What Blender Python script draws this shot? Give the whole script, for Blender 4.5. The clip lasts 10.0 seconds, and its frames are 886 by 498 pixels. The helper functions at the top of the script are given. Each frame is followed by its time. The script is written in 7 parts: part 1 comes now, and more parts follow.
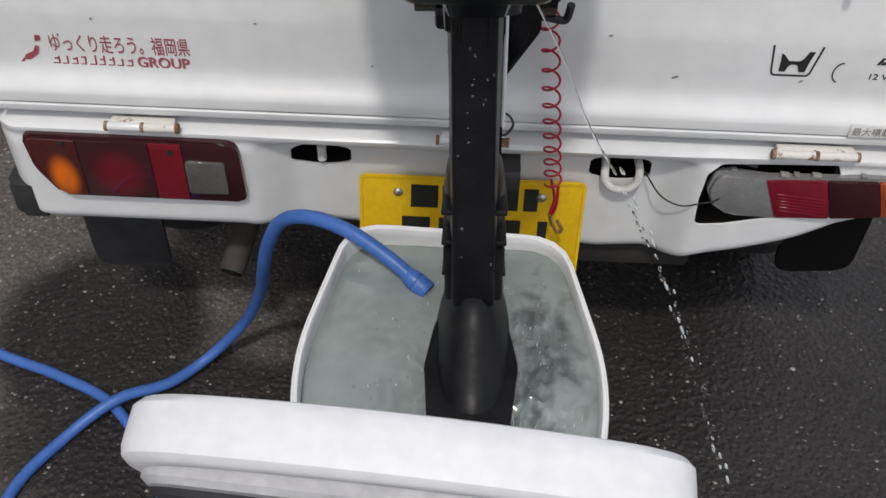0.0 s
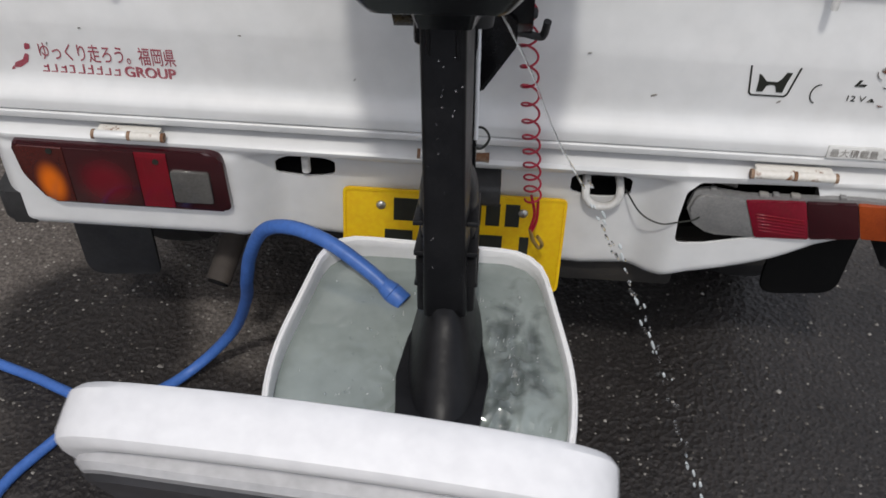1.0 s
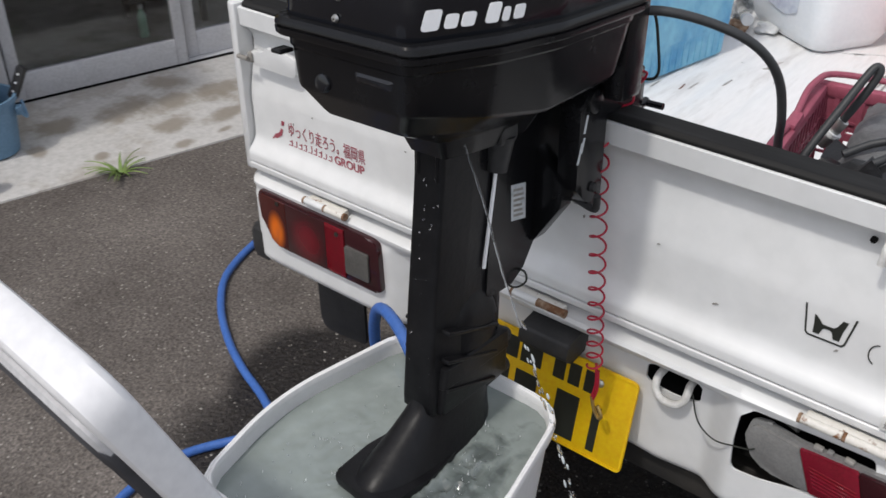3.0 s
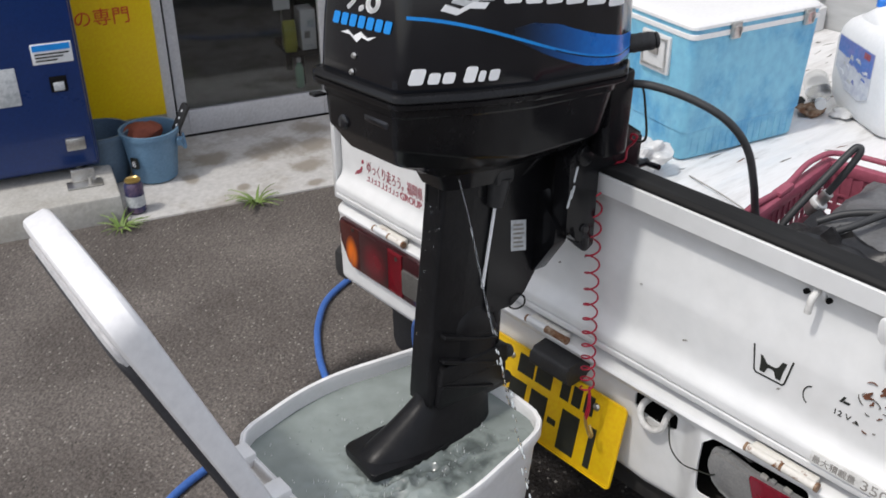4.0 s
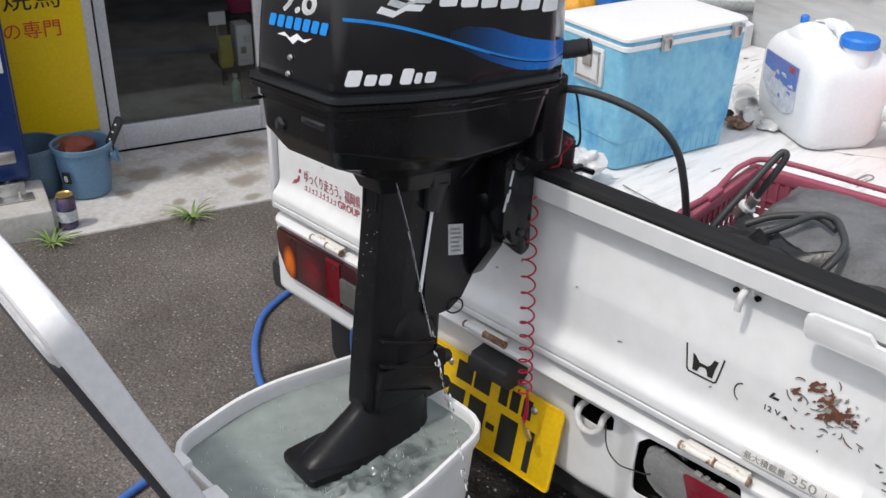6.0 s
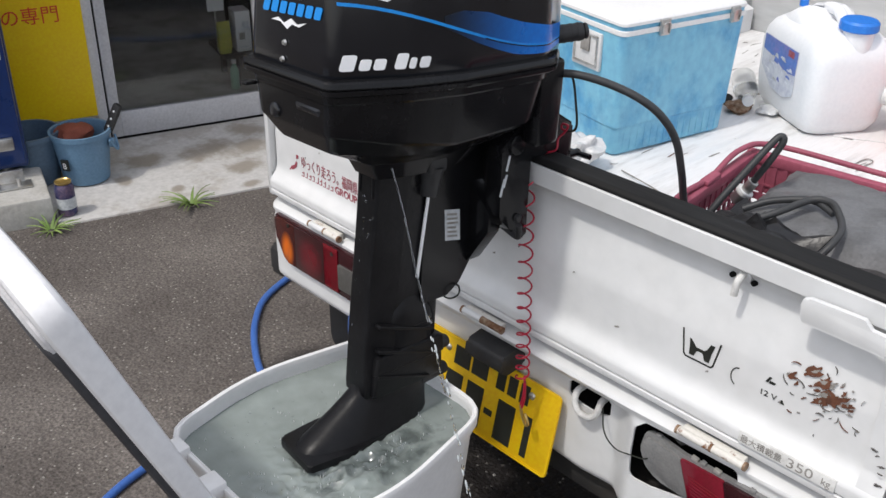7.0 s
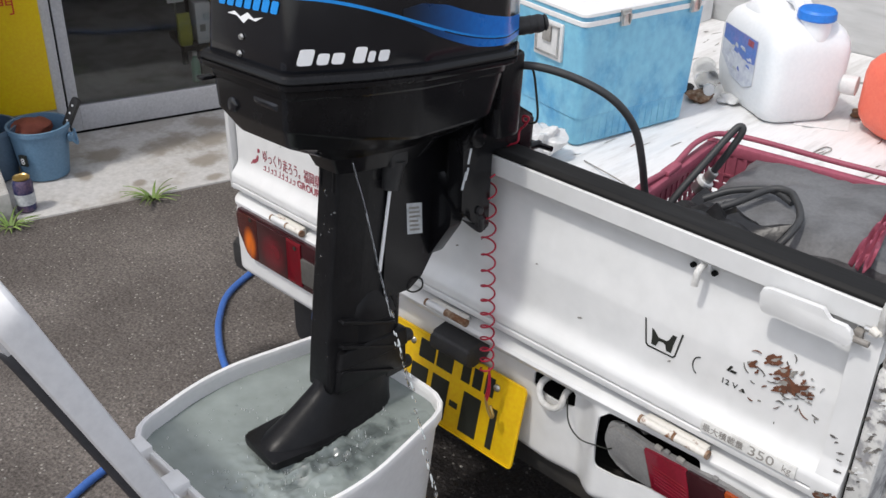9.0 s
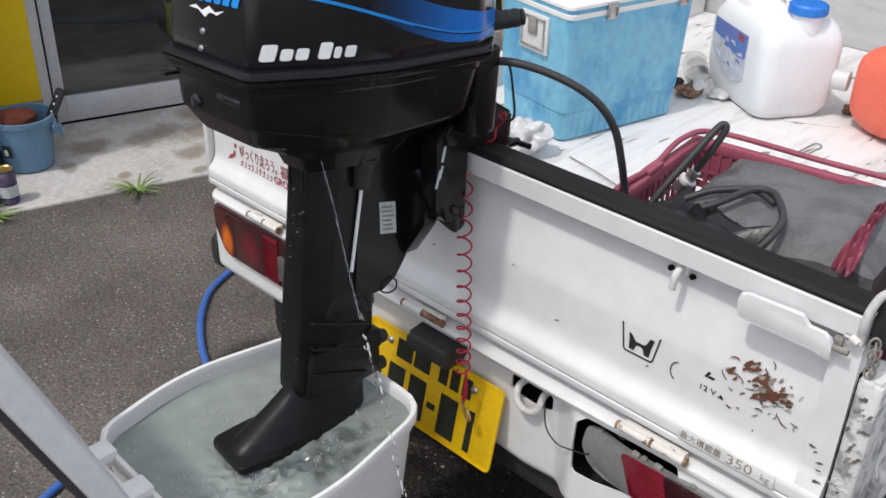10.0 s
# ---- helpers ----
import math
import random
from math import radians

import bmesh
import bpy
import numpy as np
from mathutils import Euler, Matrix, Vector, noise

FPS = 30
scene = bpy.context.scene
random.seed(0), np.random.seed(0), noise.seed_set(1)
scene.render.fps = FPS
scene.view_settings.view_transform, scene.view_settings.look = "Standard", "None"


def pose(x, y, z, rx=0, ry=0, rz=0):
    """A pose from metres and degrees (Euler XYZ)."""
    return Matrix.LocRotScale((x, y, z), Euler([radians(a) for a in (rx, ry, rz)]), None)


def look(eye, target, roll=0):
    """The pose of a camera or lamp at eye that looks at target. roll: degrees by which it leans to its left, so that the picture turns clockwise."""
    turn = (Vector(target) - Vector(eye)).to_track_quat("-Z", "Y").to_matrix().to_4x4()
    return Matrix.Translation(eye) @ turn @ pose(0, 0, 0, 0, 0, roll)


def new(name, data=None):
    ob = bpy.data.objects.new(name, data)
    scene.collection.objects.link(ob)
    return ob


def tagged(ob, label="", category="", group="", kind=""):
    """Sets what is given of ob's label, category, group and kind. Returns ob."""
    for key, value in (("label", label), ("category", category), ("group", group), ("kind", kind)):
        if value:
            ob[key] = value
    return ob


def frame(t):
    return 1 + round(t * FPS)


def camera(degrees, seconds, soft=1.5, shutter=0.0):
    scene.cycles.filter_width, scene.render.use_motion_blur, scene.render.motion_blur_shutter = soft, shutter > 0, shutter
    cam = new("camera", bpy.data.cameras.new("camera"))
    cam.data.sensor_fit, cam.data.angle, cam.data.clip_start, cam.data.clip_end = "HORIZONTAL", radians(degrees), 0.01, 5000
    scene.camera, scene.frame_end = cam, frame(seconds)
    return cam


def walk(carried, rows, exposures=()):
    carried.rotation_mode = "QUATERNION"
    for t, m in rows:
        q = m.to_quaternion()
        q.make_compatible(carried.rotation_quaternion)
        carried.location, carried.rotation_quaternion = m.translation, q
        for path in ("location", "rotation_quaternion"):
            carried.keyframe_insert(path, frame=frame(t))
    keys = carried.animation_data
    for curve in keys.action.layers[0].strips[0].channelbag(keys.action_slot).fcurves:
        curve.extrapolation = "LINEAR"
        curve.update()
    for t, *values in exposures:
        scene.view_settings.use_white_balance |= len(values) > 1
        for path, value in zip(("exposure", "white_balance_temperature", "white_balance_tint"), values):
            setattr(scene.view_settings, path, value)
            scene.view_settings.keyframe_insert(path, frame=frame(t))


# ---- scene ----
cam = camera(48.2, 10.0, soft=1.5, shutter=0.3)
PATH = [
    (0, (-0.133, -0.092, 1.484), (-0.142, 1.308, 0.056), 2.2),
    (0.5, (-0.138, -0.095, 1.483), (-0.139, 1.309, 0.058), 2.7),
    (1, (-0.086, -0.109, 1.483), (-0.123, 1.324, 0.088), 2.54),
    (1.5, (0.064, -0.135, 1.505), (-0.235, 1.351, 0.199), 1.98),
    (2, (0.191, -0.161, 1.492), (-0.400, 1.293, 0.251), -1.60),
    (2.5, (0.355, -0.102, 1.466), (-0.477, 1.325, 0.339), 1.9),
    (2.7, (0.421, -0.081, 1.482), (-0.498, 1.302, 0.363), 0.5),
    (3.8, (0.862, -0.097, 1.581), (-0.451, 1.017, 0.564), 0.5),
    (4, (0.883, -0.112, 1.593), (-0.449, 1.016, 0.618), -0.4),
    (4.5, (0.858, -0.145, 1.58), (-0.389, 1.115, 0.654), 0.7),
    (5, (0.872, -0.155, 1.578), (-0.37, 1.12, 0.665), 1.5),
    (5.5, (0.891, -0.138, 1.576), (-0.375, 1.108, 0.655), 1.2),
    (7, (0.903, -0.117, 1.572), (-0.354, 1.105, 0.61), 0.9),
    (7.5, (0.907, -0.116, 1.573), (-0.342, 1.11, 0.606), 0.7),
    (8, (0.908, -0.112, 1.572), (-0.326, 1.125, 0.599), 0.9),
    (8.5, (0.904, -0.111, 1.574), (-0.315, 1.139, 0.597), 1.3),
    (9, (0.904, -0.107, 1.575), (-0.3, 1.155, 0.596), 1.2),
    (9.5, (0.894, -0.109, 1.573), (-0.297, 1.162, 0.59), 1.5),
    (10, (0.903, -0.05, 1.57), (-0.293, 1.206, 0.574), 1.5),
]
walk(cam, [(t, look(eye, target, roll)) for t, eye, target, roll in PATH], [(0.0, -0.16, 6430, 10), (1.2, -0.15, 6430, 10), (2.5, -0.06, 6430, 10), (4.0, 0.17, 6430, 10), (9.4, 0.215, 6430, 10), (10.0, 0.165, 6430, 10)])

# ---- light: hazy summer sun from behind the camera, high, and the sky ----
SUN_DIR = Vector((0.09, 1.0, -1.75)).normalized()
world = bpy.data.worlds.new("sky")
scene.world = world
world.use_nodes = True
wn = world.node_tree
wn.nodes.clear()
sky = wn.nodes.new("ShaderNodeTexSky")
sky.sky_type = 'NISHITA'
sky.sun_disc = False
sky.sun_elevation = math.asin(-SUN_DIR.z)
sky.sun_rotation = math.atan2(-SUN_DIR.x, -SUN_DIR.y)
sky.dust_density = 3.0
bgn = wn.nodes.new("ShaderNodeBackground")
bgn.inputs[1].default_value = 0.175
outw = wn.nodes.new("ShaderNodeOutputWorld")
haze = wn.nodes.new("ShaderNodeMix")      # bright summer haze evens out the clear sky
haze.data_type = 'RGBA'
haze.inputs[0].default_value = 0.5
haze.inputs[7].default_value = (6.2, 6.1, 6.05, 1)
wn.links.new(sky.outputs[0], haze.inputs[6])
wn.links.new(haze.outputs[2], bgn.inputs[0])
wn.links.new(bgn.outputs[0], outw.inputs[0])
sun_data = bpy.data.lights.new("sun", 'SUN')
sun_data.energy = 1.52
sun_data.angle = radians(3.5)
sun_data.color = (1.0, 0.96, 0.9)
sun = new("sun", sun_data)
sun.matrix_world = look((0, -4, 8), Vector((0, -4, 8)) + SUN_DIR)


# ---- materials ----
def mat(name, col, rough=0.5, metal=0.0, dark=None, amount=0.5, scale=8.0, fine=120.0, bump=0.0, coat=0.0,
        spec=0.5, rough_var=0.1, trans=0.0, ior=1.45, sss=0.0, pieces=0.0, edge=(0.42, 0.72), grain=(1, 1, 1)):
    """Principled surface with a coarse and a fine noise in colour, roughness and relief."""
    m = bpy.data.materials.new(name)
    m.use_nodes = True
    nt = m.node_tree
    b = nt.nodes["Principled BSDF"]
    tc = nt.nodes.new("ShaderNodeTexCoord")
    n1 = nt.nodes.new("ShaderNodeTexNoise")
    n1.inputs["Scale"].default_value = scale
    n1.inputs["Detail"].default_value = 6
    n1.inputs["Roughness"].default_value = 0.65
    n2 = nt.nodes.new("ShaderNodeTexNoise")
    n2.inputs["Scale"].default_value = fine
    n2.inputs["Detail"].default_value = 3
    mp = nt.nodes.new("ShaderNodeMapping")
    mp.inputs["Scale"].default_value = grain
    nt.links.new(tc.outputs["Object"], mp.inputs["Vector"])
    for n in (n1, n2):
        nt.links.new(mp.outputs[0], n.inputs["Vector"])
    ramp = nt.nodes.new("ShaderNodeValToRGB")
    ramp.color_ramp.elements[0].position, ramp.color_ramp.elements[1].position = edge
    nt.links.new(n1.outputs[0], ramp.inputs[0])
    dark = dark or tuple(c * 0.75 for c in col)
    mx = nt.nodes.new("ShaderNodeMix")
    mx.data_type = 'RGBA'
    mx.inputs[6].default_value = (*col, 1)
    mx.inputs[7].default_value = (*dark, 1)
    fac = nt.nodes.new("ShaderNodeMath")
    fac.operation = 'MULTIPLY'
    fac.inputs[1].default_value = amount
    nt.links.new(ramp.outputs[0], fac.inputs[0])
    nt.links.new(fac.outputs[0], mx.inputs[0])
    mx2 = nt.nodes.new("ShaderNodeMix")
    mx2.data_type = 'RGBA'
    mx2.blend_type = 'OVERLAY'
    mx2.inputs[0].default_value = 0.25
    nt.links.new(mx.outputs[2], mx2.inputs[6])
    nt.links.new(n2.outputs[0], mx2.inputs[7])
    src = mx2.outputs[2]
    if pieces:
        oi = nt.nodes.new("ShaderNodeObjectInfo")
        hs = nt.nodes.new("ShaderNodeHueSaturation")
        mr = nt.nodes.new("ShaderNodeMapRange")
        mr.inputs[3].default_value = 1 - pieces
        mr.inputs[4].default_value = 1 + pieces
        nt.links.new(oi.outputs["Random"], mr.inputs[0])
        nt.links.new(mr.outputs[0], hs.inputs["Value"])
        nt.links.new(src, hs.inputs["Color"])
        src = hs.outputs[0]
    nt.links.new(src, b.inputs["Base Color"])
    r = nt.nodes.new("ShaderNodeMapRange")
    r.inputs[3].default_value = max(0.02, rough - rough_var)
    r.inputs[4].default_value = min(1.0, rough + rough_var)
    nt.links.new(n1.outputs[0], r.inputs[0])
    nt.links.new(r.outputs[0], b.inputs["Roughness"])
    b.inputs["Metallic"].default_value = metal
    b.inputs["Specular IOR Level"].default_value = spec
    b.inputs["IOR"].default_value = ior
    b.inputs["Coat Weight"].default_value = coat
    b.inputs["Coat Roughness"].default_value = 0.08
    b.inputs["Transmission Weight"].default_value = trans
    if sss:
        b.inputs["Subsurface Weight"].default_value = sss
        b.inputs["Subsurface Radius"].default_value = (0.02, 0.02, 0.02)
        b.inputs["Subsurface Scale"].default_value = 0.5
    if bump:
        bp = nt.nodes.new("ShaderNodeBump")
        bp.inputs["Strength"].default_value = bump
        bp.inputs["Distance"].default_value = 0.002
        add = nt.nodes.new("ShaderNodeMath")
        nt.links.new(n1.outputs[0], add.inputs[0])
        nt.links.new(n2.outputs[0], add.inputs[1])
        nt.links.new(add.outputs[0], bp.inputs["Height"])
        nt.links.new(bp.outputs[0], b.inputs["Normal"])
    return m


def asphalt(name, wet_at, wet_size):
    """Grey-brown asphalt with pale chips, and a wet patch of uneven outline round wet_at."""
    m = bpy.data.materials.new(name)
    m.use_nodes = True
    nt = m.node_tree
    b = nt.nodes["Principled BSDF"]
    L = nt.links.new
    tc = nt.nodes.new("ShaderNodeTexCoord")
    big = nt.nodes.new("ShaderNodeTexNoise")
    big.inputs["Scale"].default_value = 2.6
    big.inputs["Detail"].default_value = 8
    mid = nt.nodes.new("ShaderNodeTexNoise")
    mid.inputs["Scale"].default_value = 140
    mid.inputs["Detail"].default_value = 5
    vor = nt.nodes.new("ShaderNodeTexVoronoi")
    vor.inputs["Scale"].default_value = 85
    vor.inputs["Randomness"].default_value = 1.0
    for n in (big, mid, vor):
        L(tc.outputs["Object"], n.inputs["Vector"])
    c1 = nt.nodes.new("ShaderNodeValToRGB")
    c1.color_ramp.elements[0].position, c1.color_ramp.elements[0].color = 0.40, (0.106, 0.093, 0.084, 1)
    c1.color_ramp.elements[1].position, c1.color_ramp.elements[1].color = 0.7, (0.168, 0.150, 0.136, 1)
    L(big.outputs[0], c1.inputs[0])
    c2 = nt.nodes.new("ShaderNodeMix")
    c2.data_type, c2.blend_type = 'RGBA', 'OVERLAY'
    c2.inputs[0].default_value = 1.0
    L(c1.outputs[0], c2.inputs[6])
    L(mid.outputs[0], c2.inputs[7])
    # each stone of the mix has its own tone
    cell = nt.nodes.new("ShaderNodeTexVoronoi")
    cell.inputs["Scale"].default_value = 120
    L(tc.outputs["Object"], cell.inputs["Vector"])
    csep = nt.nodes.new("ShaderNodeSeparateColor")
    L(cell.outputs["Color"], csep.inputs[0])
    tone = nt.nodes.new("ShaderNodeMapRange")
    tone.inputs[3].default_value, tone.inputs[4].default_value = 0.76, 1.12
    L(csep.outputs[1], tone.inputs[0])
    toned = nt.nodes.new("ShaderNodeVectorMath")
    toned.operation = 'SCALE'
    L(c2.outputs[2], toned.inputs[0])
    L(tone.outputs[0], toned.inputs["Scale"])
    # chips: small cells picked by their colour
    sep = nt.nodes.new("ShaderNodeSeparateColor")
    L(vor.outputs["Color"], sep.inputs[0])
    pick = nt.nodes.new("ShaderNodeMath")
    pick.operation, pick.inputs[1].default_value = 'GREATER_THAN', 0.875
    L(sep.outputs[0], pick.inputs[0])
    near = nt.nodes.new("ShaderNodeMath")
    near.operation, near.inputs[1].default_value = 'LESS_THAN', 0.27
    L(vor.outputs["Distance"], near.inputs[0])
    both = nt.nodes.new("ShaderNodeMath")
    both.operation = 'MULTIPLY'
    L(pick.outputs[0], both.inputs[0])
    L(near.outputs[0], both.inputs[1])
    chip = nt.nodes.new("ShaderNodeMath")
    chip.operation, chip.inputs[1].default_value = 'MULTIPLY', 0.82
    L(both.outputs[0], chip.inputs[0])
    c3 = nt.nodes.new("ShaderNodeMix")
    c3.data_type = 'RGBA'
    c3.inputs[7].default_value = (0.33, 0.31, 0.28, 1)
    L(chip.outputs[0], c3.inputs[0])
    L(toned.outputs[0], c3.inputs[6])
    # wet patches: the nearest of several ovals, torn by noise
    ln = None
    for (wx, wy), (sx, sy) in zip(wet_at, wet_size):
        off = nt.nodes.new("ShaderNodeVectorMath")
        off.operation, off.inputs[1].default_value = 'SUBTRACT', (wx, wy, 0)
        L(tc.outputs["Object"], off.inputs[0])
        scl = nt.nodes.new("ShaderNodeVectorMath")
        scl.operation, scl.inputs[1].default_value = 'DIVIDE', (sx, sy, 1)
        L(off.outputs[0], scl.inputs[0])
        far_ = nt.nodes.new("ShaderNodeVectorMath")
        far_.operation = 'LENGTH'
        L(scl.outputs[0], far_.inputs[0])
        if ln is None:
            ln = far_.outputs["Value"]
        else:
            least = nt.nodes.new("ShaderNodeMath")
            least.operation = 'MINIMUM'
            L(ln, least.inputs[0])
            L(far_.outputs["Value"], least.inputs[1])
            ln = least.outputs[0]
    wn1 = nt.nodes.new("ShaderNodeTexNoise")
    wn1.inputs["Scale"].default_value = 3.5
    wn1.inputs["Detail"].default_value = 6
    L(tc.outputs["Object"], wn1.inputs["Vector"])
    dist = nt.nodes.new("ShaderNodeMath")
    dist.operation, dist.inputs[1].default_value = 'MULTIPLY_ADD', 0.8
    L(wn1.outputs[0], dist.inputs[0])
    L(ln, dist.inputs[2])
    wet = nt.nodes.new("ShaderNodeMapRange")
    wet.interpolation_type = 'SMOOTHSTEP'
    wet.inputs[1].default_value, wet.inputs[2].default_value = 1.24, 1.66
    wet.inputs[3].default_value, wet.inputs[4].default_value = 1.0, 0.0
    L(dist.outputs[0], wet.inputs[0])
    dk = nt.nodes.new("ShaderNodeMix")
    dk.data_type, dk.blend_type = 'RGBA', 'MULTIPLY'
    dk.inputs[7].default_value = (0.21, 0.21, 0.222, 1)
    L(wet.outputs[0], dk.inputs[0])
    L(c3.outputs[2], dk.inputs[6])
    L(dk.outputs[2], b.inputs["Base Color"])
    ro = nt.nodes.new("ShaderNodeMapRange")
    ro.inputs[3].default_value, ro.inputs[4].default_value = 0.9, 0.45
    L(wet.outputs[0], ro.inputs[0])
    L(ro.outputs[0], b.inputs["Roughness"])
    b.inputs["Specular IOR Level"].default_value = 0.28
    bp = nt.nodes.new("ShaderNodeBump")
    bp.inputs["Strength"].default_value, bp.inputs["Distance"].default_value = 0.8, 0.004
    hh = nt.nodes.new("ShaderNodeMath")
    L(mid.outputs[0], hh.inputs[0])
    L(vor.outputs["Distance"], hh.inputs[1])
    L(hh.outputs[0], bp.inputs["Height"])
    L(bp.outputs[0], b.inputs["Normal"])
    return m


def stained(m, colour, ovals):
    """Adds damp brown stains with torn soft edges; each oval is x, y and its two half widths in world metres."""
    nt = m.node_tree
    b = nt.nodes["Principled BSDF"]
    L = nt.links.new
    old = b.inputs["Base Color"].links[0].from_socket
    tc = nt.nodes.new("ShaderNodeTexCoord")
    ln = None
    for x, y, rx, ry in ovals:
        sub, div, far_ = (nt.nodes.new("ShaderNodeVectorMath") for k in range(3))
        sub.operation, sub.inputs[1].default_value = 'SUBTRACT', (x, y, 0)
        div.operation, div.inputs[1].default_value = 'DIVIDE', (rx, ry, 9)
        far_.operation = 'LENGTH'
        L(tc.outputs["Object"], sub.inputs[0])
        L(sub.outputs[0], div.inputs[0])
        L(div.outputs[0], far_.inputs[0])
        if ln:
            least = nt.nodes.new("ShaderNodeMath")
            least.operation = 'SMOOTH_MIN'
            least.inputs[2].default_value = 0.5
            L(ln, least.inputs[0])
            L(far_.outputs["Value"], least.inputs[1])
            ln = least.outputs[0]
        else:
            ln = far_.outputs["Value"]
    torn = nt.nodes.new("ShaderNodeTexNoise")
    torn.inputs["Scale"].default_value, torn.inputs["Detail"].default_value, torn.inputs["Roughness"].default_value = 6.5, 9, 0.66
    L(tc.outputs["Object"], torn.inputs["Vector"])
    sm = nt.nodes.new("ShaderNodeMath")
    sm.operation, sm.inputs[1].default_value = 'MULTIPLY_ADD', 3.3
    L(torn.outputs[0], sm.inputs[0])
    L(ln, sm.inputs[2])
    damp = nt.nodes.new("ShaderNodeMapRange")
    damp.interpolation_type = 'SMOOTHSTEP'
    damp.inputs[1].default_value, damp.inputs[2].default_value, damp.inputs[3].default_value, damp.inputs[4].default_value = 2.0, 3.0, 0.80, 0.0
    L(sm.outputs[0], damp.inputs[0])
    mx = nt.nodes.new("ShaderNodeMix")
    mx.data_type = 'RGBA'
    mx.inputs[7].default_value = (*colour, 1)
    L(damp.outputs[0], mx.inputs[0])
    L(old, mx.inputs[6])
    L(mx.outputs[2], b.inputs["Base Color"])
    return m


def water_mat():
    """Cloudy greenish water: a glossy surface over a milky body."""
    m = mat("water", (0.255, 0.290, 0.275), 0.03, dark=(0.200, 0.232, 0.220), amount=0.8, scale=5, fine=24, rough_var=0.01, spec=0.75, sss=0.1)
    nt = m.node_tree
    b = nt.nodes["Principled BSDF"]
    n = nt.nodes.new("ShaderNodeTexNoise")
    n.inputs["Scale"].default_value, n.inputs["Detail"].default_value = 60, 4
    tc = nt.nodes.new("ShaderNodeTexCoord")
    # dark reflection of the motor's foot, painted into the milky colour with torn edges
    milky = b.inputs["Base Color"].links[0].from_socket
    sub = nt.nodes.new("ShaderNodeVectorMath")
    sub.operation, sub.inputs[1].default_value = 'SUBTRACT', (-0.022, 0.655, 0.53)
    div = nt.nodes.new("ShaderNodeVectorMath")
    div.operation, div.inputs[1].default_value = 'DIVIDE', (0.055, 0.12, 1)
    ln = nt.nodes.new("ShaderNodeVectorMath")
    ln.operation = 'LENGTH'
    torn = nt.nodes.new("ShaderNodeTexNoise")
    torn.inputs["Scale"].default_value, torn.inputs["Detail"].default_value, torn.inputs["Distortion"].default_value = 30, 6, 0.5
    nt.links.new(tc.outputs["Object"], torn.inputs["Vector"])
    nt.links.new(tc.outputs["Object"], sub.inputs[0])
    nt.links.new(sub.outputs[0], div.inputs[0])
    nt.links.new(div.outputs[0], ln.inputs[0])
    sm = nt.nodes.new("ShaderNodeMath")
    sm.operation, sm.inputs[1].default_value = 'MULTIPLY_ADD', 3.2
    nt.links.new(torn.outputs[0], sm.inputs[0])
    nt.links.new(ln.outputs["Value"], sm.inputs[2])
    foot_dark = nt.nodes.new("ShaderNodeMapRange")
    foot_dark.inputs[1].default_value, foot_dark.inputs[2].default_value, foot_dark.inputs[3].default_value, foot_dark.inputs[4].default_value = 1.85, 2.7, 0.62, 0.0
    nt.links.new(sm.outputs[0], foot_dark.inputs[0])
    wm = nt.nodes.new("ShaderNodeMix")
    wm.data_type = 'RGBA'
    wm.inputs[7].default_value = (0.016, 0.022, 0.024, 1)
    nt.links.new(foot_dark.outputs[0], wm.inputs[0])
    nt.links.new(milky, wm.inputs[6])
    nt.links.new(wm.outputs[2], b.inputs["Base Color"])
    nt.links.new(tc.outputs["Object"], n.inputs["Vector"])
    bp = nt.nodes.new("ShaderNodeBump")
    bp.inputs["Strength"].default_value, bp.inputs["Distance"].default_value = 0.10, 0.003
    nt.links.new(n.outputs[0], bp.inputs["Height"])
    nt.links.new(bp.outputs[0], b.inputs["Normal"])
    return m


def glass_mat(name, col=(1, 1, 1), rough=0.02, ior=1.45):
    m = bpy.data.materials.new(name)
    m.use_nodes = True
    b = m.node_tree.nodes["Principled BSDF"]
    b.inputs["Base Color"].default_value = (*col, 1)
    b.inputs["Roughness"].default_value = rough
    b.inputs["Transmission Weight"].default_value = 1
    b.inputs["IOR"].default_value = ior
    return m


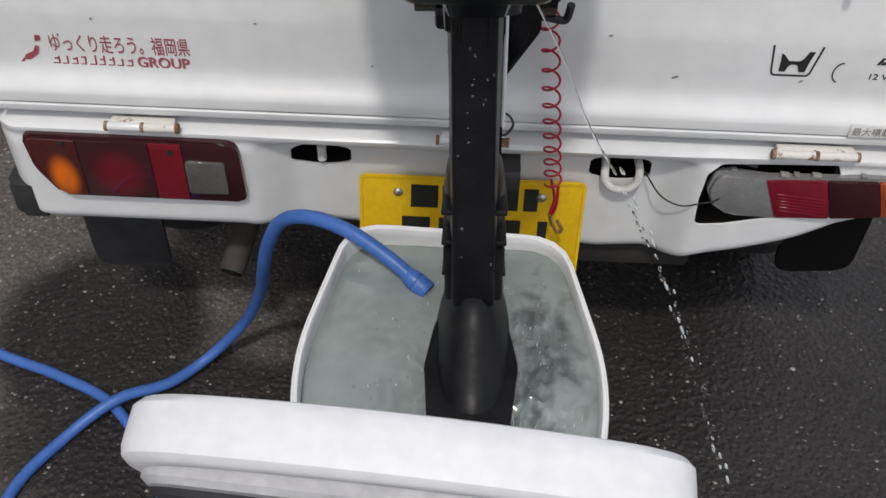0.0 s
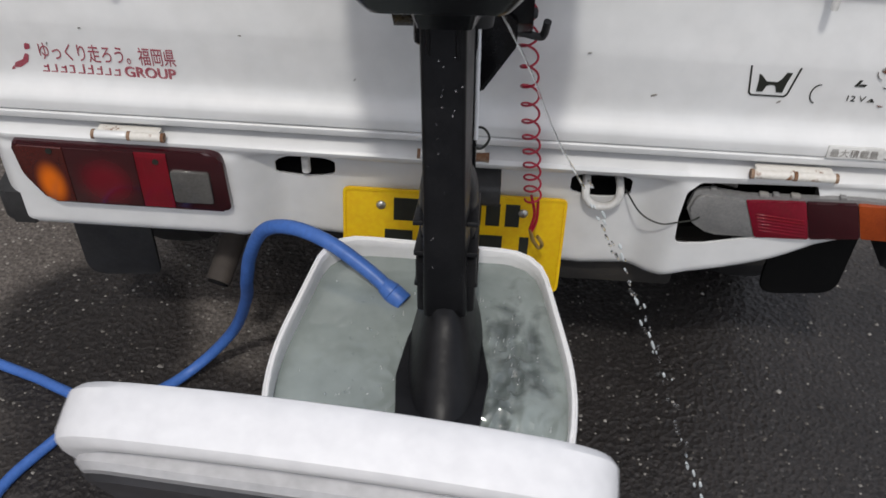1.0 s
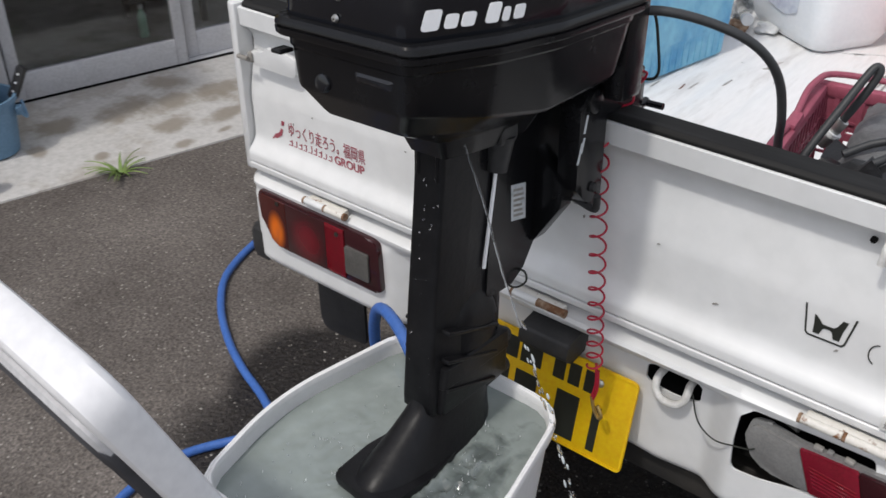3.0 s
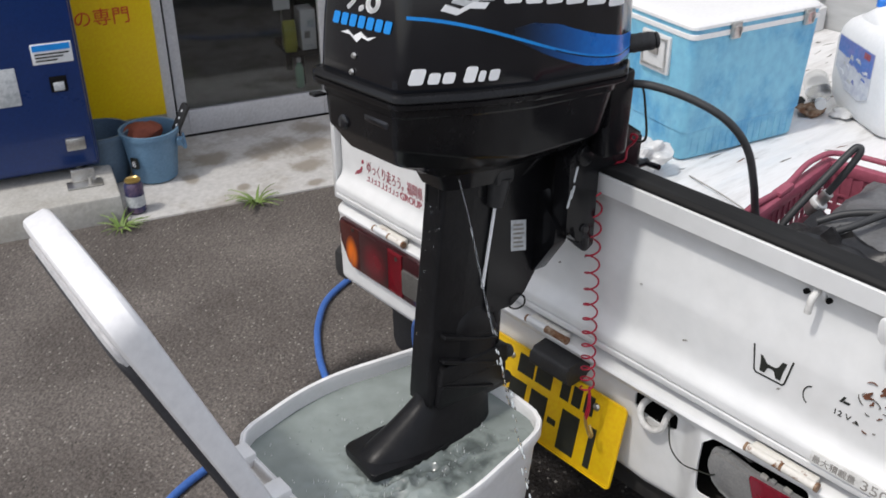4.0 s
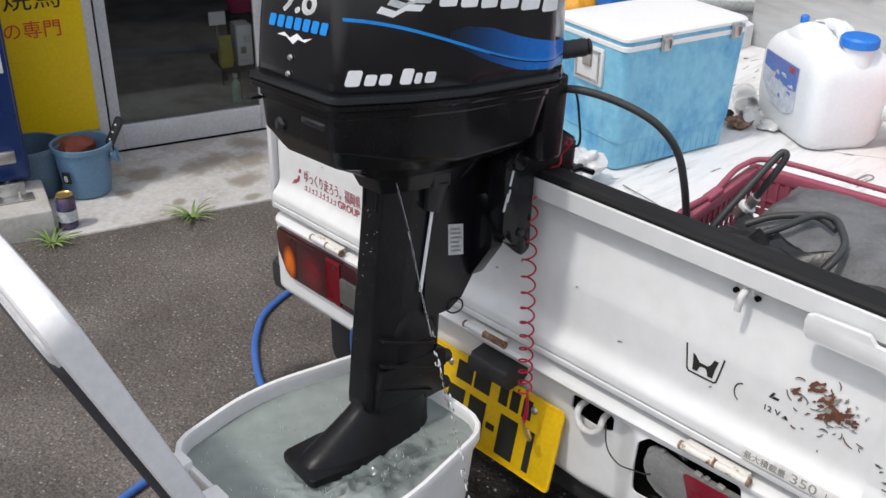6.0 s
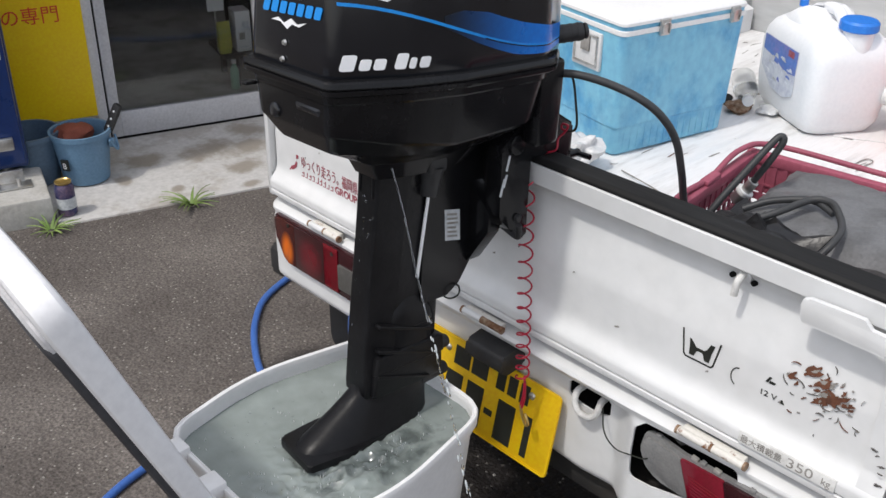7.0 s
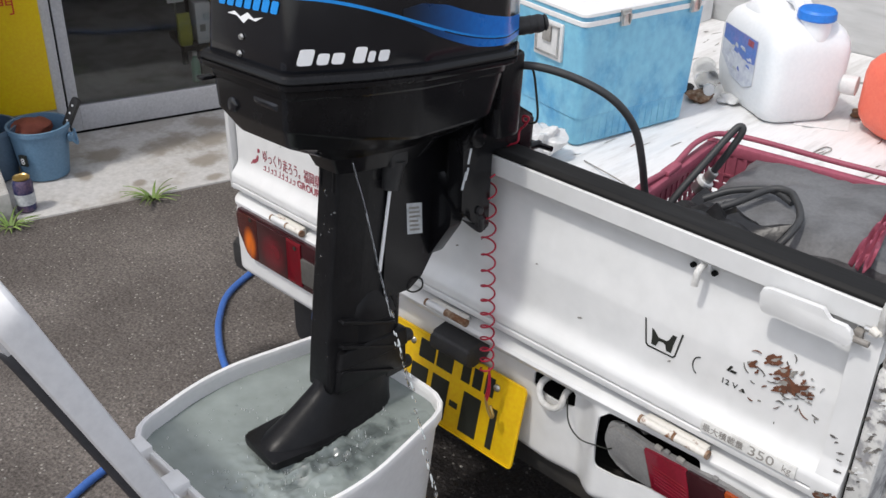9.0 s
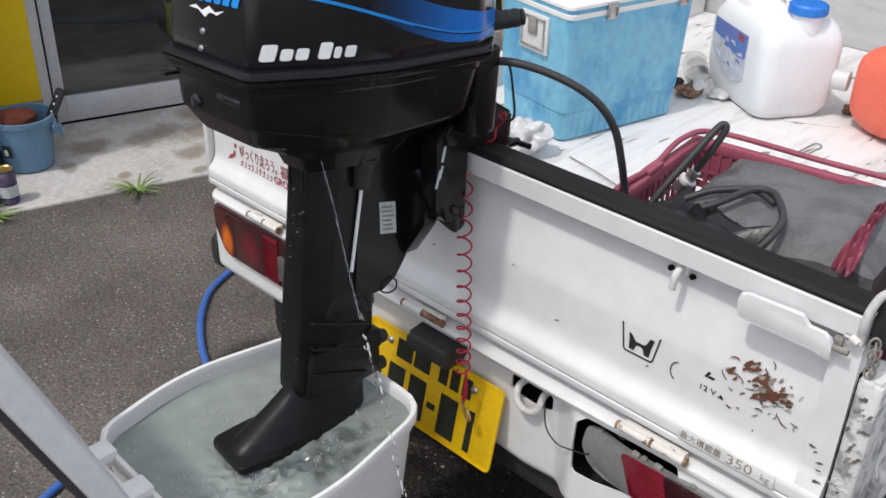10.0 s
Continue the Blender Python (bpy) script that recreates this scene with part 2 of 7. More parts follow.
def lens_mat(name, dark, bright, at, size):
    """Tinted lens over a dark housing; the glow of its reflector is painted in as a brighter pool at a place of the
    lamp.
    """
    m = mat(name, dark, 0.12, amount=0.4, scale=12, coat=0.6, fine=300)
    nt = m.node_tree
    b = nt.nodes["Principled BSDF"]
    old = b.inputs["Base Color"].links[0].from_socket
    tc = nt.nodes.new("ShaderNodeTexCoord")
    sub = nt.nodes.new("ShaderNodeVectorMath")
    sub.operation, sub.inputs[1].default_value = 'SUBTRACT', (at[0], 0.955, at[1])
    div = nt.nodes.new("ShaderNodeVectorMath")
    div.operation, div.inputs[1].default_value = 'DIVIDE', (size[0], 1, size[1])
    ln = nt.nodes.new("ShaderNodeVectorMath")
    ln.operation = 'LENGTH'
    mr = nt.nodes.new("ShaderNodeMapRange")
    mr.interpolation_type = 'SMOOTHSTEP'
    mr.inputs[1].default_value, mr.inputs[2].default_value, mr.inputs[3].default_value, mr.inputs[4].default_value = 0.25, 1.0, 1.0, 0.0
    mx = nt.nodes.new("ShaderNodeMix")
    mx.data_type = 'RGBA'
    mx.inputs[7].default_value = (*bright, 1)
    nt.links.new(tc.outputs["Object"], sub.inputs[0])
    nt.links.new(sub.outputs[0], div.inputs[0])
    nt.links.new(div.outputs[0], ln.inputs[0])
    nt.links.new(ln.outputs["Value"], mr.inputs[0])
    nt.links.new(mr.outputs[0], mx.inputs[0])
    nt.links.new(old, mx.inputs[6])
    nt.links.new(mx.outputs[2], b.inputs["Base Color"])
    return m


M_ASPHALT = asphalt("asphalt", ((0.36, 0.95), (-0.78, 1.10), (-0.45, 0.86)), ((0.86, 0.62), (0.19, 0.22), (0.45, 0.22)))
M_CONCRETE = stained(mat("concrete", (0.455, 0.445, 0.43), 0.85, dark=(0.33, 0.305, 0.27), amount=0.7, scale=3.2, fine=60, bump=0.5, edge=(0.52, 0.60)), (0.215, 0.185, 0.145),
                     ((-2.35, 1.76, 0.11, 0.14), (-2.14, 1.77, 0.055, 0.085), (-2.23, 2.05, 0.08, 0.10), (-2.06, 1.98, 0.040, 0.17), (-1.98, 2.07, 0.06, 0.07), (-1.99, 1.70, 0.025, 0.045), (-1.965, 1.85, 0.016, 0.032),
                      (-2.30, 1.90, 0.07, 0.09), (-2.45, 1.52, 0.06, 0.08), (-2.13, 1.47, 0.022, 0.025), (-2.47, 1.98, 0.10, 0.08), (-2.28, 2.42, 0.07, 0.16), (-2.03, 2.48, 0.05, 0.09), (-2.32, 1.36, 0.05, 0.03)))
M_SLAB = mat("slab_concrete", (0.46, 0.45, 0.42), 0.88, dark=(0.30, 0.28, 0.24), amount=0.7, scale=7, fine=80, bump=0.6)
M_PAINT = mat("white_truck_paint", (0.715, 0.725, 0.725), 0.34, dark=(0.655, 0.65, 0.635), amount=0.6, scale=3, fine=25, coat=0.18, bump=0.0)
M_PAINT_OLD = mat("weathered_white_paint", (0.70, 0.70, 0.68), 0.55, dark=(0.28, 0.27, 0.25), amount=0.9, scale=16, fine=110, bump=0.25)
M_BED = mat("worn_bed_paint", (0.74, 0.74, 0.735), 0.5, dark=(0.46, 0.445, 0.425), amount=0.75, scale=9, fine=60, bump=0.1, grain=(2.2, 0.35, 1), edge=(0.5, 0.72))
M_SCRATCHED = mat("scraped_white_paint", (0.66, 0.66, 0.64), 0.55, dark=(0.30, 0.30, 0.31), amount=0.95, scale=26, fine=140, bump=0.3, edge=(0.50, 0.60))
M_RUSTY = mat("rusting_white_paint", (0.68, 0.66, 0.61), 0.6, dark=(0.20, 0.085, 0.03), amount=1.0, scale=38, fine=150, bump=0.4, edge=(0.56, 0.63))
M_RUST = mat("rust", (0.15, 0.058, 0.030), 0.9, dark=(0.065, 0.030, 0.020), amount=0.9, scale=60, fine=220, bump=0.6)
M_PRIMER = mat("scraped_metal", (0.30, 0.29, 0.27), 0.7, dark=(0.12, 0.10, 0.08), amount=0.8, scale=50, fine=200, bump=0.3)
M_SCRAPE = mat("dark_scrape", (0.10, 0.095, 0.09), 0.7, dark=(0.22, 0.20, 0.18), amount=0.8, scale=60, bump=0.2)
M_RUBBER = mat("black_rubber", (0.022, 0.022, 0.023), 0.55, dark=(0.05, 0.05, 0.05), amount=0.6, scale=14, fine=150, bump=0.15)
M_PAD = mat("worn_pad_rubber", (0.011, 0.011, 0.011), 0.6, dark=(0.034, 0.034, 0.034), amount=0.7, scale=16, fine=120, bump=0.2, spec=0.25, grain=(0.12, 1, 1), edge=(0.5, 0.75))
M_UNDER = mat("dirty_underbody", (0.020, 0.019, 0.018), 0.85, dark=(0.05, 0.043, 0.035), amount=0.6, scale=9, fine=70, bump=0.3)
# near-black base that carries the shade of recesses and gaps
M_SHADE_BLACK = mat("shade_black", (0.006, 0.006, 0.006), 0.85, spec=0.15)
M_DIMORANGE = mat("dim_orange_lens", (0.36, 0.06, 0.008), 0.12, dark=(0.20, 0.03, 0.008), amount=0.8, scale=12, coat=0.6, fine=300)
M_RED = mat("red_lens", (0.19, 0.004, 0.018), 0.12, dark=(0.08, 0.004, 0.006), amount=0.8, scale=10, coat=0.6, fine=300)
M_DEEPRED = mat("deep_red_lens", (0.032, 0.003, 0.006), 0.14, dark=(0.040, 0.004, 0.006), amount=0.6, scale=10, coat=0.6, fine=300)
M_ORANGE_GLOW = lens_mat("orange_lens_glow", (0.060, 0.009, 0.007), (0.74, 0.15, 0.003), (-0.683, 0.532), (0.026, 0.048))
M_RED_GLOW = lens_mat("red_lens_glow", (0.036, 0.005, 0.007), (0.13, 0.003, 0.010), (-0.603, 0.538), (0.052, 0.058))
M_RED_DIM = mat("dim_red_lens", (0.19, 0.003, 0.012), 0.12, dark=(0.11, 0.003, 0.008), amount=0.8, scale=10, coat=0.6, fine=300)
M_CLEAR_DARK = mat("dark_clear_lens", (0.10, 0.098, 0.092), 0.2, dark=(0.06, 0.058, 0.055), amount=0.8, scale=14, coat=0.5, fine=260)
M_CLEAR = mat("clear_lens", (0.22, 0.22, 0.215), 0.2, dark=(0.13, 0.13, 0.13), amount=0.7, scale=14, coat=0.6, fine=260)
M_PLATE = mat("yellow_plate", (0.78, 0.50, 0.006), 0.4, dark=(0.66, 0.40, 0.01), amount=0.5, scale=9)
M_INK = mat("dark_ink", (0.018, 0.02, 0.016), 0.5)
M_MAROON = mat("faded_maroon_print", (0.30, 0.05, 0.075), 0.6, dark=(0.42, 0.20, 0.21), amount=0.7, scale=70)
M_SILVER = mat("bare_metal", (0.55, 0.55, 0.54), 0.35, metal=0.9, dark=(0.35, 0.32, 0.28), amount=0.6, scale=40)
M_COWL = mat("black_gloss_cowl", (0.004, 0.0045, 0.007), 0.18, dark=(0.008, 0.009, 0.012), amount=0.6, scale=14, coat=0.28, fine=200, rough_var=0.08, spec=0.45)
M_BLACK = mat("black_cast_paint", (0.006, 0.006, 0.007), 0.24, dark=(0.012, 0.012, 0.013), amount=0.5, scale=16, fine=170, bump=0.06, rough_var=0.12, spec=0.25, coat=0.06)
M_WHITEINK = mat("white_decal", (0.82, 0.83, 0.84), 0.35)
M_BLUEINK = mat("blue_decal", (0.010, 0.25, 0.70), 0.35, dark=(0.008, 0.19, 0.58), amount=0.8, scale=7)
M_STICKER = mat("pale_sticker", (0.55, 0.57, 0.58), 0.5, dark=(0.30, 0.33, 0.35), amount=0.8, scale=70)
M_BIN = mat("white_bin_plastic", (0.80, 0.80, 0.80), 0.42, dark=(0.72, 0.72, 0.71), amount=0.6, scale=10, fine=90, sss=0.1)
M_LID = mat("white_lid_plastic", (0.70, 0.70, 0.71), 0.5, dark=(0.62, 0.62, 0.63), amount=0.6, scale=6, fine=90, bump=0.05)
M_LIDSHADE = mat("shaded_lid_back", (0.045, 0.045, 0.05), 0.6, dark=(0.02, 0.02, 0.022), amount=0.7, scale=9)
M_MATT = mat("wet_matt_black", (0.006, 0.006, 0.007), 0.40, dark=(0.014, 0.014, 0.015), amount=0.6, scale=22, fine=120, bump=0.16, spec=0.25, rough_var=0.2)
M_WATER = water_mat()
M_BOTTLE = glass_mat("clear_bottle", (0.93, 0.95, 0.95), 0.12, 1.2)
M_DROP = glass_mat("clear_water", (0.95, 0.97, 0.98), 0.02, 1.33)
# white base stands in for sun glints on falling drops
M_GLINT_DROP = mat("white_glint_drops", (0.50, 0.54, 0.55), 0.12, spec=0.7)
M_CABWALL = mat("greyer_cab_paint", (0.52, 0.53, 0.53), 0.38, dark=(0.40, 0.40, 0.39), amount=0.8, scale=2.2, fine=18, bump=0.0, grain=(0.5, 0.5, 3))
M_RUSTEDGE = mat("brown_rust_stain", (0.16, 0.075, 0.035), 0.8, dark=(0.42, 0.33, 0.24), amount=0.9, scale=60, bump=0.3)
M_FOAM = mat("white_foam", (0.75, 0.77, 0.77), 0.25, spec=0.6)
M_HOSE = mat("blue_hose", (0.055, 0.145, 0.44), 0.42, dark=(0.035, 0.105, 0.35), amount=0.6, scale=20, fine=150)
M_CORD = mat("red_cord", (0.38, 0.010, 0.035), 0.4, dark=(0.28, 0.008, 0.02))
M_FUELHOSE = mat("grey_black_hose", (0.032, 0.034, 0.036), 0.5, dark=(0.055, 0.055, 0.056))
M_COOLBLUE = mat("sky_blue_cooler", (0.195, 0.475, 0.64), 0.45, dark=(0.045, 0.25, 0.50), amount=0.75, scale=9, fine=55, bump=0.05, edge=(0.48, 0.66), grain=(1, 1, 0.8))
M_COOLWHITE = mat("white_cooler_plastic", (0.65, 0.655, 0.65), 0.45, dark=(0.56, 0.555, 0.54), amount=0.5, scale=9)
# lighter copy of M_COOLWHITE; the sunlit look of lid and band is in its colour
M_COOLLID = mat("sunlit_white_lid", (0.76, 0.76, 0.755), 0.45, dark=(0.70, 0.70, 0.69), amount=0.5, scale=5)
M_JUG = mat("milky_polyethylene", (0.82, 0.83, 0.84), 0.4, dark=(0.70, 0.72, 0.74), amount=0.5, scale=6, sss=0.3)
M_CAP = mat("blue_cap", (0.03, 0.20, 0.68), 0.4)
M_REDJUG = mat("coral_red_plastic", (0.78, 0.16, 0.10), 0.4, dark=(0.66, 0.11, 0.07), amount=0.5, scale=6, sss=0.15)
M_BASKET = mat("dusty_rose_plastic", (0.33, 0.085, 0.125), 0.5, dark=(0.25, 0.068, 0.098), amount=0.8, scale=12, spec=0.3)
M_CUSHION = mat("grey_canvas", (0.15, 0.153, 0.158), 0.55, dark=(0.065, 0.066, 0.068), amount=0.9, scale=12, fine=160, bump=0.6, spec=0.4)
M_BAGBLACK = mat("black_film", (0.008, 0.008, 0.009), 0.36, dark=(0.02, 0.02, 0.021), amount=0.6, scale=30, bump=0.3)
M_BAG = mat("clear_film", (0.62, 0.63, 0.63), 0.2, dark=(0.45, 0.46, 0.46), amount=0.7, scale=40, bump=0.4)
M_YELLOW = mat("yellow_sign_panel", (0.80, 0.55, 0.004), 0.4, dark=(0.74, 0.48, 0.006), amount=0.6, scale=3)
M_SIGNRED = mat("sign_red", (0.62, 0.05, 0.02), 0.5)
M_PIPE = mat("sooty_pipe", (0.060, 0.050, 0.043), 0.8, dark=(0.03, 0.025, 0.022), amount=0.8, scale=30, bump=0.3)
M_PACKET = mat("yellow_green_film", (0.34, 0.33, 0.04), 0.4, dark=(0.20, 0.20, 0.03), amount=0.7, scale=25)
M_GREENBOTTLE = mat("pale_green_plastic", (0.22, 0.42, 0.30), 0.3, dark=(0.18, 0.34, 0.25), amount=0.5, scale=20)
M_MAGENTA = mat("magenta_cloth", (0.25, 0.02, 0.07), 0.8, dark=(0.14, 0.01, 0.04), amount=0.7, scale=30)
M_ALU = mat("aluminium_frame", (0.53, 0.53, 0.545), 0.45, metal=0.1, dark=(0.42, 0.42, 0.42), amount=0.5, scale=6)
M_GLASS = glass_mat("door_glass", (0.85, 0.87, 0.87), 0.04, 1.48)
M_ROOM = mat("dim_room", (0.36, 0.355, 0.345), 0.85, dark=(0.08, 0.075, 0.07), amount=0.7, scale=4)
M_CREAM = mat("cream_wall", (0.62, 0.60, 0.55), 0.8, dark=(0.52, 0.50, 0.45), amount=0.6, scale=3, bump=0.2)
M_PAIL = mat("blue_grey_pail", (0.13, 0.235, 0.35), 0.45, dark=(0.09, 0.19, 0.29), amount=0.6, scale=9)
M_PAIL2 = mat("slate_pail", (0.09, 0.14, 0.20), 0.5, dark=(0.06, 0.10, 0.15), amount=0.6, scale=9)
M_BRICKRED = mat("brown_red_cloth", (0.22, 0.06, 0.035), 0.8)
M_VEND = mat("navy_blue_machine", (0.0072, 0.0324, 0.144), 0.3, dark=(0.008, 0.03, 0.15), amount=0.6, scale=5, coat=0.3)
M_LEAF = mat("weed_green", (0.13, 0.21, 0.045), 0.6, dark=(0.24, 0.29, 0.10), amount=0.8, scale=30, pieces=0.25)
M_CAN = mat("dark_blue_can", (0.02, 0.03, 0.10), 0.3, metal=0.3, dark=(0.25, 0.16, 0.2), amount=0.9, scale=25)
M_GOLD = mat("gold_lid", (0.50, 0.36, 0.14), 0.3, metal=0.8)
M_STONE = mat("pale_grit", (0.34, 0.325, 0.30), 0.85, dark=(0.20, 0.19, 0.17), amount=0.8, scale=60)
gn = M_STONE.node_tree
gi = gn.nodes.new("ShaderNodeNewGeometry")
gp = gn.nodes.new("ShaderNodeMath")
gp.operation, gp.inputs[1].default_value = 'POWER', 3.0
gm = gn.nodes.new("ShaderNodeMix")
gm.data_type = 'RGBA'
gm.inputs[6].default_value = (0.075, 0.068, 0.06, 1)
gold = gn.nodes["Principled BSDF"].inputs["Base Color"].links[0].from_socket
gn.links.new(gi.outputs["Random Per Island"], gp.inputs[0])
gn.links.new(gp.outputs[0], gm.inputs[0])
gn.links.new(gold, gm.inputs[7])
gn.links.new(gm.outputs[2], gn.nodes["Principled BSDF"].inputs["Base Color"])


# ---- mesh helpers ----
def finish(bm, smooth=True):
    bmesh.ops.recalc_face_normals(bm, faces=bm.faces)
    for f in bm.faces:
        f.smooth = smooth
    return bm


def part(name, bm, material, parent=None, label="", m=None, sharp=35, smooth=True):
    """Links a bmesh as one mesh object under a thing or a part."""
    finish(bm, smooth)
    me = bpy.data.meshes.new(name)
    bm.to_mesh(me)
    bm.free()
    me.materials.append(material)
    if smooth:
        me.set_sharp_from_angle(angle=radians(sharp))
    ob = new(name, me)
    if parent:
        ob.parent = parent
    if m is not None:
        ob.matrix_basis = m
    if label:
        ob["label"] = label
    return ob


def thing(name, label, category, m=None, group="", kind=""):
    ob = new(name)
    ob.empty_display_size = 0.05
    if m is not None:
        ob.matrix_basis = m
    return tagged(ob, label, category, group, kind)


def solo(name, bm, material, label, category, m=None, group="", kind="", smooth=True):
    return tagged(part(name, bm, material, None, "", m, smooth=smooth), label, category, group, kind)


def join(*bms):
    out = bms[0]
    for b in bms[1:]:
        me = bpy.data.meshes.new("tmp")
        b.to_mesh(me)
        out.from_mesh(me)
        bpy.data.meshes.remove(me)
        b.free()
    return out


def moved(bm, m):
    bmesh.ops.transform(bm, matrix=m, verts=bm.verts)
    return bm


def box(sx, sy, sz, at=(0, 0, 0), bev=0.0, seg=2):
    bm = bmesh.new()
    bmesh.ops.create_cube(bm, size=1, matrix=Matrix.Translation(at) @ Matrix.Diagonal((sx, sy, sz, 1)))
    if bev:
        bmesh.ops.bevel(bm, geom=list(bm.edges), offset=bev, segments=seg, profile=0.5, affect='EDGES')
    return bm


def span(x0, x1, y0, y1, z0, z1, bev=0.0, seg=2):
    return box(x1 - x0, y1 - y0, z1 - z0, ((x0 + x1) / 2, (y0 + y1) / 2, (z0 + z1) / 2), bev, seg)


def cyl(a, b, r, r2=None, n=16, bev=0.0):
    """A capped cylinder or cone from a to b."""
    a, b = Vector(a), Vector(b)
    d = b - a
    bm = bmesh.new()
    bmesh.ops.create_cone(bm, cap_ends=True, segments=n, radius1=r, radius2=r if r2 is None else r2, depth=d.length)
    if bev:
        caps = [e for e in bm.edges if all(abs(abs(v.co.z) - d.length / 2) < 1e-6 for v in e.verts)]
        bmesh.ops.bevel(bm, geom=caps, offset=bev, segments=2, profile=0.5, affect='EDGES')
    q = Vector((0, 0, 1)).rotation_difference(d)
    return moved(bm, Matrix.Translation((a + b) / 2) @ q.to_matrix().to_4x4())


def smooth_path(pts, n=8):
    """Catmull-Rom points through pts."""
    p = [Vector(v) for v in pts]
    p = [2 * p[0] - p[1]] + p + [2 * p[-1] - p[-2]]
    out = []
    for i in range(1, len(p) - 2):
        for k in range(n):
            t = k / n
            a, b, c, d = p[i - 1], p[i], p[i + 1], p[i + 2]
            out.append(0.5 * (2 * b + (c - a) * t + (2 * a - 5 * b + 4 * c - d) * t * t + (3 * b - a - 3 * c + d) * t ** 3))
    out.append(p[-2])
    return out


def tube(pts, r, n=10, smooth=8, closed=False):
    """A round tube along a smoothed path; r is a number or a function of 0..1."""
    path = smooth_path(pts, smooth) if smooth else [Vector(v) for v in pts]
    bm = bmesh.new()
    rings = []
    up = None
    for i, c in enumerate(path):
        a = path[max(i - 1, 0)]
        b = path[min(i + 1, len(path) - 1)]
        t = (b - a).normalized()
        if up is None:
            up = t.orthogonal().normalized()
        up = (up - t * up.dot(t)).normalized()
        side = t.cross(up)
        rr = r(i / (len(path) - 1)) if callable(r) else r
        rings.append([bm.verts.new(c + (up * math.cos(w) + side * math.sin(w)) * rr) for w in [2 * math.pi * k / n for k in range(n)]])
    for p, q in zip(rings, rings[1:]):
        for k in range(n):
            bm.faces.new((p[k], p[(k + 1) % n], q[(k + 1) % n], q[k]))
    bm.faces.new(rings[0][::-1])
    bm.faces.new(rings[-1])
    return bm


def loft(loops, cap0=True, cap1=True):
    """Skin over closed loops of the same number of points."""
    bm = bmesh.new()
    rings = [[bm.verts.new(p) for p in lp] for lp in loops]
    n = len(rings[0])
    for p, q in zip(rings, rings[1:]):
        for k in range(n):
            bm.faces.new((p[k], p[(k + 1) % n], q[(k + 1) % n], q[k]))
    if cap0:
        bm.faces.new(rings[0][::-1])
    if cap1:
        bm.faces.new(rings[-1])
    return bm


def round_poly(pts, rad, seg=5):
    """2D polygon with rounded corners; rad is one radius or one a corner."""
    n = len(pts)
    out = []
    for i in range(n):
        p, a, b = Vector(pts[i]), Vector(pts[i - 1]), Vector(pts[(i + 1) % n])
        r = rad[i] if isinstance(rad, (list, tuple)) else rad
        u, v = (a - p), (b - p)
        lu, lv = u.length, v.length
        u.normalize()
        v.normalize()
        ang = u.angle(v)
        d = min(r / max(math.tan(ang / 2), 1e-4), lu * 0.49, lv * 0.49)
        s, e = p + u * d, p + v * d
        for k in range(seg + 1):
            t = k / seg
            out.append((s * (1 - t) ** 2 + p * 2 * t * (1 - t) + e * t * t))
    return out


def prism(poly, d0, d1, axis="x", bev=0.0, seg=2):
    """Extrudes a 2D polygon along an axis from d0 to d1. axis x: (y, z); y: (x, z); z: (x, y)."""
    def put(p, d):
        return {"x": (d, p[0], p[1]), "y": (p[0], d, p[1]), "z": (p[0], p[1], d)}[axis]
    bm = loft([[put(p, d0) for p in poly], [put(p, d1) for p in poly]])
    if bev:
        caps = [e for e in bm.edges if len(e.link_faces) == 2 and any(len(f.verts) > 4 or len(poly) <= 4 for f in e.link_faces) and
                abs((e.verts[0].co - e.verts[1].co)["xyz".index(axis)]) < 1e-7]
        bmesh.ops.bevel(bm, geom=caps, offset=bev, segments=seg, profile=0.5, affect='EDGES')
    return bm


def lathe(profile, n=28, cap=False):
    """Turns (radius, z) pairs round z."""
    bm = loft([[(r * math.cos(2 * math.pi * k / n), r * math.sin(2 * math.pi * k / n), z) for k in range(n)] for r, z in profile], cap, cap)
    return bm


def baked(ob, cutters):
    """Cuts the cutters out of ob's mesh and removes them."""
    for c in cutters:
        md = ob.modifiers.new("cut", 'BOOLEAN')
        md.object, md.operation, md.solver = c, 'DIFFERENCE', 'EXACT'
    dg = bpy.context.evaluated_depsgraph_get()
    dg.update()
    me = bpy.data.meshes.new_from_object(ob.evaluated_get(dg))
    ob.modifiers.clear()
    ob.data = me
    for c in cutters:
        bpy.data.objects.remove(c)
    me.set_sharp_from_angle(angle=radians(35))
    return ob


def cutter(bm):
    finish(bm)
    me = bpy.data.meshes.new("cut")
    bm.to_mesh(me)
    bm.free()
    return new("cut", me)


def text_mesh(words, size, depth=0.0006, shear=0.0, squeeze=1.0):
    """Lettering as a bmesh in the xy plane, its lower left at the origin."""
    cu = bpy.data.curves.new("t", 'FONT')
    cu.body, cu.size, cu.extrude, cu.shear = words, size, depth / 2, shear
    cu.resolution_u = 3
    ob = new("t", cu)
    dg = bpy.context.evaluated_depsgraph_get()
    dg.update()
    me = bpy.data.meshes.new_from_object(ob.evaluated_get(dg))
    bpy.data.objects.remove(ob)
    bm = bmesh.new()
    bm.from_mesh(me)
    bpy.data.meshes.remove(me)
    return moved(bm, Matrix.Diagonal((squeeze, 1, 1, 1)))


def upright(x, y, z, turn=0):
    """Pose that stands an xy drawing up to face -y."""
    return pose(x, y, z, 90, 0, turn)


